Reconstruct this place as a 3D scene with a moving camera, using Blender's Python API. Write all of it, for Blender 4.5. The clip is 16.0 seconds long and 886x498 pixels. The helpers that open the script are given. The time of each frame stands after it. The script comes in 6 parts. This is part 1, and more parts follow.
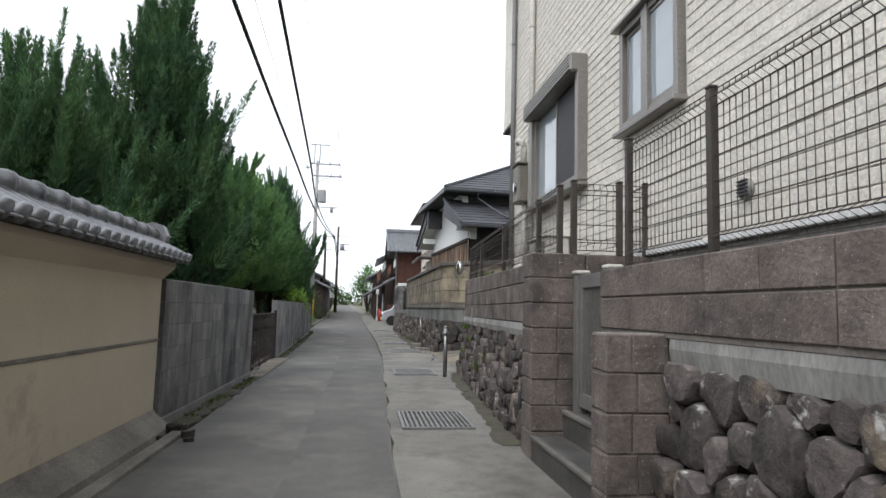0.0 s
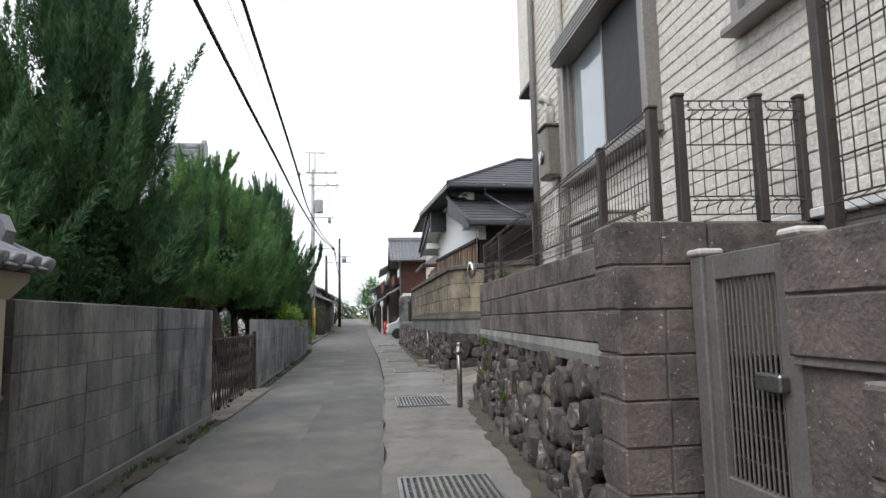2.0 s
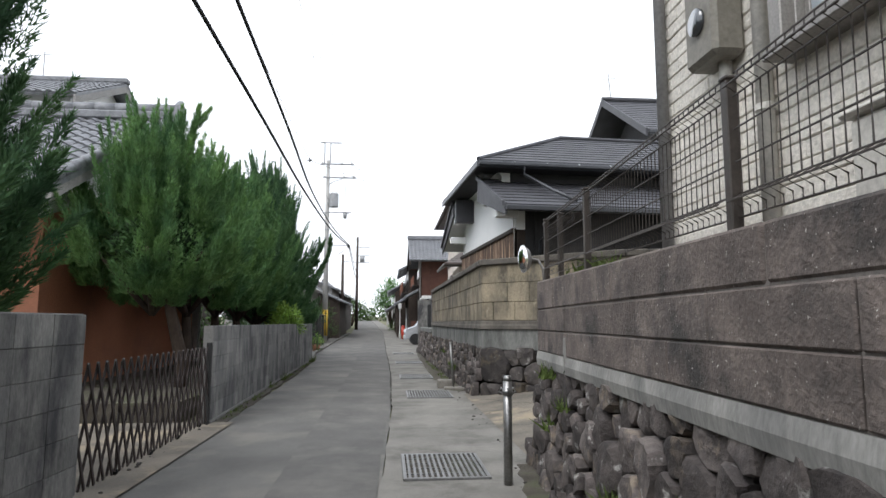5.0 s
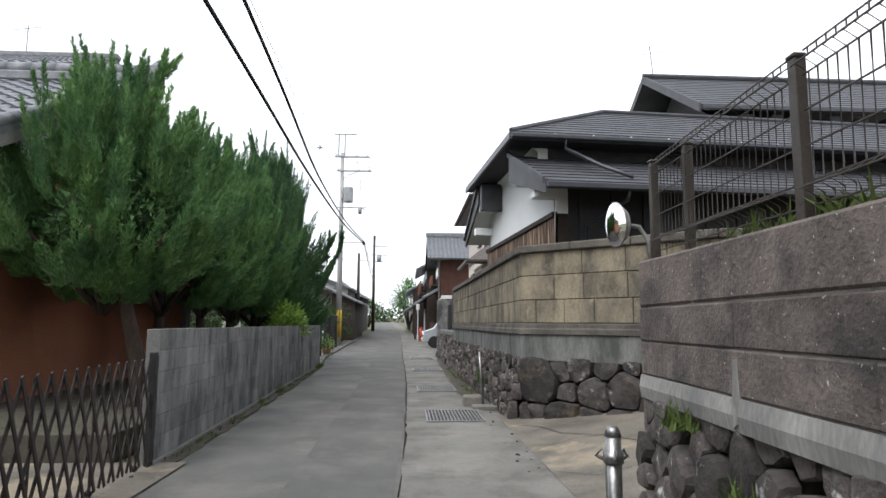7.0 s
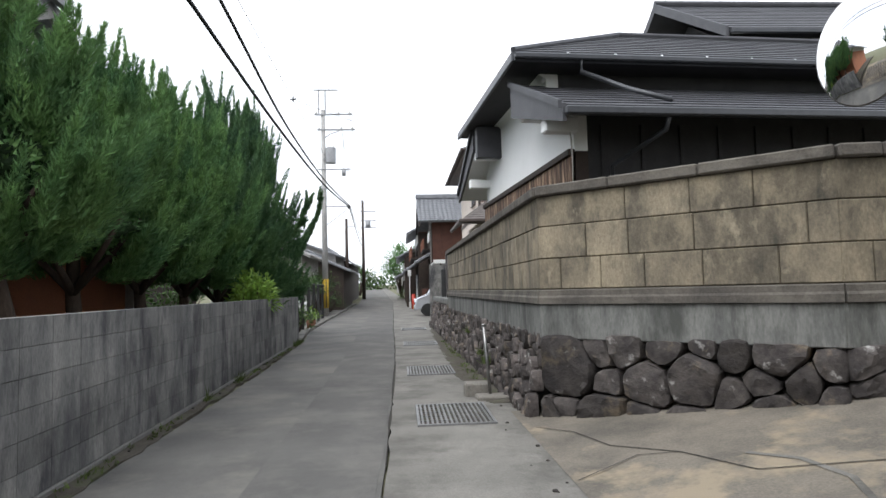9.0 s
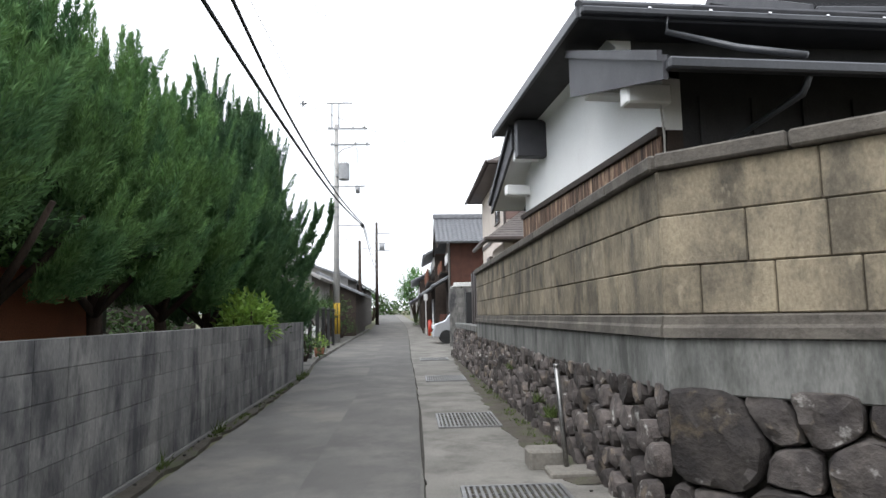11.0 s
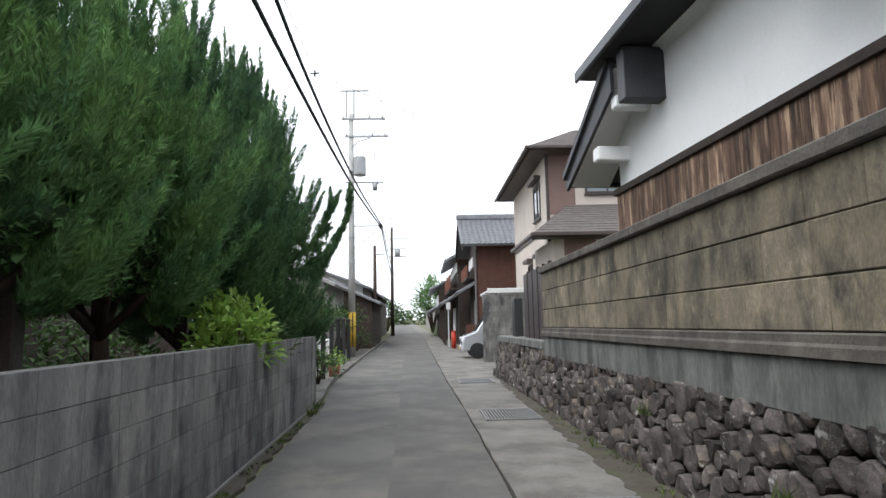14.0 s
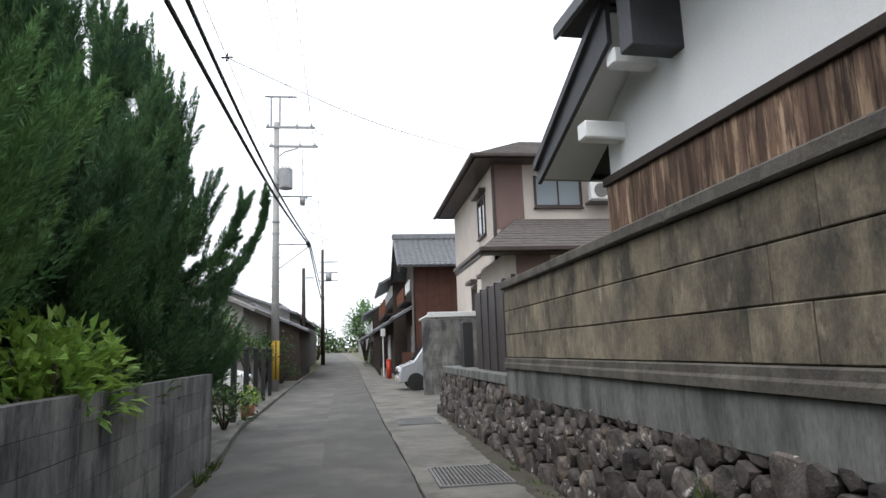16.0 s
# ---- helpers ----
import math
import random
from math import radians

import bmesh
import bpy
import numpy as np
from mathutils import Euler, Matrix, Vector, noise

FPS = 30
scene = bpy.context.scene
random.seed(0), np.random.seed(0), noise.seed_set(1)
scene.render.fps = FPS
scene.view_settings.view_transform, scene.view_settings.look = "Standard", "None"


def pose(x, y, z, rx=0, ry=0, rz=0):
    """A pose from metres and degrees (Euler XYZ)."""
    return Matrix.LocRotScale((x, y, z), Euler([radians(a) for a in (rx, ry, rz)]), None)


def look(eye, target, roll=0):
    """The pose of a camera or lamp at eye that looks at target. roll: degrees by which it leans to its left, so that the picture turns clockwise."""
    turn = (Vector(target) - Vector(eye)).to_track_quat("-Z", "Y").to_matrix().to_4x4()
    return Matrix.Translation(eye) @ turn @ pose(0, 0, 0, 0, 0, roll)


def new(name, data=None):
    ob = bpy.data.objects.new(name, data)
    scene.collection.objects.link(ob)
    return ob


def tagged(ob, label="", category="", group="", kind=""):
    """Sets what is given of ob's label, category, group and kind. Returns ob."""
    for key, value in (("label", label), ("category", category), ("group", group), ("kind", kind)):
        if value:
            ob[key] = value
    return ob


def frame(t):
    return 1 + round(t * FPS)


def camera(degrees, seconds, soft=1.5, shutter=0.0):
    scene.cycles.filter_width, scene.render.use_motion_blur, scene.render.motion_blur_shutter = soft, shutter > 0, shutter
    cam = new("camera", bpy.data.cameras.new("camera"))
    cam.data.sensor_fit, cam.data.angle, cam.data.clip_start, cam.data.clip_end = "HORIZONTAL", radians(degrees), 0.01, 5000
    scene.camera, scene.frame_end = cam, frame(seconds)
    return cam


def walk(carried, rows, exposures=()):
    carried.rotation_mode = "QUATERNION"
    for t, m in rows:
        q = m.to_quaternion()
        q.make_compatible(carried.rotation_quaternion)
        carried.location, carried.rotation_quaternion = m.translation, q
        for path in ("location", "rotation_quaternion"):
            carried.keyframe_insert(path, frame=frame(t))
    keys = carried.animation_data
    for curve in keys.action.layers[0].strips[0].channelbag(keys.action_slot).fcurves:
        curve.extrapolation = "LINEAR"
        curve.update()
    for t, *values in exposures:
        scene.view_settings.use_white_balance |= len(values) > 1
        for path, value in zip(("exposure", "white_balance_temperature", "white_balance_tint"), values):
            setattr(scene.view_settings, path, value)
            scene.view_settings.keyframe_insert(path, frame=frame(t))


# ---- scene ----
cam = camera(70.5, 16.0)
PATH = [
    (0, (0.226, -0.874, 1.096), (0.476, 1.101, 1.289), 1.5),
    (0.5, (0.325, -0.335, 1.118), (0.572, 1.638, 1.333), 0.4),
    (1, (0.336, 0.171, 1.116), (0.592, 2.146, 1.304), -0.1),
    (1.5, (0.446, 0.691, 1.145), (0.693, 2.665, 1.349), -1.3),
    (2, (0.446, 1.183, 1.148), (0.682, 3.156, 1.369), -1.2),
    (2.5, (0.548, 1.716, 1.183), (0.754, 3.689, 1.443), -1.2),
    (3, (0.532, 2.218, 1.181), (0.734, 4.189, 1.451), -0.3),
    (3.5, (0.656, 2.77, 1.201), (0.832, 4.746, 1.454), -0.8),
    (4, (0.61, 3.297, 1.221), (0.774, 5.276, 1.455), 0.0),
    (6.5, (0.8, 6.117, 1.269), (0.972, 8.096, 1.501), -0.0),
    (7, (0.726, 6.648, 1.267), (0.837, 8.631, 1.504), 0.3),
    (7.5, (0.822, 7.22, 1.277), (0.89, 9.209, 1.475), -0.9),
    (8, (0.818, 7.761, 1.274), (0.893, 9.752, 1.437), -1.3),
    (8.5, (0.949, 8.328, 1.303), (1.081, 10.319, 1.443), -1.7),
    (9, (0.854, 8.823, 1.314), (0.991, 10.815, 1.441), -1.5),
    (11.5, (0.498, 11.655, 1.3), (0.558, 13.642, 1.519), -0.6),
    (12, (0.316, 12.209, 1.292), (0.2, 14.2, 1.447), -0.9),
    (12.5, (0.311, 12.79, 1.315), (0.293, 14.78, 1.515), -1.4),
    (13, (0.134, 13.327, 1.33), (0.149, 15.317, 1.531), -0.9),
    (13.5, (0.149, 13.925, 1.341), (0.192, 15.91, 1.576), -1.5),
    (14, (0.039, 14.49, 1.363), (0.104, 16.474, 1.603), -1.2),
    (14.5, (0.098, 15.061, 1.358), (0.257, 17.04, 1.6), -1.6),
    (15, (0.013, 15.633, 1.383), (0.211, 17.608, 1.626), -1.6),
    (15.5, (0.11, 16.221, 1.403), (0.348, 18.186, 1.693), -2.2),
    (16, (0.057, 16.784, 1.417), (0.334, 18.74, 1.734), -2.0),
]
walk(cam, [(t, look(eye, target, roll)) for t, eye, target, roll in PATH],
     exposures=[(0, 0.75, 6330, 10), (2, 0.8, 6330, 10), (4, 0.85, 6330, 10), (8, 0.87, 6330, 10), (12, 1.1, 6330, 10), (14, 1.02, 6330, 10), (16, 0.72, 6330, 10)])
# ---- world and light ----
world = bpy.data.worlds.new("overcast")
scene.world = world
world.use_nodes = True
wn, wl = world.node_tree.nodes, world.node_tree.links
sky = wn.new("ShaderNodeTexSky")
sky.sky_type, sky.sun_disc = "NISHITA", False
sky.sun_elevation, sky.sun_rotation = radians(56), radians(225)
sky.air_density, sky.dust_density, sky.ozone_density = 1.0, 4.0, 0.6
cover = wn.new("ShaderNodeMix")
cover.data_type = "RGBA"
cl = wn.new("ShaderNodeTexNoise")
cl.inputs["Scale"].default_value, cl.inputs["Detail"].default_value = 1.6, 4
cr = wn.new("ShaderNodeMapRange")
cr.inputs["From Min"].default_value, cr.inputs["From Max"].default_value = 0.35, 0.6
cr.inputs["To Min"].default_value, cr.inputs["To Max"].default_value = 0.55, 0.97
wl.new(cl.outputs["Fac"], cr.inputs["Value"])
wl.new(cr.outputs["Result"], cover.inputs[0])
wl.new(sky.outputs["Color"], cover.inputs[6])
cover.inputs[7].default_value = (9.6, 9.9, 10.4, 1)
wl.new(cover.outputs[2], wn["Background"].inputs["Color"])
wn["Background"].inputs["Strength"].default_value = 0.10

sun = new("sun", bpy.data.lights.new("sun", "SUN"))
sun.data.energy, sun.data.angle, sun.data.color = 1.3, radians(40), (0.98, 0.99, 1.0)
sun.matrix_world = look((0, 0, 30), (12.0, 12.0, 5.0))


# ---- materials ----
def mat(name, a, b=None, rough=0.85, scale=3.0, fine=40.0, bump=0.3, metal=0.0, stretch=(1, 1, 1), contrast=(0.35, 0.65),
        island=0.0, stain=None, stain_scale=1.2, stain_cut=(0.5, 0.7), spec=0.3, per_object=0.0, speck=None, speck_cut=(0.62, 0.68), speck_scale=30.0, speck_detail=2, thin=0.0, grit=0.2):
    m = bpy.data.materials.new(name)
    m.use_nodes = True
    n, l = m.node_tree.nodes, m.node_tree.links
    p = n["Principled BSDF"]
    b = b or tuple(c * 0.75 for c in a)
    geo = n.new("ShaderNodeNewGeometry")
    mp = n.new("ShaderNodeMapping")
    mp.inputs["Scale"].default_value = stretch
    l.new(geo.outputs["Position"], mp.inputs["Vector"])

    def tex(s, detail, rg=0.6):
        t = n.new("ShaderNodeTexNoise")
        t.inputs["Scale"].default_value, t.inputs["Detail"].default_value, t.inputs["Roughness"].default_value = s, detail, rg
        l.new(mp.outputs["Vector"], t.inputs["Vector"])
        return t.outputs["Fac"]

    def rng(v, lo, hi, to0=0.0, to1=1.0):
        r = n.new("ShaderNodeMapRange")
        r.inputs["From Min"].default_value, r.inputs["From Max"].default_value = lo, hi
        r.inputs["To Min"].default_value, r.inputs["To Max"].default_value = to0, to1
        l.new(v, r.inputs["Value"])
        return r.outputs["Result"]

    def mix(f, x, y, how="MIX"):
        k = n.new("ShaderNodeMix")
        k.data_type, k.blend_type = "RGBA", how
        for sock, v in ((k.inputs[0], f), (k.inputs[6], x), (k.inputs[7], y)):
            if isinstance(v, tuple):
                sock.default_value = (*v, 1)
            elif isinstance(v, (int, float)):
                sock.default_value = v
            else:
                l.new(v, sock)
        return k.outputs[2]

    big, small = tex(scale, 5), tex(fine, 4)
    col = mix(rng(big, *contrast), a, b)
    grain = rng(small, 0.3, 0.7, 1 - grit, 1 + grit * 0.9)
    vec = n.new("ShaderNodeCombineColor")
    for i in range(3):
        l.new(grain, vec.inputs[i])
    col = mix(1.0, col, vec.outputs[0], "MULTIPLY")
    if stain:
        col = mix(rng(tex(stain_scale, 6, 0.7), *stain_cut), col, stain)
    if speck:
        col = mix(rng(tex(speck_scale, speck_detail, 0.62), *speck_cut), col, speck)
    if island or per_object:
        if per_object:
            oi = n.new("ShaderNodeObjectInfo")
            src, amt = oi.outputs["Random"], per_object
        else:
            src, amt = geo.outputs["Random Per Island"], island
        v = rng(src, 0, 1, 1 - amt, 1 + amt)
        cv = n.new("ShaderNodeCombineColor")
        for i in range(3):
            l.new(v, cv.inputs[i])
        col = mix(1.0, col, cv.outputs[0], "MULTIPLY")
    l.new(col, p.inputs["Base Color"])
    p.inputs["Roughness"].default_value, p.inputs["Metallic"].default_value = rough, metal
    p.inputs["Specular IOR Level"].default_value = spec
    if bump:
        bp = n.new("ShaderNodeBump")
        bp.inputs["Strength"].default_value, bp.inputs["Distance"].default_value = bump, 0.012
        ad = n.new("ShaderNodeMath")
        l.new(big, ad.inputs[0])
        l.new(small, ad.inputs[1])
        l.new(ad.outputs[0], bp.inputs["Height"])
        l.new(bp.outputs["Normal"], p.inputs["Normal"])
    if thin:
        tr = n.new("ShaderNodeBsdfTranslucent")
        l.new(col, tr.inputs["Color"])
        ms = n.new("ShaderNodeMixShader")
        ms.inputs[0].default_value = thin
        l.new(p.outputs[0], ms.inputs[1])
        l.new(tr.outputs[0], ms.inputs[2])
        l.new(ms.outputs[0], n["Material Output"].inputs["Surface"])
    return m


def glass_mat(name, tint, rough=0.03):
    m = bpy.data.materials.new(name)
    m.use_nodes = True
    p = m.node_tree.nodes["Principled BSDF"]
    p.inputs["Base Color"].default_value = (*tint, 1)
    p.inputs["Roughness"].default_value = rough
    p.inputs["IOR"].default_value = 1.6
    p.inputs["Specular IOR Level"].default_value = 0.9
    return m


ASPHALT = mat("asphalt", (0.130, 0.126, 0.116), (0.090, 0.087, 0.081), 0.9, 0.9, 120, 0.25, stain=(0.170, 0.160, 0.140), stain_scale=0.8, stain_cut=(0.48, 0.68))
PATCH = mat("asphalt_patch", (0.090, 0.087, 0.081), (0.114, 0.110, 0.102), 0.9, 1.1, 130, 0.25, stain=(0.158, 0.150, 0.136), stain_scale=1.0, stain_cut=(0.48, 0.72))
CONC = mat("pale_concrete", (0.215, 0.205, 0.182), (0.140, 0.134, 0.119), 0.9, 1.0, 90, 0.2, stain=(0.078, 0.073, 0.064), stain_scale=1.1, stain_cut=(0.47, 0.70))
RAMPC = mat("ramp_concrete", (0.200, 0.176, 0.142), (0.108, 0.098, 0.082), 0.92, 1.6, 60, 0.35, stain=(0.27, 0.225, 0.16), stain_scale=0.7, stain_cut=(0.52, 0.6))
SOIL = mat("verge_soil", (0.058, 0.050, 0.039), (0.092, 0.082, 0.067), 1.0, 5, 50, 0.7, stain=(0.06, 0.075, 0.03), stain_scale=2.5)
FIELD = mat("field_ground", (0.11, 0.12, 0.06), (0.15, 0.14, 0.09), 1.0, 0.6, 10, 0.4)
BLOCK = mat("grey_block", (0.232, 0.227, 0.212), (0.135, 0.134, 0.130), 0.95, 3.4, 70, 0.3, per_object=0.16, stretch=(1, 1, 0.32), stain=(0.058, 0.058, 0.061), stain_scale=2.6, stain_cut=(0.46, 0.64))
MORTAR = mat("grey_mortar", (0.200, 0.195, 0.183), (0.15, 0.147, 0.140), 0.95, 3, 60, 0.3)
BROWN = mat("brown_split_block", (0.182, 0.150, 0.132), (0.108, 0.089, 0.079), 0.95, 3.5, 45, 0.8, per_object=0.12, stain=(0.055, 0.050, 0.047), stain_scale=2.4, stain_cut=(0.47, 0.66), speck=(0.46, 0.43, 0.39), speck_cut=(0.68, 0.73), speck_scale=58)
BROWNM = mat("brown_mortar", (0.22, 0.20, 0.18), (0.15, 0.135, 0.12), 0.95, 3, 60, 0.3)
BANDP = mat("grey_render", (0.30, 0.292, 0.268), (0.175, 0.172, 0.162), 0.92, 2.5, 50, 0.3, stretch=(1, 1, 0.35), stain=(0.12, 0.12, 0.115), stain_scale=1.8, stain_cut=(0.54, 0.7))
RENDERG = mat("streaked_render", (0.215, 0.215, 0.200), (0.120, 0.122, 0.115), 0.95, 4.0, 50, 0.4, stretch=(1, 1, 0.30), stain=(0.075, 0.077, 0.070), stain_scale=3.0, stain_cut=(0.48, 0.64))
STONE = mat("dark_rubble", (0.112, 0.096, 0.088), (0.046, 0.040, 0.038), 0.9, 7, 30, 1.0, per_object=0.5, stain=(0.185, 0.150, 0.115), stain_scale=3.2, stain_cut=(0.56, 0.66), speck=(0.44, 0.43, 0.40), speck_cut=(0.60, 0.70), speck_scale=9, speck_detail=6)
STONEB = mat("grey_boulder", (0.076, 0.067, 0.061), (0.035, 0.031, 0.030), 0.9, 5, 26, 1.0, per_object=0.4, stain=(0.150, 0.120, 0.085), stain_scale=2.2, stain_cut=(0.57, 0.68), speck=(0.34, 0.33, 0.31), speck_cut=(0.63, 0.76), speck_scale=7.0, speck_detail=6)
STEPM = mat("dark_step_stone", (0.085, 0.080, 0.074), (0.050, 0.047, 0.044), 0.7, 4, 60, 0.2)
GAPS = mat("dark_joint", (0.035, 0.032, 0.028), (0.055, 0.05, 0.042), 1.0, 8, 40, 0.8)
OYA = mat("tan_tuff", (0.270, 0.228, 0.160), (0.150, 0.129, 0.096), 0.95, 3.4, 55, 0.55, per_object=0.20, stretch=(1, 1, 0.55), stain=(0.068, 0.062, 0.050), stain_scale=2.6, stain_cut=(0.46, 0.66), speck=(0.33, 0.285, 0.205), speck_cut=(0.60, 0.74), speck_scale=6, speck_detail=6)
OYAM = mat("tuff_joint", (0.095, 0.08, 0.06), (0.13, 0.11, 0.08), 0.95, 3, 60, 0.3)
COPE = mat("dark_coping", (0.125, 0.112, 0.095), (0.075, 0.068, 0.06), 0.95, 3, 50, 0.5, stain=(0.17, 0.155, 0.13), stain_scale=2.5)
CREAM = mat("cream_plaster", (0.54, 0.475, 0.365), (0.475, 0.418, 0.322), 0.9, 1.2, 60, 0.10, grit=0.06, stain=(0.29, 0.26, 0.21), stain_scale=0.9, stain_cut=(0.6, 0.76))
PLINTH = mat("grey_plinth", (0.23, 0.215, 0.185), (0.14, 0.13, 0.115), 0.95, 3, 50, 0.3)
TILE = mat("silver_tile", (0.190, 0.195, 0.205), (0.115, 0.118, 0.126), 0.45, 6, 60, 0.15, spec=0.5, island=0.15)
TILED = mat("dark_slate_roof", (0.062, 0.062, 0.068), (0.042, 0.042, 0.047), 0.55, 2, 60, 0.15, spec=0.4, island=0.12)
BLACKW = mat("black_wood", (0.040, 0.039, 0.040), (0.028, 0.028, 0.029), 0.7, 4, 60, 0.3)
GUTTER = mat("black_gutter", (0.028, 0.030, 0.034), (0.045, 0.047, 0.052), 0.4, 3, 40, 0.05, spec=0.5)
WHITE = mat("white_plaster", (0.86, 0.86, 0.84), (0.82, 0.82, 0.80), 0.8, 1.0, 40, 0.04, grit=0.03, stain=(0.66, 0.64, 0.59), stain_scale=0.7, stain_cut=(0.58, 0.75))
PLANK = mat("weathered_plank", (0.170, 0.105, 0.070), (0.060, 0.038, 0.029), 0.8, 14, 80, 0.5, stretch=(1, 1, 0.10), per_object=0.45, stain=(0.34, 0.235, 0.155), stain_scale=9, stain_cut=(0.50, 0.60))
SIDING = mat("cream_siding", (0.68, 0.645, 0.575), (0.62, 0.585, 0.52), 0.75, 5, 45, 0.7, per_object=0.02)
ALU = mat("bronze_aluminium", (0.25, 0.235, 0.215), (0.22, 0.205, 0.19), 0.45, 3, 80, 0.03, metal=0.4, spec=0.5)
SCREEN = mat("dark_insect_screen", (0.040, 0.040, 0.043), (0.05, 0.05, 0.053), 0.6, 20, 200, 0.0)
# opaque pane: its pale tint stands in for reflected sky and curtain
PANE = glass_mat("window_glass", (0.30, 0.34, 0.36))
PANED = glass_mat("dark_window_glass", (0.05, 0.055, 0.06))
PIPE = mat("cream_pipe", (0.52, 0.50, 0.45), (0.46, 0.44, 0.40), 0.5, 3, 40, 0.03)
PIPEG = mat("grey_pipe", (0.22, 0.215, 0.21), (0.18, 0.175, 0.17), 0.5, 3, 40, 0.03)
METER = mat("olive_meter_box", (0.20, 0.185, 0.155), (0.17, 0.158, 0.13), 0.5, 3, 40, 0.03)
FENCE = mat("brown_fence_paint", (0.055, 0.045, 0.038), (0.04, 0.033, 0.028), 0.5, 8, 80, 0.05, spec=0.4)
GATEM = mat("grey_gate_paint", (0.16, 0.15, 0.14), (0.125, 0.118, 0.11), 0.5, 4, 60, 0.05)
STEEL = mat("worn_steel", (0.30, 0.30, 0.29), (0.20, 0.195, 0.19), 0.35, 8, 60, 0.1, metal=0.85, spec=0.5)
GRATE = mat("galvanised_grate", (0.25, 0.25, 0.245), (0.17, 0.168, 0.165), 0.5, 6, 60, 0.1, metal=0.6)
DARK = mat("room_shade", (0.02, 0.02, 0.02), (0.03, 0.03, 0.028), 1.0)
AGATE = mat("dark_brown_gate", (0.050, 0.038, 0.036), (0.035, 0.027, 0.026), 0.5, 8, 60, 0.05)
ORANGE = mat("russet_wall", (0.400, 0.172, 0.100), (0.350, 0.148, 0.085), 0.9, 1.0, 40, 0.15, stain=(0.27, 0.125, 0.08), stain_scale=0.7)
BARK = mat("dark_bark", (0.075, 0.055, 0.042), (0.045, 0.033, 0.026), 1.0, 8, 40, 0.8, stretch=(1, 1, 0.3))
JUNI = mat("juniper_leaf", (0.170, 0.300, 0.098), (0.070, 0.155, 0.066), 0.75, 1.6, 9, 0, island=0.28, spec=0.25, thin=0.18)
# darker version of juniper_leaf, used on the first and last trees
JUNID = mat("dark_juniper_leaf", (0.105, 0.195, 0.076), (0.048, 0.106, 0.053), 0.75, 1.6, 9, 0, island=0.28, spec=0.25, thin=0.15)
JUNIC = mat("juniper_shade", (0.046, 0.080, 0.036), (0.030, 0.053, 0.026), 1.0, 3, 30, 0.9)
SHRUB = mat("bright_leaf", (0.300, 0.430, 0.085), (0.190, 0.330, 0.070), 0.5, 5, 30, 0, island=0.4, spec=0.4, thin=0.25)
LEAF = mat("garden_leaf", (0.075, 0.130, 0.038), (0.045, 0.088, 0.028), 0.6, 2, 12, 0, island=0.45, thin=0.2)
MOSS = mat("grass_moss", (0.10, 0.14, 0.035), (0.06, 0.085, 0.025), 0.9, 4, 30, 0, island=0.4, thin=0.2)
POLEC = mat("pole_concrete", (0.37, 0.365, 0.35), (0.30, 0.295, 0.28), 0.9, 2, 50, 0.1, stretch=(1, 1, 0.3))
GALV = mat("galvanised", (0.33, 0.335, 0.34), (0.26, 0.265, 0.27), 0.5, 4, 50, 0.05, metal=0.4)
WIRE = mat("black_cable", (0.018, 0.018, 0.019), (0.025, 0.025, 0.026), 0.6, 5, 40, 0.0)
YELLOW = mat("yellow_band", (0.55, 0.36, 0.04), (0.48, 0.31, 0.035), 0.6, 6, 40, 0.03)
BLACKP = mat("black_paint", (0.02, 0.02, 0.02), (0.03, 0.03, 0.03), 0.5)
BEIGE = mat("beige_stucco", (0.56, 0.495, 0.435), (0.50, 0.445, 0.39), 0.85, 1.5, 60, 0.15)
MAUVE = mat("mauve_stucco", (0.215, 0.145, 0.125), (0.185, 0.125, 0.108), 0.85, 1.5, 60, 0.15)
TRIM = mat("brown_trim", (0.075, 0.058, 0.05), (0.055, 0.043, 0.038), 0.5, 3, 40, 0.03)
SHINGLE = mat("brown_shingle", (0.135, 0.118, 0.108), (0.088, 0.077, 0.072), 0.8, 6, 50, 0.3, island=0.18)
REDBOARD = mat("red_brown_board", (0.098, 0.043, 0.030), (0.075, 0.033, 0.024), 0.75, 3, 50, 0.2)
REDWOOD = mat("red_brown_lattice", (0.20, 0.085, 0.052), (0.13, 0.055, 0.036), 0.75, 5, 50, 0.2, island=0.15)
DARKW = mat("dark_brown_wood", (0.050, 0.036, 0.028), (0.033, 0.025, 0.02), 0.75, 5, 50, 0.3)
SILVER = mat("silver_car_paint", (0.50, 0.51, 0.53), (0.48, 0.49, 0.51), 0.25, 2, 60, 0.0, metal=0.5, spec=0.6)
RUBBER = mat("tyre_rubber", (0.02, 0.02, 0.02), (0.03, 0.03, 0.03), 0.8)
CHROME = mat("bright_chrome", (0.7, 0.7, 0.7), (0.62, 0.62, 0.62), 0.2, 5, 40, 0.0, metal=1.0)
LAMPG = glass_mat("lamp_glass", (0.75, 0.76, 0.78), 0.08)
REDP = mat("red_paint", (0.42, 0.045, 0.025), (0.36, 0.04, 0.022), 0.4, 4, 40, 0.02)
GREYW = mat("grey_house_wall", (0.30, 0.29, 0.275), (0.25, 0.24, 0.23), 0.9, 1.5, 40, 0.1)
WHITEP = mat("white_paint", (0.72, 0.72, 0.70), (0.64, 0.64, 0.62), 0.5, 2, 40, 0.05)
TERRA = mat("terracotta_pot", (0.30, 0.13, 0.08), (0.24, 0.10, 0.065), 0.85, 6, 40, 0.1)
MIRROR = bpy.data.materials.new("mirror")
MIRROR.use_nodes = True
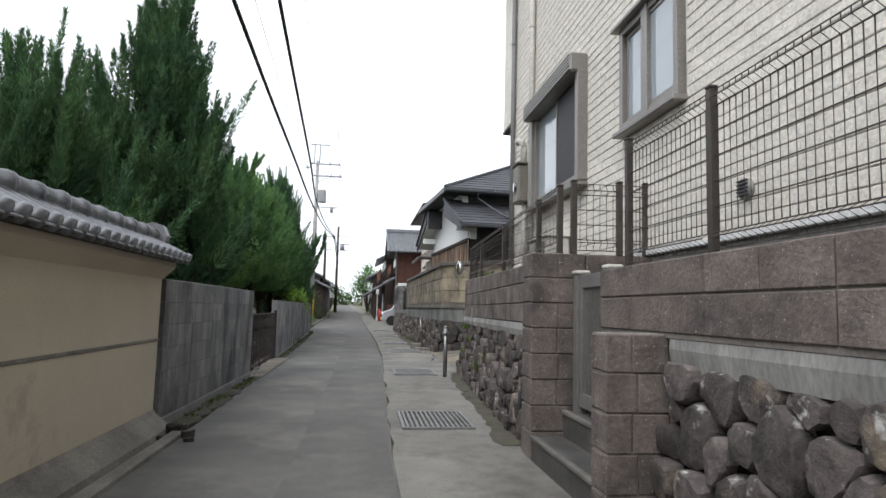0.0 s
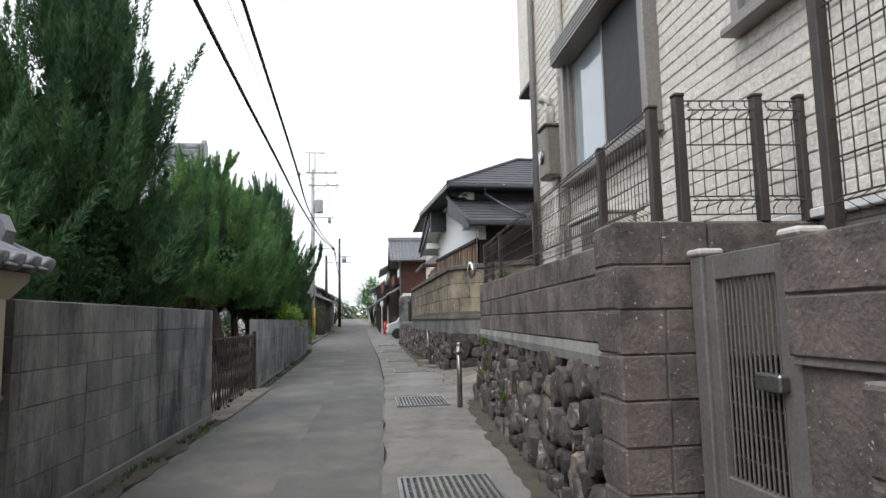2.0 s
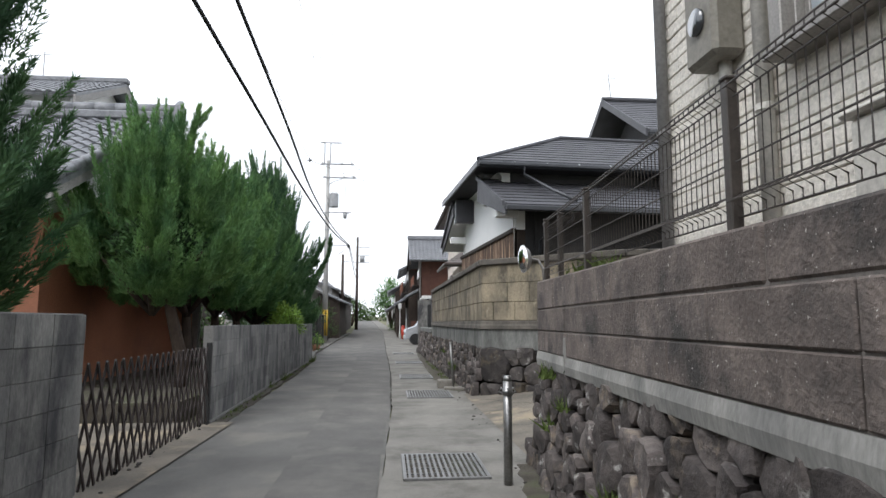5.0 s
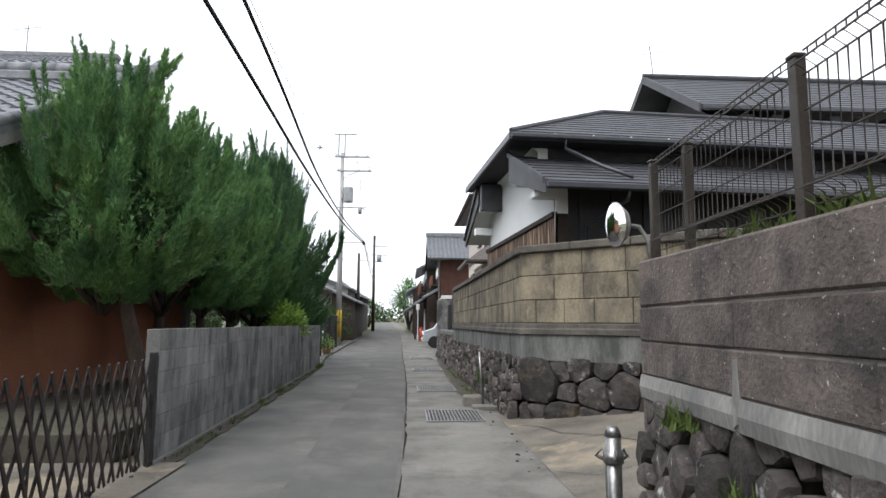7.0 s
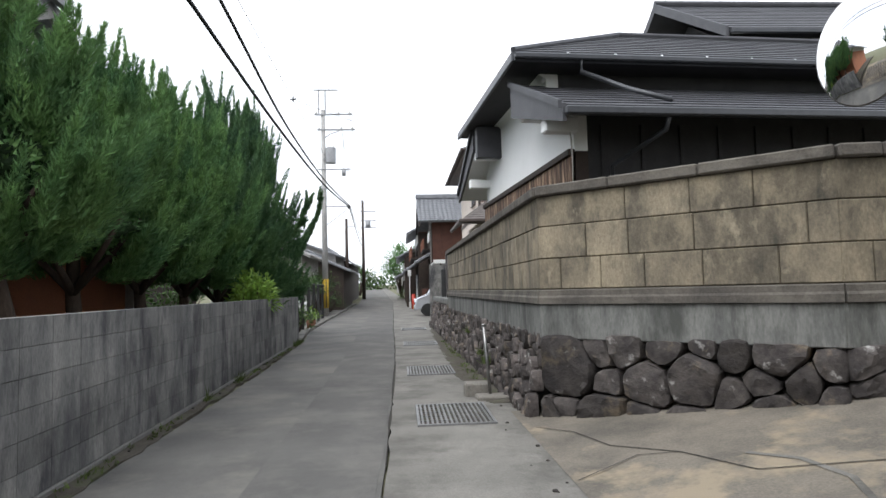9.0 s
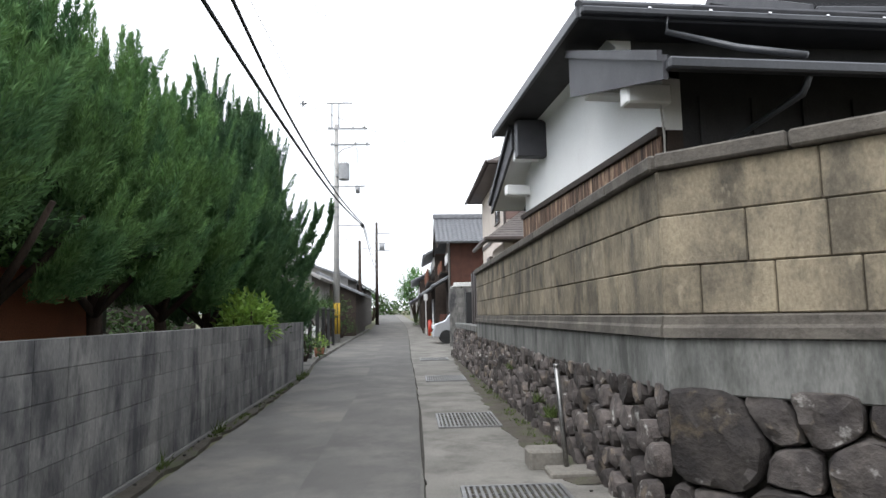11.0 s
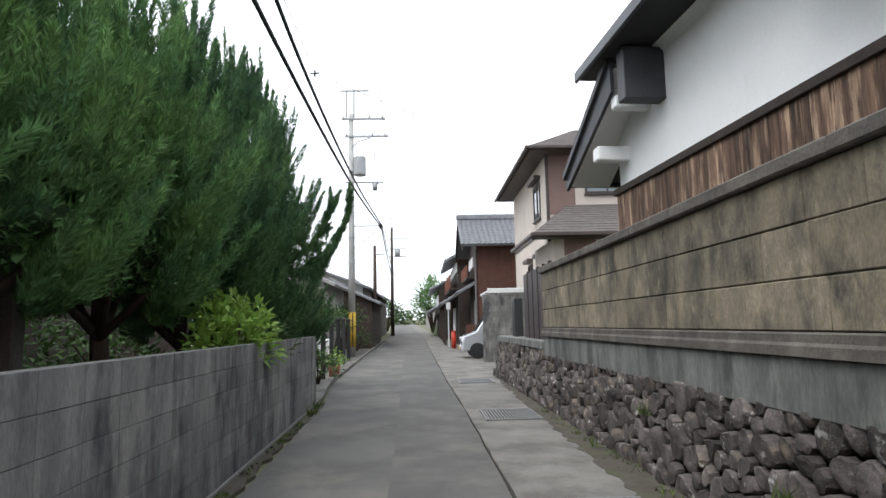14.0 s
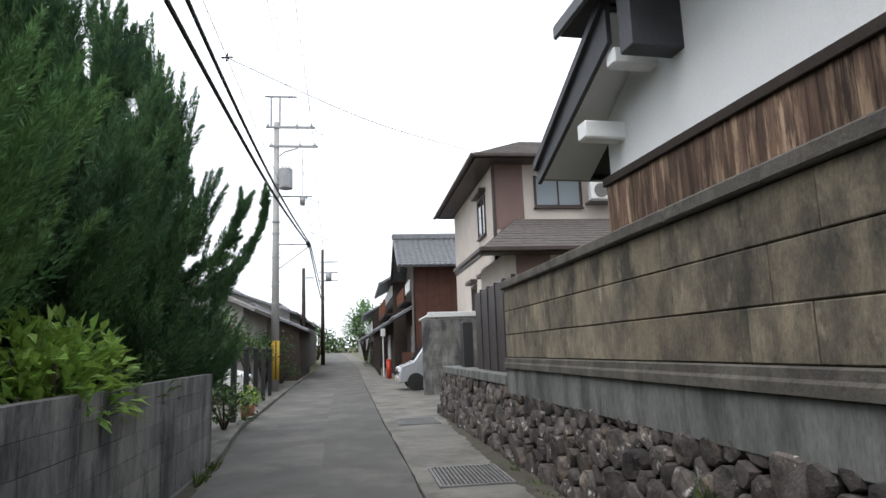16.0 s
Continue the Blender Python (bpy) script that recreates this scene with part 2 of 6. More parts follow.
_p = MIRROR.node_tree.nodes["Principled BSDF"]
_p.inputs["Base Color"].default_value = (0.88, 0.89, 0.90, 1)
_p.inputs["Metallic"].default_value, _p.inputs["Roughness"].default_value = 1.0, 0.02


# ---- mesh helpers ----
def mesh(name, verts, faces, material, smooth=False):
    me = bpy.data.meshes.new(name)
    me.from_pydata([tuple(map(float, v)) for v in verts], [], [tuple(map(int, f)) for f in faces])
    me.materials.append(material)
    if smooth:
        me.polygons.foreach_set("use_smooth", [True] * len(me.polygons))
    me.update()
    return me


def bake(bm, name, material, smooth=False):
    me = bpy.data.meshes.new(name)
    bmesh.ops.recalc_face_normals(bm, faces=bm.faces[:])
    bm.to_mesh(me)
    bm.free()
    me.materials.append(material)
    if smooth:
        me.polygons.foreach_set("use_smooth", [True] * len(me.polygons))
    return me


def child(name, me, parent, m=None, label=""):
    ob = new(name, me)
    ob.parent = parent
    if m is not None:
        ob.matrix_basis = m
    if label:
        ob["label"] = label
    return ob


def thing(name, label, category, at=None, kind="", group=""):
    ob = new(name)
    ob.empty_display_size = 0.1
    if at is not None:
        ob.matrix_basis = at if isinstance(at, Matrix) else Matrix.Translation(at)
    return tagged(ob, label, category, group, kind)


def chamfered(lo, hi, c=0.008):
    """Vertices and faces of a box with chamfered edges."""
    lo, hi = Vector(lo), Vector(hi)
    c = min(c, *(0.45 * (hi[i] - lo[i]) for i in range(3)))
    bm = bmesh.new()
    bmesh.ops.create_cube(bm, size=1.0, matrix=Matrix.LocRotScale((lo + hi) / 2, None, hi - lo))
    if c > 0:
        bmesh.ops.bevel(bm, geom=bm.edges[:], offset=c, segments=1, affect="EDGES", profile=0.5)
    v = [tuple(x.co) for x in bm.verts]
    bm.verts.index_update()
    f = [tuple(x.index for x in fa.verts) for fa in bm.faces]
    bm.free()
    return v, f


def box(name, lo, hi, material, c=0.008):
    return mesh(name, *chamfered(lo, hi, c), material)


def join(parts):
    vs, fs = [], []
    for v, f in parts:
        k = len(vs)
        vs += list(v)
        fs += [tuple(i + k for i in g) for g in f]
    return vs, fs


def moved(vf, m):
    return [tuple(m @ Vector(v)) for v in vf[0]], vf[1]


def tube(points, r, n=8, r_end=None):
    pts = [Vector(p) for p in points]
    vs, fs = [], []
    for i, p in enumerate(pts):
        d = (pts[min(i + 1, len(pts) - 1)] - pts[max(i - 1, 0)]).normalized()
        u = d.cross(Vector((0, 0, 1)))
        u = (u if u.length > 0.05 else d.cross(Vector((0, 1, 0)))).normalized()
        w = d.cross(u)
        rr = r if r_end is None else r + (r_end - r) * i / (len(pts) - 1)
        for k in range(n):
            a = 2 * math.pi * k / n
            vs.append(tuple(p + rr * (math.cos(a) * u + math.sin(a) * w)))
    for i in range(len(pts) - 1):
        for k in range(n):
            fs.append((i * n + k, i * n + (k + 1) % n, (i + 1) * n + (k + 1) % n, (i + 1) * n + k))
    fs.append(tuple(range(n - 1, -1, -1)))
    fs.append(tuple(range((len(pts) - 1) * n, len(pts) * n)))
    return vs, fs


def prism(poly, axis, a, b):
    """A polygon of (u, v) drawn out along an axis from a to b."""
    def put3(u, v, w):
        return {"x": (w, u, v), "y": (u, w, v), "z": (u, v, w)}[axis]
    n = len(poly)
    vs = [put3(u, v, a) for u, v in poly] + [put3(u, v, b) for u, v in poly]
    fs = [tuple(range(n)), tuple(range(2 * n - 1, n - 1, -1))]
    fs += [(i, i + n, (i + 1) % n + n, (i + 1) % n) for i in range(n)]
    bm = bmesh.new()
    bv = [bm.verts.new(v) for v in vs]
    for f in fs:
        bm.faces.new([bv[i] for i in f])
    bmesh.ops.recalc_face_normals(bm, faces=bm.faces[:])
    bm.verts.index_update()
    out = [tuple(v.co) for v in bm.verts], [tuple(v.index for v in f.verts) for f in bm.faces]
    bm.free()
    return out


def slab_on(quad, thick):
    """A slab whose top is the quad of four points, with its thickness straight down."""
    q = [Vector(p) for p in quad]
    vs = [tuple(p) for p in q] + [tuple(p - Vector((0, 0, thick))) for p in q]
    return vs, [(0, 1, 2, 3), (7, 6, 5, 4), (0, 4, 5, 1), (1, 5, 6, 2), (2, 6, 7, 3), (3, 7, 4, 0)]


def along(p, q, z=0.0):
    """A frame with x along the wall from p to q, y to the left of that way, z up."""
    d = Vector((q[0] - p[0], q[1] - p[1], 0))
    return Matrix.Translation((p[0], p[1], z)) @ Matrix.Rotation(math.atan2(d.y, d.x), 4, "Z"), d.length


def rise(y):
    return 0.0 if y < 46 else 0.021 * (y - 46)


# ---- ground ----
def sheet(name, xs, ys, zf, material, label, category):
    vs = [(x, y, zf(x, y)) for y in ys for x in xs]
    n = len(xs)
    fs = [(j * n + i, j * n + i + 1, (j + 1) * n + i + 1, (j + 1) * n + i) for j in range(len(ys) - 1) for i in range(n - 1)]
    return tagged(new(name, mesh(name, vs, fs, material)), label, category, kind="structure")


far_y = [-400, -120, -60, -30, -12, -3, 0, 6, 12, 20, 28, 36, 46, 60, 80, 100, 130, 180, 260, 500, 1500]
sheet("ground", [-1500, -300, -100, -40, -12, -6, -1.2, 0.7, 1.7, 6, 12, 40, 100, 300, 1500], far_y,
      lambda x, y: min(rise(y), 3.2) - 0.03, FIELD, "bare earth ground under the lane and gardens", "ground")


def ribbon(name, edges, material, label, category, lift, thick=0.06, jit=0.012, step=0.8):
    """A strip of ground between pairs of points (y, x0, x1)."""
    rnd = random.Random(name)
    rows = []
    for (ya, a0, a1), (yb, b0, b1) in zip(edges, edges[1:]):
        k = max(1, int((yb - ya) / step))
        for i in range(k):
            f = i / k
            rows.append((ya + (yb - ya) * f, a0 + (b0 - a0) * f + rnd.uniform(-jit, jit), a1 + (b1 - a1) * f + rnd.uniform(-jit, jit)))
    rows.append(edges[-1])
    vs, fs = [], []
    for y, x0, x1 in rows:
        z = rise(y) + lift
        vs += [(x0, y, z - thick), (x0, y, z), ((x0 + x1) / 2, y, z + 0.006), (x1, y, z), (x1, y, z - thick)]
    for i in range(len(rows) - 1):
        a = i * 5
        fs += [(a + k, a + k + 1, a + k + 6, a + k + 5) for k in range(4)]
    me = mesh(name, vs, [f[::-1] for f in fs], material)
    return tagged(new(name, me), label, category, kind="structure")


ribbon("road", [(-14, -1.3, 0.55), (0, -1.22, 0.50), (4, -1.22, 0.50), (9, -1.28, 0.62), (14, -1.38, 0.72), (20, -1.50, 0.73), (26, -1.78, 0.66), (30, -2.2, 0.58), (46, -2.75, 0.40), (60, -2.6, 0.2), (78, -3.2, -0.6), (100, -4.2, -1.6), (130, -6.0, -3.2), (200, -11, -8)],
       ASPHALT, "worn grey asphalt of a narrow residential lane", "road", 0.0)
ribbon("road_patch", [(-14, -0.32, 0.52), (4, -0.30, 0.47), (9, -0.30, 0.59), (14, -0.33, 0.69), (20, -0.40, 0.70), (26, -0.55, 0.63), (34, -0.75, 0.50), (46, -1.0, 0.36)],
       PATCH, "darker strip of newer asphalt along the lane", "road", 0.004)
ribbon("pavement", [(-14, 0.552, 1.78), (0, 0.502, 1.70), (4, 0.502, 1.72), (9, 0.622, 1.96), (12, 0.70, 2.3), (14, 0.722, 2.35), (20, 0.732, 1.92), (26, 0.662, 1.98), (30, 0.582, 2.15), (38, 0.5, 3.4), (46, 0.402, 2.6), (60, 0.202, 1.6), (78, -0.598, 0.6), (100, -1.598, -0.5), (130, -3.198, -2.0)],
       CONC, "pale concrete drain cover strip beside the asphalt", "pavement", 0.012, 0.06, 0.02, 0.35)
ribbon("verge_left", [(-14, -1.62, -1.302), (0, -1.52, -1.222), (9, -1.50, -1.282), (14, -1.62, -1.382), (25.6, -1.95, -1.762)],
       SOIL, "dirty strip of soil at the foot of the block wall", "verge", 0.008, 0.06, 0.05, 0.2)
ribbon("pavement_left", [(25.6, -5.5, -2.02), (30, -5.6, -2.36), (46, -6.0, -2.92), (60, -5, -2.85)],
       CONC, "pale concrete yard edge beside the lane", "pavement", 0.006)
ribbon("kerb", [(25.6, -2.02, -1.80), (30, -2.36, -2.22), (46, -2.92, -2.77), (60, -2.85, -2.72)],
       CONC, "low concrete kerb at the yard edge", "kerb", 0.07, 0.1)
ribbon("verge_right", [(4.2, 1.38, 1.76), (6, 1.50, 1.88), (9, 1.66, 2.02), (10.0, 1.80, 2.08)],
       SOIL, "damp dark dirt below the rubble wall", "verge", 0.019, 0.06, 0.045, 0.16)
ribbon("verge_right_2", [(15.9, 1.85, 2.28), (18, 1.66, 2.2), (22, 1.68, 2.2), (26, 1.72, 2.15), (31, 1.85, 2.1)],
       SOIL, "damp dark dirt below the rubble wall", "verge", 0.019, 0.06, 0.045, 0.16)
ribbon("road_joint", [(13.6, 0.706, 0.714), (17, 0.716, 0.728), (20, 0.719, 0.736), (26, 0.649, 0.664), (30, 0.567, 0.58), (46, 0.392, 0.402)],
       GAPS, "dark gap between asphalt and drain covers", "joint", 0.0135, 0.02)
# driveway behind the sliding gate
sheet("driveway", [-7.0, -4.0, -1.52, -1.24], [9.0, 10.2, 11.4, 12.6], lambda x, y: 0.018, RAMPC, "stained concrete apron at the lattice gate", "driveway")
# side lane that climbs between the two walls
lane_x = [1.97, 2.2, 2.6, 3.0, 3.4, 3.8, 4.4, 5.2, 6.5, 9.0, 14.0]
sheet("side_lane", lane_x, [9.9, 10.6, 11.3, 12.0, 12.7, 13.4, 14.1, 14.8, 15.4],
      lambda x, y: 0.020 + min(max(0.0, x - 2.1) * 0.20, 1.5), RAMPC, "cracked tan concrete of the climbing side lane", "lane")
def crack(name, pts, wd, lift, material, label):
    """A thin strip along a broken line on the climbing lane."""
    vs, fs = [], []
    for i, (x, y) in enumerate(pts):
        a_, b_ = Vector(pts[max(i - 1, 0)]), Vector(pts[min(i + 1, len(pts) - 1)])
        d_ = (b_ - a_).normalized()
        for s_ in (-1, 1):
            px_, py_ = x - d_.y * wd * s_, y + d_.x * wd * s_
            vs.append((px_, py_, lift + min(max(0.0, px_ - 2.1) * 0.20, 1.5)))
    for i in range(len(pts) - 1):
        fs.append((2 * i, 2 * i + 1, 2 * i + 3, 2 * i + 2))
    tagged(new(name, mesh(name, vs, fs, material)), label, "crack", kind="structure")


crack("crack", [(2.05, 14.6), (2.3, 14.2), (2.42, 13.6), (2.75, 13.1), (2.95, 12.5), (3.5, 12.2), (4.1, 11.9)], 0.006, 0.026, GAPS, "irregular crack in the lane concrete")
crack("crack_2", [(2.0, 13.0), (2.5, 13.25), (2.75, 13.1)], 0.005, 0.026, GAPS, "irregular crack in the lane concrete")
crack("crack_3", [(2.02, 12.1), (2.3, 11.8), (2.9, 11.9), (3.4, 11.4)], 0.005, 0.026, GAPS, "irregular crack in the lane concrete")
crack("worn_line", [(2.85, 11.3), (3.1, 11.7), (3.25, 12.1), (3.22, 12.5), (3.05, 12.8)], 0.02, 0.025, CONC, "worn pale curved line on the lane")
tagged(new("garden_ground_left", box("garden_ground_left", (-16, -10, -0.02), (-1.75, 8.9, 0.25), SOIL)), "dark garden soil behind the block wall", "ground", kind="structure")
tagged(new("garden_ground_left_2", box("garden_ground_left_2", (-16, 12.7, -0.02), (-1.95, 25.4, 0.25), SOIL)), "dark garden soil behind the block wall", "ground", kind="structure")
tagged(new("garden_ground_right", box("garden_ground_right", (2.35, -10, -0.02), (16, 9.8, 1.0), SOIL)), "raised house plot behind the retaining wall", "ground", kind="structure")
tagged(new("garden_ground_right_2", box("garden_ground_right_2", (4.3, 15.9, -0.02), (16, 25.2, 0.9), SOIL)), "raised house plot behind the tuff wall", "ground", kind="structure")


# ---- walls of pieces ----
def cell(seeds, i, lo, hi, near):
    """The power cell of one seed (x, z, r) inside a rectangle, as a polygon."""
    sx, sz, sr = seeds[i]
    poly = [(lo[0], lo[1]), (hi[0], lo[1]), (hi[0], hi[1]), (lo[0], hi[1])]
    for j, (ox, oz, orr) in enumerate(seeds):
        if j == i or abs(ox - sx) > near or abs(oz - sz) > near:
            continue
        nx, nz = ox - sx, oz - sz
        c = 0.5 * (ox * ox + oz * oz - sx * sx - sz * sz + sr * sr - orr * orr)
        out = []
        for k, p in enumerate(poly):
            q = poly[(k + 1) % len(poly)]
            dp, dq = p[0] * nx + p[1] * nz - c, q[0] * nx + q[1] * nz - c
            if dp <= 0:
                out.append(p)
            if (dp < 0 < dq) or (dq < 0 < dp):
                f = dp / (dp - dq)
                out.append((p[0] + (q[0] - p[0]) * f, p[1] + (q[1] - p[1]) * f))
        poly = out
        if len(poly) < 3:
            return []
    return poly


def stone_mesh(poly, depth, rnd, material):
    """A bulging stone whose outline is the polygon, its face towards +y."""
    cx, cz = sum(p[0] for p in poly) / len(poly), sum(p[1] for p in poly) / len(poly)
    pts = [((x - cx) * 0.975, (z - cz) * 0.975) for x, z in poly]
    fine = []
    for k, p in enumerate(pts):
        q = pts[(k + 1) % len(pts)]
        m = max(1, int(math.hypot(q[0] - p[0], q[1] - p[1]) / 0.06))
        fine += [(p[0] + (q[0] - p[0]) * i / m, p[1] + (q[1] - p[1]) * i / m) for i in range(m)]
    fine = [((fine[k - 1][0] + 2 * p[0] + fine[(k + 1) % len(fine)][0]) / 4, (fine[k - 1][1] + 2 * p[1] + fine[(k + 1) % len(fine)][1]) / 4) for k, p in enumerate(fine)]
    n = len(fine)
    tx, tz = rnd.uniform(-0.32, 0.32), rnd.uniform(-0.22, 0.32)
    off = Vector((rnd.uniform(0, 90), rnd.uniform(0, 90), rnd.uniform(0, 90)))
    ux, uz = rnd.uniform(-0.2, 0.2), rnd.uniform(-0.15, 0.25)
    sharp = rnd.uniform(0.5, 1.0)
    vs, fs = [], []
    prof = [(1.0, -0.9), (1.0, 0.0), (0.975, 0.40), (0.90, 0.46 + 0.42 * sharp), (0.70, 0.66 + 0.32 * sharp), (0.36, 1.0)]
    reach = max(0.05, max(math.hypot(*p) for p in pts))
    steep = 0.55 * depth / reach
    facets = [(depth * rnd.uniform(0.70, 0.98), rnd.uniform(-steep, steep), rnd.uniform(-steep, steep)) for _ in range(4)]
    for sc, d in prof:
        for x, z in fine:
            px, pz = x * sc + ux * (x * 0 + 0.12) * max(d, 0) * 0.5, z * sc + uz * 0.06 * max(d, 0)
            y = d * depth
            if d > 0:
                y += (tx * px + tz * pz) * d
                v = Vector((px, y, pz))
                y += depth * 0.40 * noise.noise(v * 6.0 + off) * min(1, d * 1.6)
                for fd, fx, fz in facets:
                    lim = fd + fx * px + fz * pz
                    y = min(y, lim + (y - lim) * 0.2)
                y = max(y, 0.4 * d * depth) + depth * 0.30 * noise.noise(v * 14.0 + off) * min(1, d * 1.6)
                px += 0.012 * noise.noise(v * 20 + off)
                pz += 0.012 * noise.noise(v * 20 - off)
            vs.append((px, y, pz))
    for r in range(len(prof) - 1):
        for k in range(n):
            fs.append((r * n + k, r * n + (k + 1) % n, (r + 1) * n + (k + 1) % n, (r + 1) * n + k))
    fs.append(tuple((len(prof) - 1) * n + k for k in range(n)))
    me = mesh("stone", vs, [f[::-1] for f in fs], material, True)
    me.set_sharp_from_angle(angle=radians(30))
    return me, cx, cz


def rubble(parent, length, z0, z1, size, seed, material, lean=0.0, start=0.0, base=None, big_top=0.0):
    """Fitted stones over a stretch of a wall's face (y = 0 in its frame), leaning out to the foot."""
    rnd = random.Random(seed)
    seeds = []
    for _ in range(int(70 * length * (z1 - z0) / size ** 2)):
        z = rnd.uniform(z0 + 0.1 * size, z1 - 0.2 * size)
        r = size * rnd.choice((0.26, 0.34, 0.42, 0.48, 0.56, 0.68)) * (1.0 + big_top * (z - z0) / (z1 - z0))
        x = rnd.uniform(start + 0.05, start + length - 0.05)
        if all(((x - a) * 0.92) ** 2 + (z - b) ** 2 > (0.92 * (r + c)) ** 2 for a, b, c in seeds):
            seeds.append((x, z, r))
    for i, (x, z, r) in enumerate(seeds):
        top = z1 + rnd.uniform(-0.035, 0.0)
        low = max(z0 - 0.03, (base(x) - 0.06) if base else z0 - 0.03)
        lo, hi = (max(start, x - 1.9 * r), max(low, z - 1.9 * r)), (min(start + length, x + 1.9 * r), min(top, z + 1.9 * r))
        if hi[1] - lo[1] < 0.05:
            continue
        poly = cell(seeds, i, lo, hi, 5 * size)
        if len(poly) < 3:
            continue
        me, cx, cz = stone_mesh(poly, min(0.17, 0.16 * size + 0.30 * r), rnd, material)
        dep = lean * (1 - (cz - z0) / max(0.01, z1 - z0))
        child("stone", me, parent, Matrix.Translation((cx, dep - 0.055 + rnd.uniform(-0.025, 0.025), cz)))


def coursed(parent, length, z0, heights, widths, material, seed, depth=0.06, gap=0.008, c=0.006, rough=0.004, bond=True, start=0.0, name="block"):
    """Courses of separate blocks on a wall's face."""
    rnd = random.Random(seed)
    shared = {}
    z = z0
    for r, h in enumerate(heights):
        x = start
        first = True
        while x < start + length - 0.02:
            w = rnd.choice(widths)
            if first and bond and r % 2:
                w *= 0.5
            first = False
            w = min(w, start + length - x)
            if start + length - (x + w) < 0.09:
                w = start + length - x
            key = (round(w, 2), round(h, 3))
            if key not in shared:
                shared[key] = box(name, (gap / 2, -depth, gap / 2), (w - gap / 2, 0, h - gap / 2), material, c)
            child(name, shared[key], parent, Matrix.Translation((x, rnd.uniform(-rough, rough), z)))
            x += w
        z += h


def wall_thing(name, p, q, label, category="wall"):
    m, length = along(p, q)
    return thing(name, label, category, m, kind="structure"), length


# grey block walls by the garden
w, n = wall_thing("wall_block_left", (-1.40, 8.95), (-1.47, 4.86), "stained grey concrete block wall before dark junipers")
child("core", box("core", (0.004, -0.12, -0.03), (n - 0.004, -0.012, 1.305), MORTAR, 0.004), w)
coursed(w, n, 0.10, [0.2] * 6, [0.4], BLOCK, 11, bond=False, gap=0.004, c=0.002, rough=0.0015)
child("footing", box("footing", (0, -0.13, -0.03), (n, 0.012, 0.096), MORTAR, 0.01), w)
w, n = wall_thing("wall_block_left_2", (-1.86, 25.7), (-1.50, 12.5), "stained grey concrete block wall with weeds at its foot")
child("core", box("core", (0.004, -0.12, -0.03), (n - 0.004, -0.012, 1.205), MORTAR, 0.004), w)
coursed(w, n, 0.055, [0.192] * 6, [0.4], BLOCK, 12, bond=False, gap=0.004, c=0.002, rough=0.0015)
child("footing", box("footing", (0, -0.13, -0.03), (n, 0.012, 0.051), MORTAR, 0.01), w)

# cream plastered wall with a tiled coping
w, n = wall_thing("wall_plaster_left", (-1.50, 4.84), (-1.50, -9.0), "cream plastered garden wall with a grey tile coping")
child("face", box("face", (0, -0.18, 0.16), (n, 0, 1.36), CREAM, 0.01), w)
child("cornice", mesh("cornice", *prism([(-0.18, 1.30), (0.0, 1.30), (0.10, 1.40), (0.10, 1.44), (-0.18, 1.44)], "x", -0.02, n), CREAM), w)
child("line", box("line", (0.001, -0.01, 0.765), (n, 0.008, 0.79), PLINTH, 0.004), w)
child("plinth", mesh("plinth", *prism([(-0.2, -0.03), (0.17, -0.03), (0.15, 0.05), (0.03, 0.15), (0.0, 0.19), (-0.2, 0.19)], "x", 0.0, n), PLINTH), w)
child("kerb_line", box("kerb_line", (0.12, 0.20, -0.03), (n, 0.30, 0.045), PLINTH, 0.015), w)
m0, _ = along((-1.50, 4.84), (-1.50, -9.0))
cop = thing("tile_coping", "small grey tiled roof along the cream garden wall", "wall coping", m0)
child("bed", mesh("bed", *prism([(-0.30, 1.445), (0.19, 1.445), (0.21, 1.475), (-0.03, 1.60), (-0.09, 1.60), (-0.32, 1.47)], "x", -0.05, n), TILED), cop)
tile_up = []
for i in range(9):
    a = math.pi * i / 8
    tile_up.append((math.cos(a) * 0.045, math.sin(a) * 0.04))
def tilelet(length, mt):
    """A round cover tile with a disc at its lower end, sloping down along +y."""
    v1 = [(-c, 0.0, s) for c, s in tile_up] + [(-c, length, s * 1.02) for c, s in tile_up]
    f1 = [(i, i + 1, i + 10, i + 9) for i in range(8)]
    d = moved(tube([(0, length - 0.02, 0.0), (0, length + 0.018, 0.0)], 0.050, 12), Matrix())
    return mesh("roof_tile", *join([(v1, f1), d]), mt, True)
tl = tilelet(0.27, TILE)
slope = Matrix.Rotation(radians(-27), 4, "X")
for i in range(50):
    child("roof_tile", tl, cop, Matrix.Translation((0.03 + i * 0.15, -0.035, 1.60)) @ slope)
pan = box("pan_tile", (-0.055, 0, -0.006), (0.055, 0.29, 0.008), TILE, 0.004)
for i in range(49):
    child("pan_tile", pan, cop, Matrix.Translation((0.105 + i * 0.15, -0.03, 1.583)) @ slope)
child("ridge_bed", box("ridge_bed", (0.12, -0.115, 1.58), (n, -0.005, 1.665), TILE, 0.02), cop)
rt = mesh("ridge_tile", *tube([(0, -0.06, 1.665), (0.27, -0.06, 1.665)], 0.062, 14), TILE, True)
ring = mesh("ridge_ring", *tube([(0.25, -0.06, 1.665), (0.285, -0.06, 1.665)], 0.073, 14), TILE, True)
for i in range(26):
    child("ridge_tile", rt, cop, Matrix.Translation((0.16 + i * 0.28, 0, 0)))
    child("ridge_ring", ring, cop, Matrix.Translation((0.16 + i * 0.28, 0, 0)))
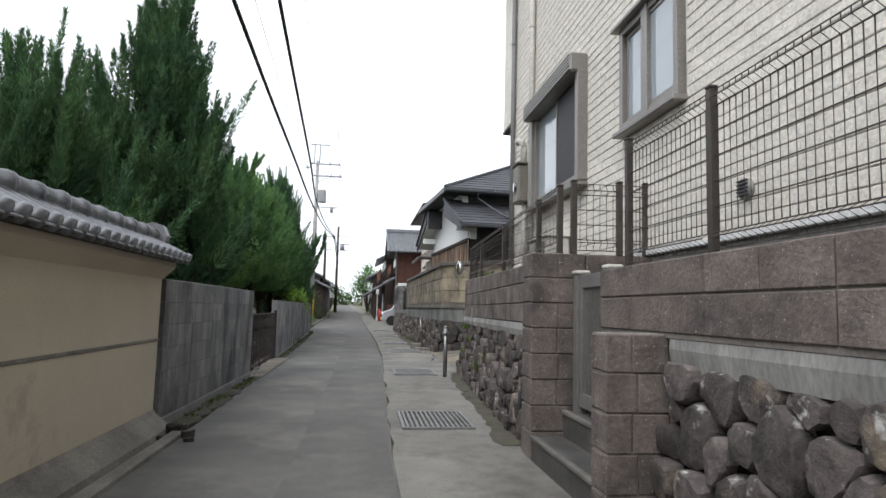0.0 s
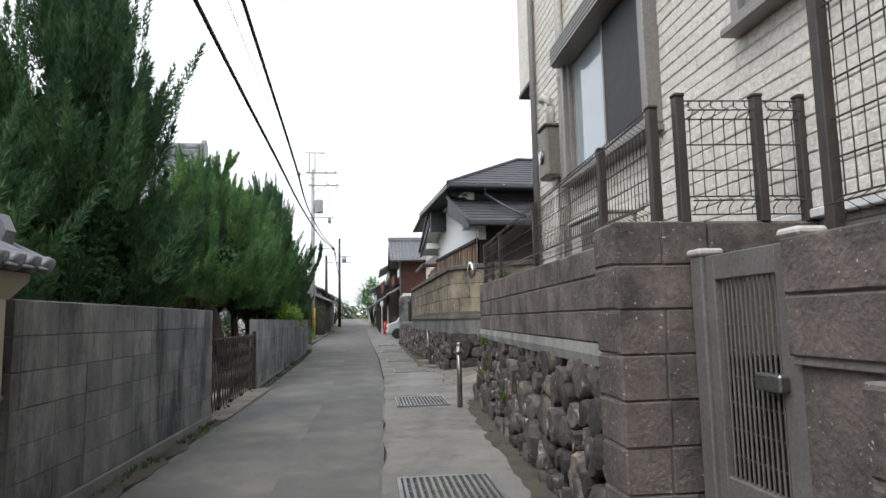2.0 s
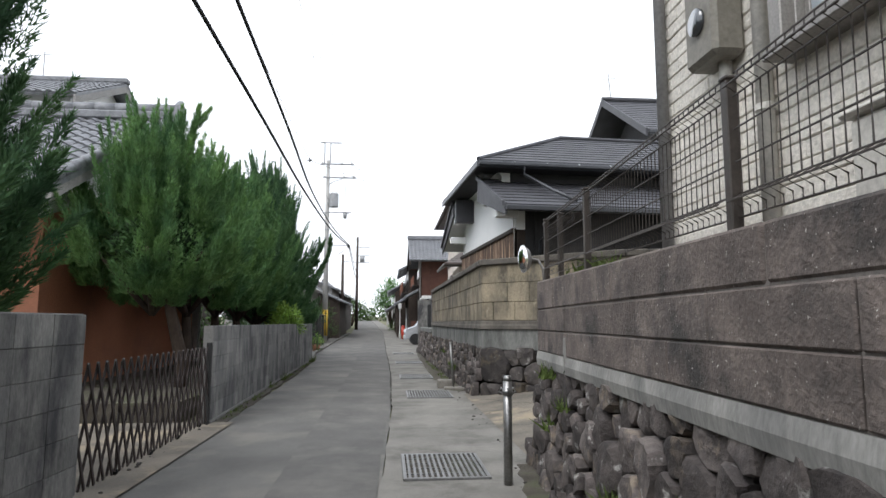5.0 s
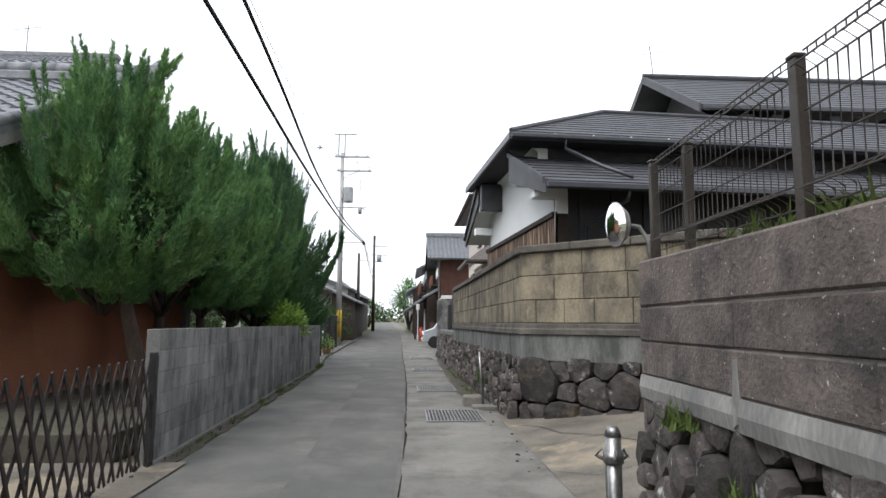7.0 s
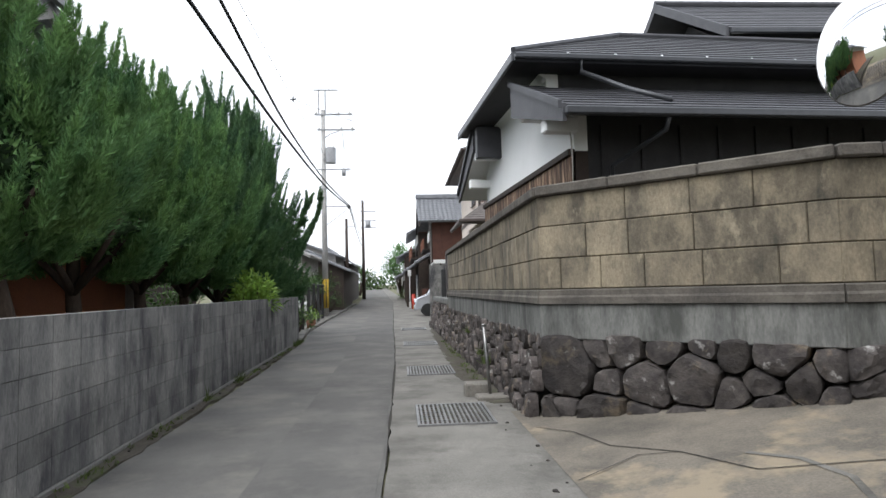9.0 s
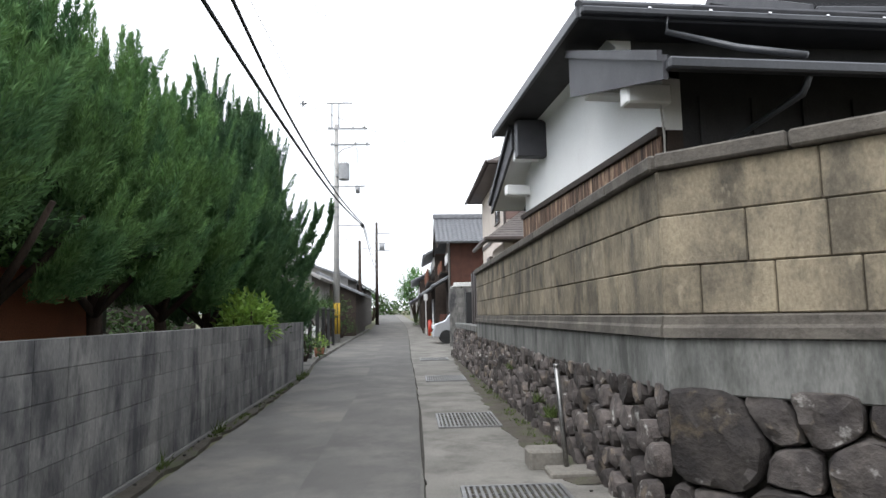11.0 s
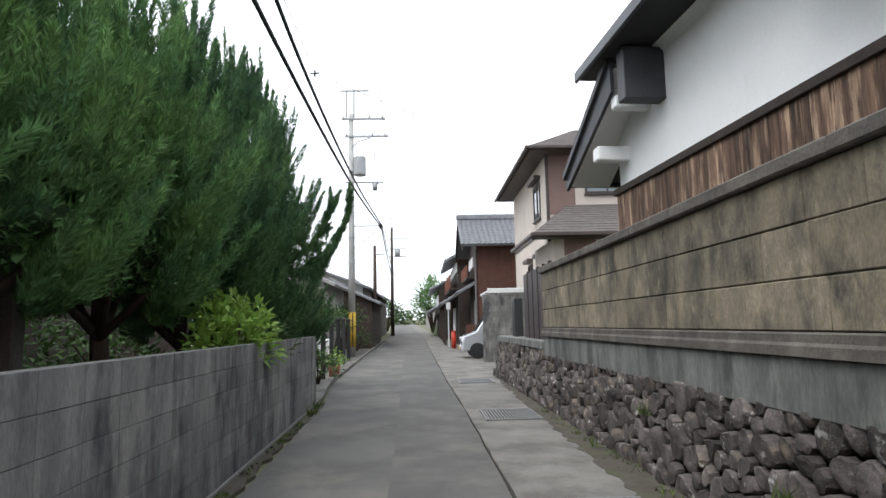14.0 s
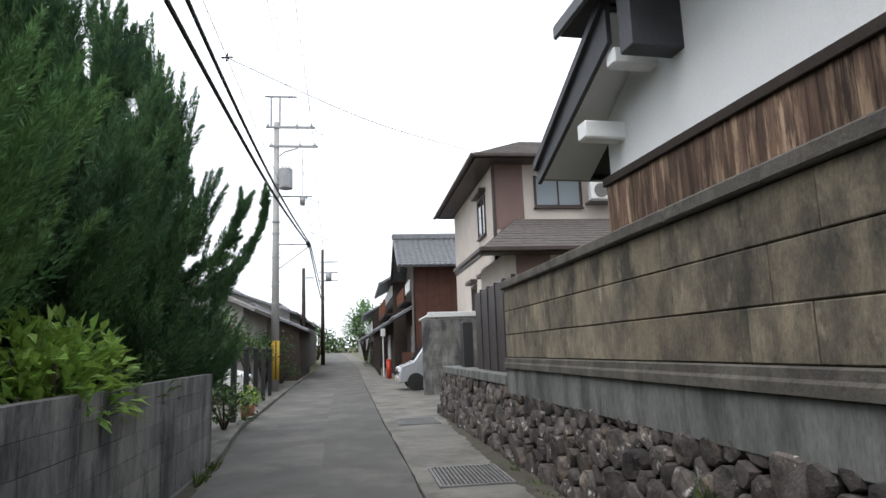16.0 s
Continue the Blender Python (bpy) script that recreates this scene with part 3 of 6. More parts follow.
child("end_tile", mesh("end_tile", *prism([(-0.16, 1.58), (0.04, 1.58), (0.06, 1.66), (0.02, 1.75), (-0.06, 1.775), (-0.14, 1.75), (-0.18, 1.66)], "x", 0.06, 0.16), TILE), cop, None, "curved grey end tile")

# brown block retaining wall along the lane
w, n = wall_thing("wall_brown_right", (1.655, 3.82), (2.04, 10.15), "brown split block wall over a dark rubble base")
child("core", box("core", (0.01, -0.36, 0.97), (n - 0.01, -0.012, 1.50), BROWNM, 0.004), w)
child("band", mesh("band", *prism([(-0.36, 0.84), (0.004, 0.868), (0.014, 0.93), (0.002, 0.992), (-0.36, 0.992)], "x", 0.0, n), BANDP), w, None, "pale cement render band")
child("backing", box("backing", (0.05, -0.40, -0.03), (n - 0.03, -0.16, 0.86), GAPS, 0.01), w)
coursed(w, n, 0.995, [0.182, 0.185], [0.8, 1.2, 1.6], BROWN, 21, depth=0.1, rough=0.003, c=0.006)
x, rnd = 0.0, random.Random(211)
while x < n - 0.01:
    k = min(rnd.choice((0.8, 1.2, 1.6)), n - x)
    # the top course grows taller as the lane drops away
    v, f = chamfered((0.004, -0.34, 1.366), (k - 0.004, 0.0, 1.5), 0.012)
    v = [(vx, vy, vz + (0.017 + 0.0170 * (x + vx) if vz > 1.43 else 0.0)) for vx, vy, vz in v]
    child("block", mesh("block", v, f, BROWN), w, Matrix.Translation((x, rnd.uniform(-0.003, 0.003), 0)))
    x += k
endw = thing("wall_brown_end", "brown split block end of the retaining wall", "wall", along((2.50, 10.14), (2.045, 10.14))[0] @ Matrix.Rotation(math.pi, 4, "Z") @ Matrix.Translation((-0.455, 0, 0)), kind="structure")
child("face", box("face", (0.0, -0.30, 0.0), (0.455, 0.02, 1.62), BROWN, 0.015), endw)
rubble(w, n - 0.33, 0.0, 0.915, 0.20, 31, STONE, lean=0.16, start=0.30, big_top=0.3)
child("lime_streak", mesh("lime_streak", *prism([(5.16, 0.90), (5.19, 0.88), (5.187, 0.98), (5.178, 1.08), (5.172, 1.14), (5.166, 1.05), (5.158, 0.98)], "y", -0.01, 0.017), BANDP), w, None, "white lime streak on the wall")
# pillar at the garden gate, courses turned to face along the lane
pl = thing("wall_brown_pillar", "brown split block gate pillar with pale mortar", "gate pillar", along((1.49, 3.73), (1.91, 3.73))[0] @ Matrix.Rotation(math.pi, 4, "Z") @ Matrix.Translation((-0.42, 0, 0)), kind="structure")
child("core", box("core", (0.012, -0.24, -0.03), (0.41, -0.012, 1.548), BROWNM, 0.004), pl)
coursed(pl, 0.42, 0.028, [0.19] * 8, [0.42, 0.22], BROWN, 22, depth=0.08, gap=0.007, rough=0.004, c=0.005)
side = box("block", (-0.25, 0.004, 0.004), (0.005, 0.03, 0.186), BROWN, 0.01)
for i in range(8):
    child("block", side, pl, Matrix.Translation((0.423, -0.02, 0.028 + i * 0.19)) @ Matrix.Rotation(radians(90), 4, "Z"))
# second stretch with boulders
w, n = wall_thing("wall_brown_near", (1.76, -9.0), (1.76, 3.05), "brown block wall over large mossy boulders")
child("core", box("core", (0.01, -0.30, 0.98), (n - 0.01, -0.012, 1.38), BROWNM, 0.004), w)
coursed(w, n, 1.005, [0.195, 0.185], [0.4, 0.8], BROWN, 23, depth=0.1, rough=0.003, c=0.006)
child("band", mesh("band", *prism([(-0.3, 0.80), (-0.03, 0.83), (-0.012, 0.93), (-0.018, 1.003), (-0.3, 1.003)], "x", 0, n - 0.9), BANDP), w, None, "pale cement render band")
child("backing", box("backing", (0, -0.34, -0.03), (n - 0.9, -0.08, 0.86), GAPS, 0.01), w)
rubble(w, 4.75, 0.0, 0.87, 0.20, 33, STONE, lean=0.12, start=n - 5.60, big_top=0.5)
child("jamb", box("jamb", (n - 0.9, -0.34, -0.03), (n - 0.004, -0.035, 1.0), BROWN, 0.012), w)
lp = thing("wall_brown_post", "low brown split block pillar at the steps", "gate pillar", along((1.455, 2.19), (1.795, 2.19))[0] @ Matrix.Rotation(math.pi, 4, "Z") @ Matrix.Translation((-0.34, 0, 0)), kind="structure")
child("core", box("core", (0.012, -0.21, -0.03), (0.33, -0.012, 1.0), BROWNM, 0.004), lp)
coursed(lp, 0.34, 0.0, [0.2] * 5, [0.34, 0.34, 0.2], BROWN, 24, depth=0.08, gap=0.007, rough=0.004, c=0.005)
side2 = box("block", (-0.19, 0.004, 0.004), (0.0, 0.03, 0.196), BROWN, 0.01)
for i in range(5):
    for k in range(1):
        child("block", side2, lp, Matrix.Translation((0.343, -0.02 - k * 0.4, i * 0.2)) @ Matrix.Rotation(radians(90), 4, "Z"))
st = thing("entrance_steps", "dark concrete entrance steps with pale edges", "steps", (0, 0, 0))
child("lower_step", box("lower_step", (1.50, 2.42, -0.03), (2.6, 3.725, 0.19), STEPM, 0.008), st)
child("upper_step", box("upper_step", (1.735, 3.06, 0.17), (2.8, 3.72, 0.375), STEPM, 0.008), st)
child("lower_nosing", box("lower_nosing", (1.488, 2.42, 0.168), (1.53, 3.725, 0.196), CONC, 0.004), st)
child("upper_nosing", box("upper_nosing", (1.723, 3.06, 0.353), (1.765, 3.72, 0.381), CONC, 0.004), st)

# tan tuff wall
OY = [0.303, 0.318, 0.305]
def tuff(name, p, q, seed, label, z_in=0.0, stones=None, size=0.26, base=None, lean=0.12):
    w, n = wall_thing(name, p, q, label)
    child("core", box("core", (0.0, -0.2, 0.8), (n, -0.02, 2.205), OYAM, 0.004), w)
    coursed(w, n, 1.282, OY, [0.42, 0.5, 0.58, 0.85], OYA, seed, depth=0.1, gap=0.007, c=0.007, rough=0.004, name="tuff_block")
    child("moulding", mesh("moulding", *prism([(-0.2, 1.14), (0.035, 1.14), (0.035, 1.20), (0.02, 1.22), (0.02, 1.268), (0.0, 1.279), (-0.2, 1.279)], "x", 0, n), COPE), w)
    child("render", box("render", (0, -0.2, 0.80), (n, 0.005, 1.138), RENDERG, 0.01), w, None, "streaked grey cement render")
    rnd = random.Random(seed)
    x = 0.0
    while x < n:
        k = min(rnd.uniform(0.8, 1.1), n - x)
        child("coping_stone", box("coping_stone", (x + 0.003, -0.24, 2.210), (x + k - 0.003, 0.05, 2.312), COPE, 0.014), w)
        x += k
    child("backing", box("backing", (0.02, -0.4, -0.1), (n, -0.13, 0.84), GAPS, 0.01), w)
    rubble(w, n, 0.0, 0.86, size, seed + 1, stones or STONE, lean=lean, base=base)
    return w
tuff("wall_tuff_lane", (2.24, 15.0), (2.10, 25.35), 41, "tan tuff block wall over a dark rubble base", size=0.22, lean=0.2)
tuff("wall_tuff_side", (4.10, 13.22), (2.24, 15.0), 42, "tan tuff block wall over large dark boulders", stones=STONEB, size=0.36, base=lambda x: max(0.0, 0.33 - 0.13 * x), lean=0.10)
tuff("wall_tuff_back", (10.0, 12.4), (4.10, 13.22), 43, "tan tuff block wall along the side lane", stones=STONEB, size=0.42, base=lambda x: 0.5, lean=0.08)
w, n = wall_thing("wall_rubble_low", (2.10, 25.36), (2.02, 31.2), "low rubble wall with a concrete coping")
child("backing", box("backing", (0, -0.4, -0.05), (n, -0.1, 0.86), GAPS, 0.01), w)
child("coping", box("coping", (0, -0.35, 0.90), (n, 0.03, 1.05), RENDERG, 0.015), w)
rubble(w, n, 0.0, 0.92, 0.26, 45, STONE, lean=0.2)


# ---- buildings ----
def holed(u0, u1, z0, z1, holes, v0, v1):
    """Boxes (u along the wall, v through it) that leave the holes (u0, u1, z0, z1) open."""
    us = sorted({u0, u1, *[h[0] for h in holes], *[h[1] for h in holes]})
    out = []
    for a, b in zip(us, us[1:]):
        if a < u0 - 1e-6 or b > u1 + 1e-6:
            continue
        cuts = sorted((h[2], h[3]) for h in holes if h[0] < b - 1e-6 and h[1] > a + 1e-6)
        z = z0
        for c0, c1 in cuts:
            if c0 > z + 1e-4:
                out.append(chamfered((a, v0, z), (b, v1, c0), 0))
            z = max(z, c1)
        if z < z1 - 1e-4:
            out.append(chamfered((a, v0, z), (b, v1, z1), 0))
    return join(out)


def courses_roof(name, a, b, c, d, n, material, parent, lip=0.018, label=""):
    """A roof plane from the eave a-b up to the ridge d-c, in overlapping courses."""
    a, b, c, d = map(Vector, (a, b, c, d))
    nrm = (b - a).cross(d - a).normalized()
    if nrm.z < 0:
        nrm = -nrm
    parts, strips = [], []
    for i in range(n):
        f, g = i / n, (i + 1.12) / n
        p, q = a.lerp(d, f) + nrm * lip, b.lerp(c, f) + nrm * lip
        r, s = b.lerp(c, min(g, 1.0)), a.lerp(d, min(g, 1.0))
        low = nrm * (lip + 0.012)
        vs = [p, q, r, s, p - low, q - low]
        strips.append(([tuple(v) for v in vs], [(0, 1, 2, 3), (4, 5, 1, 0)]))
    under = nrm * -0.07
    vs = [a, b, c, d, a + under, b + under, c + under, d + under]
    parts.append(([tuple(v) for v in vs], [(4, 7, 6, 5), (0, 4, 5, 1), (1, 5, 6, 2), (3, 2, 6, 7), (0, 3, 7, 4)]))
    top_ = child(name, mesh(name, *join(parts), material), parent, None, label)
    for st_ in strips:
        child("roof_course", mesh("roof_course", *st_, material), top_)
    return top_


def wavy_roof(name, a, b, c, d, pitch, rows, material, parent, label=""):
    """A roof plane of curved pan tiles."""
    a, b, c, d = map(Vector, (a, b, c, d))
    nrm = (b - a).cross(d - a).normalized()
    if nrm.z < 0:
        nrm = -nrm
    nu = max(2, int((b - a).length / pitch)) * 5
    parts, strips = [], []
    for r in range(rows):
        f, g = r / rows, min(1.0, (r + 1.08) / rows)
        vs, fs = [], []
        for i in range(nu + 1):
            t = i / nu
            ph = i % 5
            hgt = (0.0, 0.035, 0.05, 0.035, 0.0)[ph]
            lo, hi = a.lerp(b, t).lerp(d.lerp(c, t), f), a.lerp(b, t).lerp(d.lerp(c, t), g)
            vs += [tuple(lo + nrm * (hgt + 0.03)), tuple(hi + nrm * hgt), tuple(lo + nrm * (hgt - 0.02))]
        for i in range(nu):
            k = i * 3
            fs += [(k, k + 3, k + 4, k + 1), (k + 2, k + 5, k + 3, k)]
        strips.append((vs, fs))
    under = nrm * -0.08
    vs = [a, b, c, d, a + under, b + under, c + under, d + under]
    parts.append(([tuple(v) for v in vs], [(0, 1, 2, 3), (4, 7, 6, 5), (0, 4, 5, 1), (1, 5, 6, 2), (3, 2, 6, 7), (0, 3, 7, 4)]))
    top_ = child(name, mesh(name, *join(parts), material), parent, None, label)
    for st_ in strips:
        child("roof_band", mesh("roof_band", *st_, material), top_)
    return top_


def window(parent, m, w, h, panes=2, frame_m=None, glass=None, depth=0.06, rail=0.045, screen=False):
    """A window in a wall frame: u across, y out of the wall, z up; its lower left corner at m."""
    frame_m, glass = frame_m or ALU, glass or PANE
    win = child("window", box("window", (-0.03, -0.02, -0.05), (w + 0.03, depth + 0.05, -0.008), frame_m, 0.006), parent, m)
    fr = join([chamfered((0, -0.05, 0), (rail, depth, h), 0.004), chamfered((w - rail, -0.05, 0), (w, depth, h), 0.004),
               chamfered((rail, -0.05, h - rail), (w - rail, depth, h), 0.004), chamfered((rail, -0.05, 0), (w - rail, depth, rail), 0.004)])
    child("frame", mesh("frame", *fr, frame_m), win)
    step = (w - 2 * rail) / panes
    for i in range(panes):
        x = rail + i * step
        y = depth - 0.03 - 0.022 * (i % 2)
        sash = join([chamfered((x, y - 0.012, rail), (x + 0.032, y + 0.012, h - rail), 0.003), chamfered((x + step - 0.032, y - 0.012, rail), (x + step, y + 0.012, h - rail), 0.003),
                     chamfered((x + 0.032, y - 0.012, rail), (x + step - 0.032, y + 0.012, rail + 0.04), 0.003), chamfered((x + 0.032, y - 0.012, h - rail - 0.035), (x + step - 0.032, y + 0.012, h - rail), 0.003)])
        child("sash", mesh("sash", *sash, frame_m), win)
        mt = SCREEN if (screen and i == 0) else glass
        child("pane", box("pane", (x + 0.03, y - 0.003, rail + 0.03), (x + step - 0.03, y + 0.003, h - rail - 0.03), mt, 0.0), win)
    # near-black panel standing in for the unlit room behind the panes
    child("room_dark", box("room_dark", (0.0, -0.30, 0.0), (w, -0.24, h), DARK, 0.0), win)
    return win


# house with cream siding
m_s = Matrix.Translation((2.42, -9.0, 0)) @ Matrix.Rotation(radians(90), 4, "Z")
hs = thing("siding_house", "two-storey house clad in cream brick-pattern siding", "house", m_s)
U = lambda y: y + 9.0
holes = [(U(5.12), U(6.80), 2.44, 3.62), (U(3.13), U(4.13), 2.64, 3.53)]
child("wall", mesh("wall", *holed(0, U(8.12), 1.56, 6.9, holes, -0.16, 0.0), SIDING), hs)
rnd = random.Random(3)
zc, shared = 1.60, {}
row = 0.083
k = 0
while zc < 6.8:
    cuts = [(h[0] - 0.02, h[1] + 0.02) for h in holes if h[2] - 0.03 < zc + row and h[3] + 0.05 > zc]
    spans, x = [], 5.5
    for a, b in sorted(cuts):
        spans.append((x, a))
        x = b
    spans.append((x, U(8.115)))
    for a, b in spans:
        if b - a < 0.03:
            continue
        pts, x = [], a
        while x < b - 0.01:
            w = min((0.22 if x > a else 0.22 * (0.5 if k % 2 else 1.0)) , b - x)
            pts.append(chamfered((x + 0.0005, -0.002, zc + 0.001), (x + w - 0.0015, 0.013 + rnd.uniform(-0.002, 0.002), zc + row - 0.003), 0.006))
            x += w
        child("siding_course", mesh("siding_course", *join(pts), SIDING), hs)
    zc += row
    k += 1
child("foundation", box("foundation", (0, -0.15, 0.9), (U(8.1), -0.02, 1.56), BANDP, 0.01), hs)
child("drip_edge", box("drip_edge", (0, -0.02, 1.555), (U(8.12), 0.03, 1.598), WHITEP, 0.006), hs)
child("end_wall", box("end_wall", (U(8.0), -6.0, 0.9), (U(8.12), -0.162, 6.9), SIDING, 0.006), hs)
child("bay", box("bay", (U(8.124), -1.6, 3.95), (U(8.72), 0.05, 6.9), SIDING, 0.01), hs, None, "overhanging upper storey with cream siding")
child("bay_soffit", box("bay_soffit", (U(8.124), -1.6, 3.90), (U(8.74), 0.06, 3.948), TRIM, 0.006), hs)
child("roof", mesh("roof", *prism([(-7, 6.9), (0.5, 6.9), (0.5, 7.05), (-3.2, 8.6), (-7, 7.05)], "x", -0.4, U(9.1)), TILED), hs)
child("wall_back", box("wall_back", (0, -6.1, 0.9), (U(8.1), -6.0, 6.9), SIDING, 0.0), hs)
wn1 = window(hs, Matrix.Translation((U(5.12), 0, 2.44)), 1.68, 1.18, 2, ALU, PANE, 0.075, screen=True)
child("shutter_box", box("shutter_box", (-0.07, -0.02, 1.10), (1.77, 0.20, 1.30), ALU, 0.02), wn1)
for z in range(5):
    child("shutter_slat", box("shutter_slat", (-0.05, 0.195, 1.115 + z * 0.036), (1.75, 0.212, 1.142 + z * 0.036), ALU, 0.004), wn1)
child("side_rail", box("side_rail", (-0.075, -0.02, -0.02), (0.01, 0.12, 1.12), ALU, 0.006), wn1)
child("side_rail", box("side_rail", (1.67, -0.02, -0.02), (1.755, 0.12, 1.12), ALU, 0.006), wn1)
child("sill", box("sill", (-0.09, -0.02, -0.075), (1.77, 0.15, -0.03), ALU, 0.006), wn1)
wn2 = window(hs, Matrix.Translation((U(3.13), 0, 2.64)), 1.00, 0.89, 2, ALU, PANE, 0.07, rail=0.06)
child("head", box("head", (-0.06, -0.01, 0.89), (1.06, 0.13, 0.925), ALU, 0.006), wn2)
child("mullion", box("mullion", (0.45, 0.02, 0.0), (0.55, 0.085, 0.89), ALU, 0.006), wn2)
child("vent", mesh("vent", *tube([(U(2.43), 0.005, 1.835), (U(2.43), 0.05, 1.835)], 0.06, 16), BANDP, True), hs)
for i in range(5):
    child("vent_slat", box("vent_slat", (U(2.43) - 0.05, 0.045, 1.79 + i * 0.021), (U(2.43) + 0.05, 0.062, 1.799 + i * 0.021), GUTTER, 0.002), hs)
# pipes and meter on the siding
dp = thing("downpipe", "cream plastic downpipe fixed to the siding", "pipe", (2.36, 7.02, 1.5))
child("pipe", mesh("pipe", *tube([(0, 0, 0), (0, 0, 5.4)], 0.038, 12), PIPE, True), dp)
for z in (0.7, 2.0, 3.4, 4.7):
    child("bracket", mesh("bracket", *tube([(0, 0, z), (0, 0, z + 0.03)], 0.045, 12), PIPE), dp)
dp2 = thing("downpipe", "slim grey downpipe at the house corner", "pipe", (2.36, 8.06, 1.5))
child("pipe", mesh("pipe", *tube([(0, 0, 0), (0, 0, 5.4)], 0.035, 12), PIPEG, True), dp2)
for z in (0.9, 2.2, 3.6):
    child("bracket", mesh("bracket", *tube([(0, 0, z), (0, 0, z + 0.03)], 0.042, 12), PIPEG), dp2)
mb = thing("meter_box", "olive grey electricity meter box with conduits", "meter box", (2.41, 7.36, 2.56))
child("case", box("case", (-0.17, -0.15, 0), (0, 0.15, 0.52), METER, 0.025), mb)
child("hood", box("hood", (-0.19, -0.17, 0.52), (0, 0.17, 0.545), METER, 0.008), mb)
child("lens", mesh("lens", *tube([(-0.19, 0.0, 0.22), (-0.165, 0.0, 0.22)], 0.07, 16), PANED, True), mb)
child("conduit", mesh("conduit", *tube([(-0.05, 0.06, 0.54), (-0.05, 0.06, 0.78), (-0.06, 0.07, 0.86), (-0.10, 0.10, 0.9), (-0.13, 0.14, 0.87)], 0.045, 10), PIPE, True), mb)
child("conduit", mesh("conduit", *tube([(-0.05, -0.03, 0.0), (-0.05, -0.03, -1.15)], 0.032, 10), PIPE, True), mb)
ac = thing("outdoor_unit", "cream air conditioner outdoor unit behind the mesh fence", "air conditioner", (2.36, 5.9, 1.60))
child("case", box("case", (-0.22, -0.36, 0.0), (0.04, 0.36, 0.30), PIPE, 0.02), ac)
child("lid", box("lid", (-0.24, -0.38, 0.30), (0.05, 0.38, 0.325), PIPE, 0.01), ac)
child("louvre", box("louvre", (-0.228, -0.3, 0.05), (-0.221, 0.08, 0.26), GATEM, 0.002), ac)


# mesh fence
def fence_panel(p, q, z0, h, name="mesh_fence", rise_=0.0):
    m, n = along(p, q, z0)
    m = m @ Matrix.Rotation(-math.atan2(rise_, n), 4, "Y")
    th = thing(name, "dark brown welded mesh fence panel on the block wall", "fence", m, group="mesh fence panels")
    prof = [(0.0, 0.03), (0.0, 0.06), (0.045, 0.085), (0.0, 0.11), (0.0, h - 0.09), (0.045, h - 0.06), (0.0, h - 0.03), (0.0, h)]
    vw = mesh("vertical_wire", *tube([(0, y, z) for y, z in prof], 0.0032, 5), FENCE)
    k = int(n / 0.05)
    for i in range(k):
        child("vertical_wire", vw, th, Matrix.Translation((0.025 + i * (n - 0.05) / max(1, k - 1), 0, 0)))
    nz = max(3, round((h - 0.2) / 0.12))
    hw = mesh("horizontal_wire", *tube([(0, 0, 0), (n, 0, 0)], 0.0036, 5), FENCE)
    for i in range(nz + 1):
        child("horizontal_wire", hw, th, Matrix.Translation((0, 0.006, 0.11 + (h - 0.20) * i / nz)))
    for y, z in ((0.045, 0.085), (0.0, 0.03), (0.045, h - 0.06), (0.0, h - 0.003)):
        child("horizontal_wire", hw, th, Matrix.Translation((0, y, z)))
    return th


def fence_post(p, z0, h):
    th = thing("fence_post", "square dark brown steel fence post on the wall", "fence post", (p[0], p[1], z0), group="mesh fence posts")
    child("shaft", box("shaft", (-0.022, -0.022, 0), (0.022, 0.022, h), FENCE, 0.004), th)
    child("cap", box("cap", (-0.026, -0.026, h), (0.026, 0.026, h + 0.018), FENCE, 0.006), th)


W2X = lambda y: 1.745 + (y - 3.83) * 0.0610
WTOP = lambda y: 1.515 + (y - 3.82) * 0.0168
posts = [(W2X(y), y) for y in (3.86, 4.62, 6.54, 8.62, 10.10)]
for a, b in zip(posts, posts[1:]):
    fence_panel((a[0], a[1] + 0.03), (b[0], b[1] - 0.03), WTOP(a[1]) + 0.03, 0.56, rise_=WTOP(b[1]) - WTOP(a[1]))
for a in posts + [(W2X(9.72) + 0.05, 9.72)]:
    fence_post(a, WTOP(a[1]) - 0.004, 0.575)
for p in ((1.825, 3.76), (2.185, 3.74), (2.40, 3.74)):
    fence_post(p, 1.545, 0.565)
fence_panel((2.16, 3.74), (1.85, 3.76), 1.55, 0.55)
fence_panel((2.38, 3.74), (2.21, 3.74), 1.55, 0.55)
tagged(new("wall_brown_return", box("wall_brown_return", (1.915, 3.725, 0.95), (2.48, 3.93, 1.548), BROWN, 0.012)), "brown block return wall beside the gate", "wall", kind="structure")
PW = [(1.95, -5.95), (1.95, -3.95), (1.95, -1.95), (1.95, 0.03), (1.95, 2.03), (1.95, 3.03)]
for a, b in zip(PW, PW[1:]):
    fence_panel((a[0], a[1] + 0.03), (b[0], b[1] - 0.03), 1.40, 0.84)
for a in PW:
    fence_post(a, 1.38, 0.87)

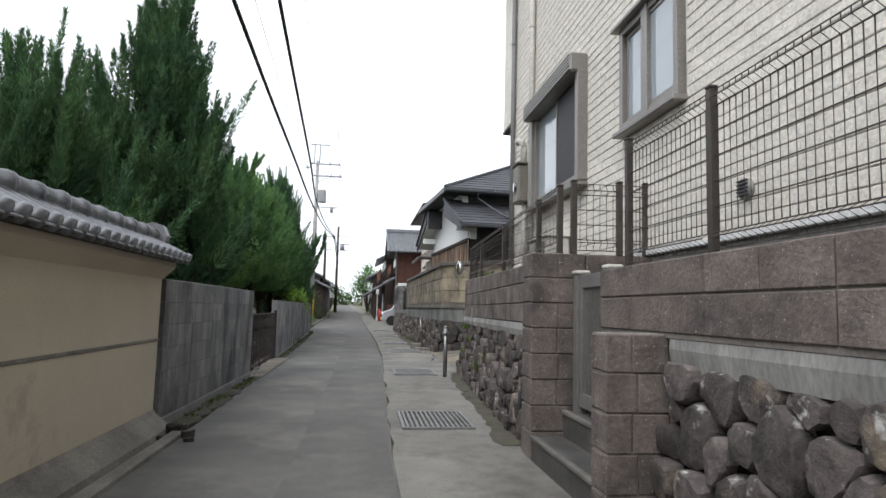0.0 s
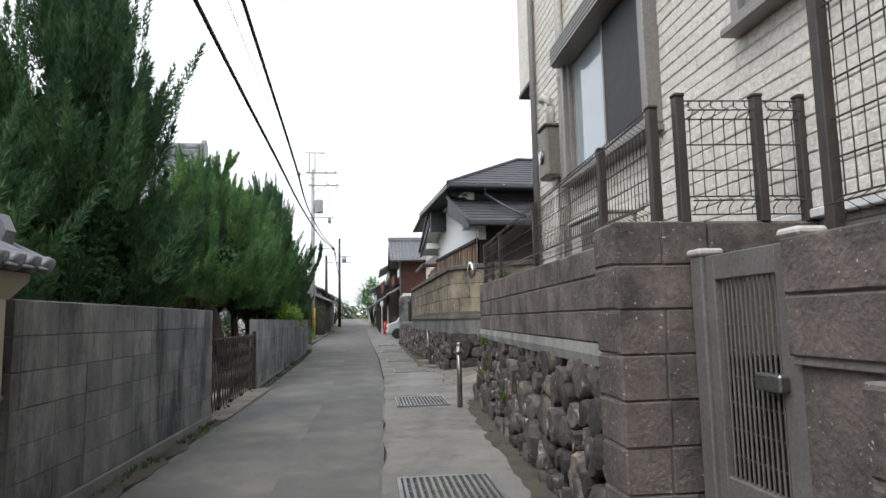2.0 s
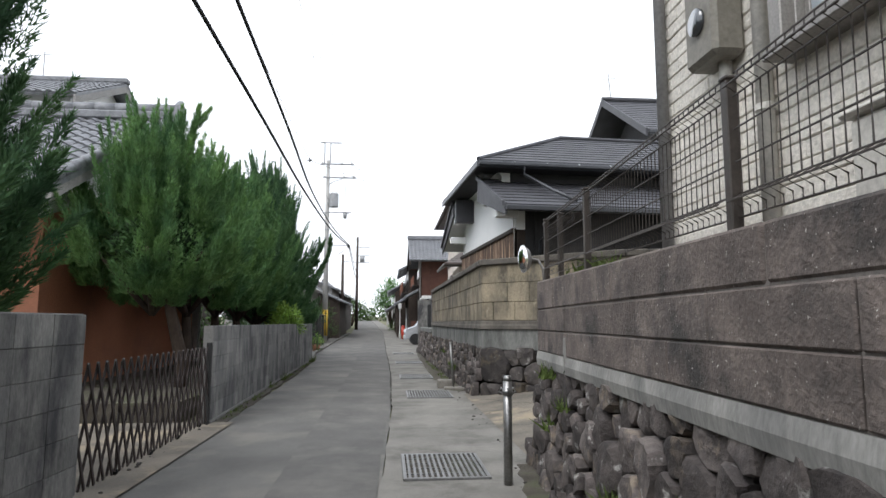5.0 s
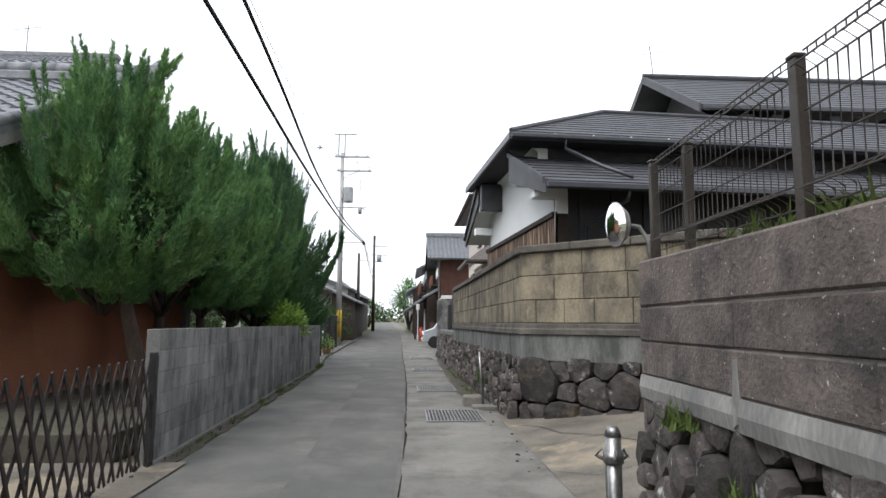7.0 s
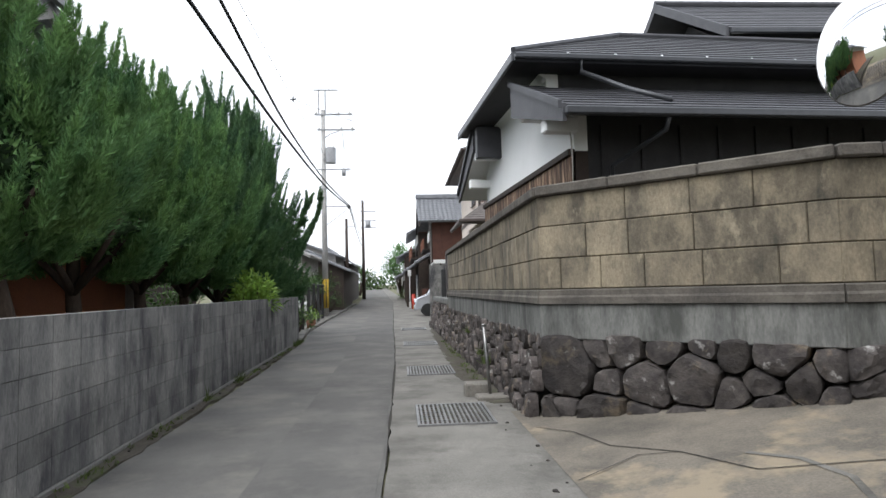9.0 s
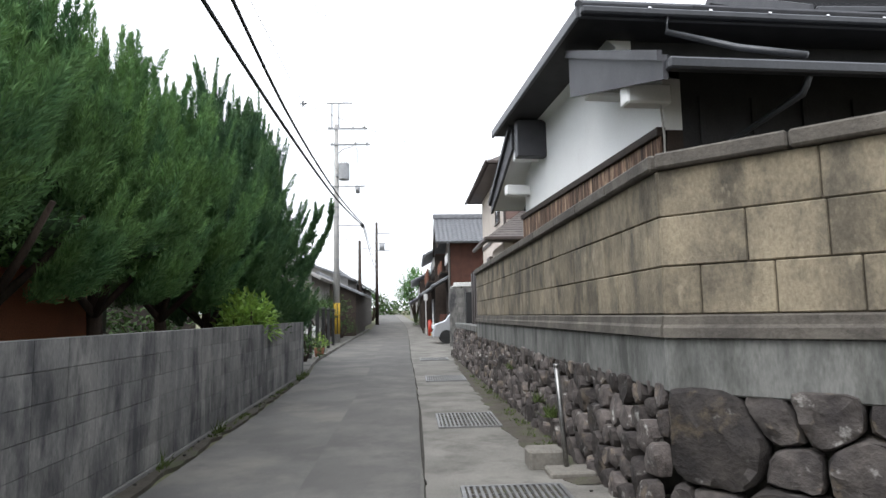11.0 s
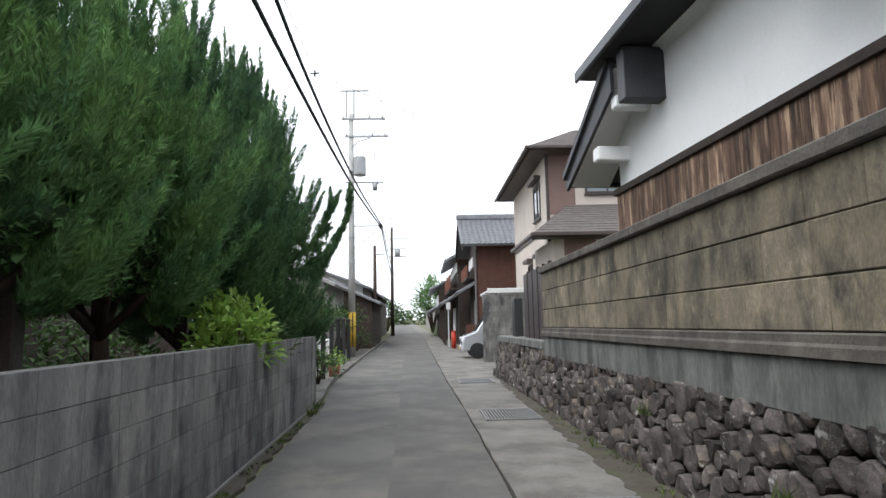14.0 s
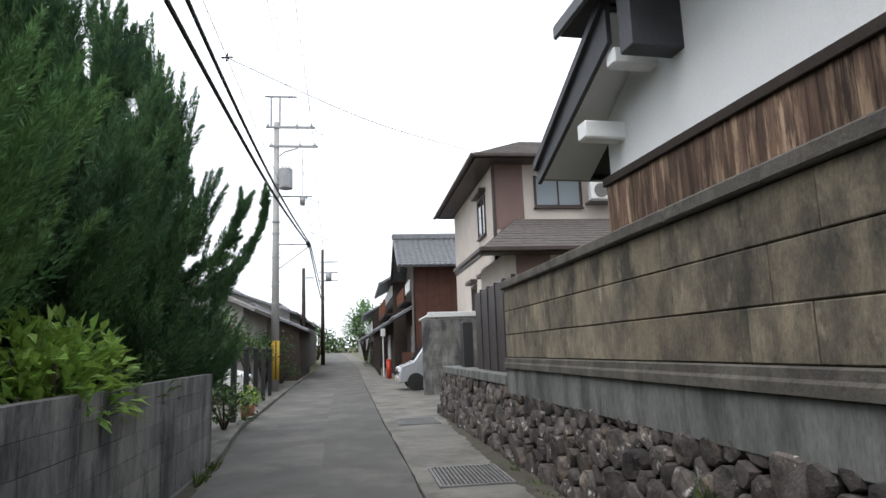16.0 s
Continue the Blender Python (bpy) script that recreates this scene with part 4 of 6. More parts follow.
# garden gate
gt = thing("garden_gate", "grey aluminium garden gate with wire mesh", "gate", (0, 0, 0))
for (x, y), h in (((1.85, 3.66), 1.385), ((1.85, 3.06), 1.39)):
    po = child("gate_post", box("gate_post", (x - 0.045, y - 0.045, 0.2), (x + 0.045, y + 0.045, h), GATEM, 0.006), gt)
    child("cap", box("cap", (x - 0.056, y - 0.056, h), (x + 0.056, y + 0.056, h + 0.03), PIPE, 0.01), po)
mg, ng = along((1.84, 3.11), (1.84, 3.61), 0.42)
leaf = child("leaf", mesh("leaf", *join([chamfered((0, -0.02, 0), (0.06, 0.02, 0.96), 0.004), chamfered((ng - 0.06, -0.02, 0), (ng, 0.02, 0.96), 0.004), chamfered((0.06, -0.02, 0), (ng - 0.06, 0.02, 0.1), 0.004), chamfered((0.06, -0.02, 0.86), (ng - 0.06, 0.02, 0.96), 0.004)]), GATEM), gt, mg)
bar = box("bar", (-0.004, -0.004, 0.1), (0.004, 0.004, 0.86), GATEM, 0.002)
for i in range(12):
    child("bar", bar, leaf, Matrix.Translation((0.09 + i * (ng - 0.18) / 11, 0, 0)))
for i in range(6):
    child("cross_wire", box("cross_wire", (0.06, -0.011, 0.18 + i * 0.1), (ng - 0.06, -0.007, 0.186 + i * 0.1), GATEM, 0.0), leaf)
child("latch", box("latch", (0.02, 0.02, 0.46), (0.16, 0.06, 0.52), STEEL, 0.008), leaf)

# black-roofed house with white plaster wall
a_b = math.atan2(-0.9973, 0.0740)
m_b = Matrix.Translation((2.88, 23.80, 0)) @ Matrix.Rotation(a_b, 4, "Z")
# frame: u along the white wall towards the start of the walk, v (= +y of the frame) into the house, z up
hb = thing("black_roof_house", "old house with white plaster wall and black stepped roofs", "house", m_b)
L_B = 6.36
child("white_wall", mesh("white_wall", *prism([(0.5, 3.22), (L_B, 3.22), (L_B, 3.78), (5.55, 4.18), (5.2, 4.32), (5.2, 4.95), (1.6, 4.95), (1.6, 4.52), (0.5, 3.92)], "y", 0, 0.2), WHITE), hb)
child("white_cove", mesh("white_cove", *prism([(0.0, 4.95), (0.0, 4.64), (-0.05, 4.69), (-0.16, 4.755), (-0.30, 4.80), (-0.42, 4.83), (-0.42, 4.95)], "x", 1.9, 5.2), WHITE), hb, None, "curved white plaster eaves cove")
child("lower_wall", box("lower_wall", (0.5, 0.02, 0.6), (L_B, 0.2, 3.218), DARKW, 0.0), hb)
child("skirt_rail", box("skirt_rail", (0.48, -0.10, 3.15), (L_B + 0.02, 0.0, 3.245), DARKW, 0.008), hb)
rnd = random.Random(8)
x = 0.5
while x < L_B - 0.03:
    wd = min(rnd.choice((0.11, 0.125, 0.14)), L_B - x)
    child("plank", box("plank", (x + 0.003, -0.062, 2.2), (x + wd - 0.003, -0.038 + rnd.uniform(-0.004, 0.006), 3.188), PLANK, 0.003), hb)
    x += wd
child("side_wall", box("side_wall", (L_B - 0.16, 0.202, 0.6), (L_B - 0.01, 9.0, 4.0), BLACKW, 0.0), hb, None, "black stained timber side wall")
child("upper_side_wall", box("upper_side_wall", (5.02, 0.202, 3.9), (5.19, 9.0, 5.0), BLACKW, 0.0), hb)
child("far_side_wall", box("far_side_wall", (0.52, 0.202, 0.6), (0.66, 9.0, 3.9), BLACKW, 0.0), hb)
child("upper_far_wall", box("upper_far_wall", (1.62, 0.202, 3.9), (1.78, 9.0, 5.0), BLACKW, 0.0), hb)
for i in range(13):
    child("side_batten", box("side_batten", (L_B - 0.012, 0.4 + i * 0.6, 0.7), (L_B + 0.02, 0.45 + i * 0.6, 3.6), BLACKW, 0.004), hb)
zE, uN, uF, vW = 4.86, 5.80, 0.80, -0.69
ru, rz = 3.30, 6.20
courses_roof("roof", (uN, vW, zE), (uN, 12, zE), (ru, 12, rz), (ru, 2.14, rz), 11, TILED, hb)
courses_roof("roof", (uF, vW, zE), (uN, vW, zE), (ru, 2.14, rz), (ru, 2.13, rz), 11, TILED, hb)
courses_roof("roof", (uF, 12, zE), (uF, vW, zE), (ru, 2.14, rz), (ru, 12, rz), 11, TILED, hb)
child("hip", mesh("hip", *tube([(uN, vW, zE + 0.02), (ru, 2.14, rz + 0.04)], 0.05, 8), TILED), hb)
child("ridge", mesh("ridge", *tube([(ru, 2.14, rz + 0.03), (ru, 12, rz + 0.03)], 0.06, 8), TILED), hb)
child("soffit", mesh("soffit", *join([chamfered((uF + 0.05, vW + 0.03, zE - 0.13), (uN - 0.05, 0.2, zE - 0.07), 0.0), chamfered((5.19, 0.2, zE - 0.13), (uN - 0.05, 9.0, zE - 0.07), 0.0)]), BLACKW), hb)
for nm, lo, hi in (("fascia", (uF, vW - 0.03, zE - 0.16), (uN, vW + 0.02, zE + 0.0)), ("fascia", (uN - 0.02, vW, zE - 0.16), (uN + 0.03, 9.5, zE + 0.0)), ("gutter", (uN + 0.03, vW, zE - 0.14), (uN + 0.13, 9.5, zE - 0.05))):
    child(nm, box(nm, lo, hi, GUTTER, 0.02), hb)
# lower roofs either side
for sgn, u_in, u_out, z_in, z_out, vv, ends in ((1, 4.9, 7.40, 4.64, 3.56, -0.47, ((5.36, 4.04, 0.26), (6.42, 3.56, 0.21))),
                                                (-1, 1.62, -0.41, 4.70, 3.62, -0.47, ((0.80, 3.68, 0.20), (1.54, 4.16, 0.17)))):
    courses_roof("lower_roof", (u_out, vv, z_out), (u_out, 9.5, z_out), (u_in, 9.5, z_in), (u_in, vv, z_in), 9, TILED, hb)
    barge = prism([(u_in, z_in + 0.03), (u_out, z_out + 0.03), (u_out, z_out - 0.20), (u_in, z_in - (0.56 if sgn > 0 else 0.42))], "y", vv - 0.05, vv)
    child("barge_board", mesh("barge_board", *barge, TILED), hb, None, "broad dark barge board")
    child("barge_cap", mesh("barge_cap", *prism([(u_in, z_in + 0.07), (u_out, z_out + 0.07), (u_out, z_out - 0.03), (u_in, z_in - 0.03)], "y", vv - 0.10, vv - 0.052), TILED), hb)
    sof = prism([(u_in, z_in - 0.10), (u_out, z_out - 0.10), (u_out, z_out - 0.13), (u_in, z_in - 0.13)], "y", vv + 0.01, 9.4 if sgn > 0 else 0.19)
    child("lower_soffit", mesh("lower_soffit", *sof, WHITE if sgn < 0 else BLACKW), hb)
    child("lower_gutter", box("lower_gutter", (u_out - 0.02 if sgn > 0 else u_out - 0.1, vv - 0.03, z_out - 0.13), (u_out + 0.1 if sgn > 0 else u_out + 0.02, 9.5, z_out - 0.02), GUTTER, 0.02), hb)
    for uu, zz, s in ends:
        child("purlin_end", box("purlin_end", (uu - s / 2, vv + 0.004, zz - s / 2), (uu + s / 2, 0.02, zz + s / 2), WHITE, 0.02), hb, None, "white plastered purlin end")
child("bracket_block", box("bracket_block", (1.84, -0.52, 4.04), (2.06, 0.02, 4.70), TILED, 0.01), hb)
for i in range(8):
    child("snow_guard", box("snow_guard", (uN + 0.128, 0.1 + i * 0.75, zE - 0.07), (uN + 0.142, 0.14 + i * 0.75, zE - 0.045), CHROME, 0.003), hb)
    child("snow_guard", box("snow_guard", (7.455, 0.1 + i * 0.75, 3.49), (7.470, 0.14 + i * 0.75, 3.515), CHROME, 0.003), hb)
child("downpipe", mesh("downpipe", *tube([(uN + 0.08, 0.35, 4.74), (uN + 0.06, 0.35, 4.55), (6.6, 0.75, 4.05), (7.2, 1.05, 3.72)], 0.035, 8), GUTTER, True), hb)
child("downpipe", mesh("downpipe", *tube([(7.40, 0.9, 3.44), (7.30, 0.9, 3.30), (6.60, 0.45, 2.95), (6.55, 0.45, 0.8)], 0.035, 8), GUTTER, True), hb)
child("cable", mesh("cable", *tube([(6.50, -0.12, 3.62), (6.46, -0.08, 3.4), (6.52, -0.09, 3.1), (6.48, -0.09, 2.4)], 0.012, 6), PIPE, True), hb)

# higher main roof further back
hm = thing("main_house", "large black-roofed main house behind the tuff wall", "house", (0, 0, 0))
child("wall", box("wall", (9.3, 23.2, 0.5), (17.5, 28.8, 7.0), WHITE, 0.0), hm)
child("dark_band", box("dark_band", (9.28, 23.12, 5.9), (17.52, 23.2, 6.6), BLACKW, 0.0), hm)
courses_roof("roof", (8.4, 22.2, 7.05), (18.2, 22.2, 7.05), (18.2, 26.0, 9.30), (8.4, 26.0, 9.30), 14, TILED, hm)
courses_roof("roof", (18.2, 29.8, 7.05), (8.4, 29.8, 7.05), (8.4, 26.0, 9.30), (18.2, 26.0, 9.30), 14, TILED, hm)
child("gable", mesh("gable", *prism([(23.2, 7.0), (28.8, 7.0), (26.0, 8.7)], "x", 9.32, 9.5), BLACKW), hm)
child("barge_board", mesh("barge_board", *prism([(22.2, 6.85), (26.0, 9.1), (29.8, 6.85), (29.8, 7.1), (26.0, 9.36), (22.2, 7.1)], "x", 8.33, 8.40), TILED), hm)
child("ridge", mesh("ridge", *tube([(8.35, 26, 9.36), (18.2, 26, 9.36)], 0.1, 8), TILED), hm)
child("eave_gutter", box("eave_gutter", (8.4, 22.1, 6.9), (18.2, 22.2, 7.02), GUTTER, 0.02), hm)
for i in range(10):
    child("rafter", box("rafter", (9.6 + i * 0.8, 22.3, 6.6), (9.85 + i * 0.8, 23.15, 6.85), BLACKW, 0.01), hm)
child("antenna", mesh("antenna", *join([tube([(8.7, 26, 9.3), (8.6, 26, 10.4)], 0.02, 6), tube([(8.3, 26, 10.1), (8.95, 26, 10.2)], 0.012, 5)]), GALV), hm)
sh = thing("garden_shed_roof", "low brown shingled roof between wall and house", "shed", (0, 0, 0))
child("wall", box("wall", (3.6, 15.6, 0.3), (5.0, 16.4, 1.9), DARKW, 0.0), sh)

# beige two-storey house
h2 = thing("beige_house", "two-storey house in beige and mauve stucco", "house", (0, 0, 0))
hw = [(36.2, 37.4, 5.05, 6.35), (36.0, 36.9, 2.4, 3.6), (38.2, 39.1, 2.4, 3.6)]
vf = holed(35.0, 42.6, 0.0, 7.0, hw, 0.0, 0.18)
child("west_wall", mesh("west_wall", [(4.24 + v, u, z) for u, v, z in vf[0]], vf[1], BEIGE), h2)
for (a, b, c, d) in hw:
    window(h2, Matrix.Translation((4.24, b, c)) @ Matrix.Rotation(radians(-90), 4, "Z") @ Matrix.Diagonal((1, -1, 1, 1)), b - a, d - c, 2, TRIM, PANED, 0.05)
    child("window_hood", box("window_hood", (4.0, a - 0.12, d + 0.06), (4.235, b + 0.12, d + 0.2), TRIM, 0.02), h2)
sw = [(5.52, 7.05, 5.62, 6.62)]
vf = holed(4.424, 10.5, 0.0, 7.0, sw, 35.0, 35.18)
child("south_wall", mesh("south_wall", *vf, BEIGE), h2)
child("mauve_panel", box("mauve_panel", (4.25, 34.985, 4.95), (5.18, 34.998, 6.98), MAUVE, 0.0), h2)
child("corner_trim", box("corner_trim", (4.20, 34.96, 0.0), (4.30, 35.06, 7.0), TRIM, 0.01), h2)
child("belt_trim", box("belt_trim", (4.20, 35.07, 4.45), (4.236, 42.6, 4.62), TRIM, 0.006), h2)
window(h2, Matrix.Translation((5.52, 35.0, 5.62)) @ Matrix.Diagonal((1, -1, 1, 1)), 1.53, 1.0, 2, TRIM, PANE, 0.05)
child("soffit", box("soffit", (3.6, 34.35, 6.98), (11.1, 43.1, 7.06), TRIM, 0.0), h2)
zr = 7.08
courses_roof("roof", (3.52, 34.25, zr), (11.2, 34.25, zr), (8.5, 38.7, 9.0), (6.2, 38.7, 9.0), 14, SHINGLE, h2)
courses_roof("roof", (3.52, 43.2, zr), (3.52, 34.25, zr), (6.2, 38.7, 9.0), (6.2, 38.75, 9.0), 14, SHINGLE, h2)
courses_roof("roof", (11.2, 43.2, zr), (3.52, 43.2, zr), (6.2, 38.75, 9.0), (8.5, 38.75, 9.0), 14, SHINGLE, h2)
child("eave_gutter", box("eave_gutter", (3.42, 34.15, 6.98), (3.52, 43.2, 7.09), TRIM, 0.02), h2)
child("eave_gutter", box("eave_gutter", (3.52, 34.15, 6.98), (11.2, 34.25, 7.09), TRIM, 0.02), h2)
child("wing_wall", box("wing_wall", (3.75, 32.0, 0.0), (9.5, 34.99, 3.72), BEIGE, 0.01), h2)
child("wing_mauve", box("wing_mauve", (4.05, 31.985, 2.2), (4.95, 31.998, 3.70), MAUVE, 0.0), h2)
courses_roof("wing_roof", (3.12, 31.45, 3.82), (10.0, 31.45, 3.82), (10.0, 34.95, 5.25), (4.9, 34.95, 5.25), 12, SHINGLE, h2)
courses_roof("wing_roof", (3.12, 35.6, 3.82), (3.12, 31.45, 3.82), (4.9, 34.95, 5.25), (4.9, 35.0, 5.25), 12, SHINGLE, h2)
child("wing_gutter", box("wing_gutter", (3.05, 31.35, 3.72), (10.0, 31.45, 3.84), TRIM, 0.02), h2)
child("wing_gutter", box("wing_gutter", (3.02, 31.45, 3.72), (3.12, 35.6, 3.84), TRIM, 0.02), h2)
child("wing_soffit", box("wing_soffit", (3.14, 31.48, 3.70), (9.9, 32.0, 3.76), TRIM, 0.0), h2)
child("wing_window", box("wing_window", (5.3, 31.95, 2.5), (6.4, 31.999, 3.3), PANED, 0.01), h2)
ac2 = thing("outdoor_unit", "white air conditioner unit on a wall bracket", "air conditioner", (7.55, 34.6, 5.75))
child("case", box("case", (-0.4, -0.15, 0.0), (0.4, 0.15, 0.55), WHITEP, 0.03), ac2)
child("fan_grille", mesh("fan_grille", *tube([(-0.08, -0.165, 0.28), (-0.08, -0.15, 0.28)], 0.22, 18), GATEM), ac2)
child("bracket", box("bracket", (-0.42, -0.16, -0.06), (0.42, 0.40, -0.002), GATEM, 0.006), ac2)

# brown panel fence and grey block wall of the car port
pf = thing("panel_fence", "tall dark brown metal panel fence above the rubble wall", "fence", (2.28, 25.45, 1.0))
for i in range(5):
    child("panel", box("panel", (-0.02, i * 0.58 + 0.01, 0.04), (0.02, i * 0.58 + 0.55, 1.42), AGATE, 0.006), pf)
    child("post", box("post", (-0.035, i * 0.58 - 0.03, 0.0), (0.035, i * 0.58 + 0.01, 1.45), AGATE, 0.006), pf)
bx = thing("letter_box_post", "narrow black gate post with letter box", "letter box", (2.3, 29.6, 0.98))
child("body", box("body", (-0.1, -0.2, 0.0), (0.1, 0.2, 0.98), BLACKP, 0.02), bx)
w, n = wall_thing("wall_block_carport", (2.15, 37.0), (4.1, 37.0), "tall grey concrete block wall beside the car port")
w.matrix_basis = Matrix.Translation((4.1, 37.0, 0)) @ Matrix.Rotation(math.pi, 4, "Z")
child("core", box("core", (0.005, -0.12, 0), (n - 0.005, -0.01, 2.4), MORTAR, 0.004), w)
coursed(w, n, 0.0, [0.2] * 12, [0.4], BLOCK, 51, bond=True, gap=0.004, c=0.002, rough=0.001)
cp = thing("carport_roof", "flat white metal car port roof", "car port", (2.3, 37.2, 2.4))
child("deck", box("deck", (0.1, 0.0, 0.10), (3.6, 3.4, 0.2), WHITEP, 0.03), cp)
child("front_edge", box("front_edge", (0.05, -0.04, 0.06), (3.6, -0.002, 0.24), WHITEP, 0.03), cp)
for x, y in ((0.4, 0.25), (3.4, 0.25), (3.4, 3.2), (0.9, 3.2)):
    child("post", box("post", (x - 0.04, y - 0.04, -2.4), (x + 0.04, y + 0.04, 0.1), GATEM, 0.006), cp)

# wooden townhouses further on
def lattice(parent, x, y0, y1, z0, z1, material, n):
    for i in range(n):
        y = y0 + (y1 - y0) * (i + 0.5) / n
        child("lattice_bar", box("lattice_bar", (x - 0.03, y - 0.025, z0), (x, y + 0.025, z1), material, 0.004), parent)


h3 = thing("red_board_house", "tiled house with a red-brown boarded gable", "house", (0, 0, 0))
child("body", box("body", (2.75, 46.0, 0.0), (8.0, 51.0, 5.3), DARKW, 0.0), h3)
for i in range(9):
    child("board", box("board", (2.78 + i * 0.58, 45.95, 0.1), (3.35 + i * 0.58, 45.998, 5.3), REDBOARD, 0.006), h3)
wavy_roof("roof", (1.95, 45.3, 5.30), (8.6, 45.3, 5.30), (8.6, 48.4, 7.05), (1.95, 48.4, 7.05), 0.26, 12, TILE, h3)
wavy_roof("roof", (8.6, 51.5, 5.30), (1.95, 51.5, 5.30), (1.95, 48.4, 7.05), (8.6, 48.4, 7.05), 0.26, 12, TILE, h3)
child("ridge", box("ridge", (1.9, 48.25, 7.02), (8.6, 48.55, 7.34), TILE, 0.06), h3)
child("gable", mesh("gable", *prism([(46.0, 5.3), (51.0, 5.3), (48.4, 6.8)], "x", 2.76, 2.9), DARKW), h3)
child("barge_board", mesh("barge_board", *prism([(45.3, 5.0), (48.4, 6.75), (51.5, 5.0), (51.5, 5.25), (48.4, 7.0), (45.3, 5.25)], "x", 1.97, 2.05), DARKW), h3)
child("downpipe", mesh("downpipe", *tube([(2.68, 45.9, 0.1), (2.68, 45.9, 5.1)], 0.05, 8), GATEM), h3)
child("shutter_panel", box("shutter_panel", (2.70, 46.2, 0.5), (2.745, 47.6, 2.6), GREYW, 0.01), h3)
wavy_roof("pent_roof", (1.75, 51.0, 2.95), (1.75, 46.1, 2.95), (2.75, 46.1, 3.5), (2.75, 51.0, 3.5), 0.26, 4, TILE, h3)
child("balcony_front", box("balcony_front", (2.25, 46.3, 3.75), (2.31, 50.4, 4.35), REDWOOD, 0.01), h3)
child("balcony_floor", box("balcony_floor", (2.25, 46.2, 3.66), (2.75, 50.5, 3.74), DARKW, 0.01), h3)
lattice(h3, 2.24, 46.4, 50.3, 3.78, 4.32, REDWOOD, 16)
child("white_panel", box("white_panel", (2.70, 48.0, 4.4), (2.748, 50.8, 4.95), WHITE, 0.0), h3)

h4 = thing("lattice_house", "old two-storey townhouse with red-brown lattice balcony", "house", (0, 0, 0))
child("body", box("body", (2.1, 51.6, 0.0), (7.5, 60.5, 5.2), DARKW, 0.0), h4)
wavy_roof("roof", (1.35, 61.0, 5.15), (1.35, 51.5, 5.15), (4.6, 51.5, 6.9), (4.6, 61.0, 6.9), 0.28, 11, TILE, h4)
wavy_roof("roof", (7.9, 51.5, 5.15), (7.9, 61.0, 5.15), (4.6, 61.0, 6.9), (4.6, 51.5, 6.9), 0.28, 11, TILE, h4)
child("gable", mesh("gable", *prism([(2.1, 5.2), (7.5, 5.2), (4.6, 6.75)], "y", 51.62, 51.8), REDBOARD), h4)
child("ridge", box("ridge", (4.45, 51.5, 6.88), (4.75, 61.0, 7.2), TILE, 0.06), h4)
child("balcony_front", box("balcony_front", (1.62, 52.2, 3.55), (1.70, 60.0, 4.35), REDWOOD, 0.01), h4)
child("balcony_floor", box("balcony_floor", (1.62, 52.0, 3.42), (2.1, 60.2, 3.54), DARKW, 0.01), h4)
lattice(h4, 1.61, 52.3, 59.9, 3.58, 4.32, REDWOOD, 24)
child("white_wall", box("white_wall", (2.04, 52.0, 4.5), (2.098, 60.2, 5.1), WHITE, 0.0), h4)
wavy_roof("pent_roof", (1.05, 60.8, 2.6), (1.05, 51.7, 2.6), (2.1, 51.7, 3.2), (2.1, 60.8, 3.2), 0.28, 4, TILE, h4)
for i in range(5):
    child("post", box("post", (1.25, 52.0 + i * 2.0, 0.0), (1.37, 52.12 + i * 2.0, 2.62), DARKW, 0.01), h4)
child("white_panel", box("white_panel", (2.05, 55.0, 0.6), (2.098, 57.5, 2.4), WHITE, 0.0), h4)
h5 = thing("far_townhouse", "far tiled townhouse beyond the lattice house", "house", (0, 0, 0))
child("body", box("body", (1.2, 61.5, 0.1), (7.0, 72.0, 4.0), DARKW, 0.0), h5)
child("white_wall", box("white_wall", (1.14, 62.0, 2.2), (1.198, 71.0, 3.6), WHITE, 0.0), h5)
wavy_roof("roof", (0.5, 72.5, 4.0), (0.5, 61.4, 4.0), (4.0, 61.4, 5.8), (4.0, 72.5, 5.8), 0.3, 10, TILE, h5)
wavy_roof("pent_roof", (0.3, 72.0, 2.3), (0.3, 61.6, 2.3), (1.2, 61.6, 2.8), (1.2, 72.0, 2.8), 0.3, 4, TILE, h5)
child("gable", mesh("gable", *prism([(1.2, 4.0), (6.8, 4.0), (4.0, 5.6)], "y", 61.5, 61.6), DARKW), h5)

# russet house behind the junipers
h6 = thing("russet_house", "house with russet plaster wall and grey tiled roof", "house", (0, 0, 0))
RZ = lambda y: 3.03 + 0.515 * (y - 12.95)
child("wall", mesh("wall", *prism([(14.0, 0.0), (21.2, 0.0), (21.2, 2.85), (20.0, 3.4), (15.6, 3.4), (14.0, 2.82)], "x", -11.5, -4.4), ORANGE), h6)
child("gable", mesh("gable", *prism([(13.9, 2.79), (15.6, 3.405), (20.0, 3.405), (21.3, 2.83), (21.3, 3.4), (17.6, 5.36), (13.9, 3.44)], "x", -11.5, -4.33), WHITE), h6, None, "white plastered gable under the tiled rake")
child("corner_post", box("corner_post", (-4.42, 21.21, 0.0), (-4.24, 21.42, 2.9), GREYW, 0.02), h6)
wavy_roof("roof", (-12.2, 13.1, RZ(13.1)), (-3.85, 13.1, RZ(13.1)), (-3.85, 17.6, RZ(17.6)), (-12.2, 17.6, RZ(17.6)), 0.27, 17, TILE, h6)
wavy_roof("roof", (-3.85, 22.1, RZ(13.1)), (-12.2, 22.1, RZ(13.1)), (-12.2, 17.6, RZ(17.6)), (-3.85, 17.6, RZ(17.6)), 0.27, 17, TILE, h6)
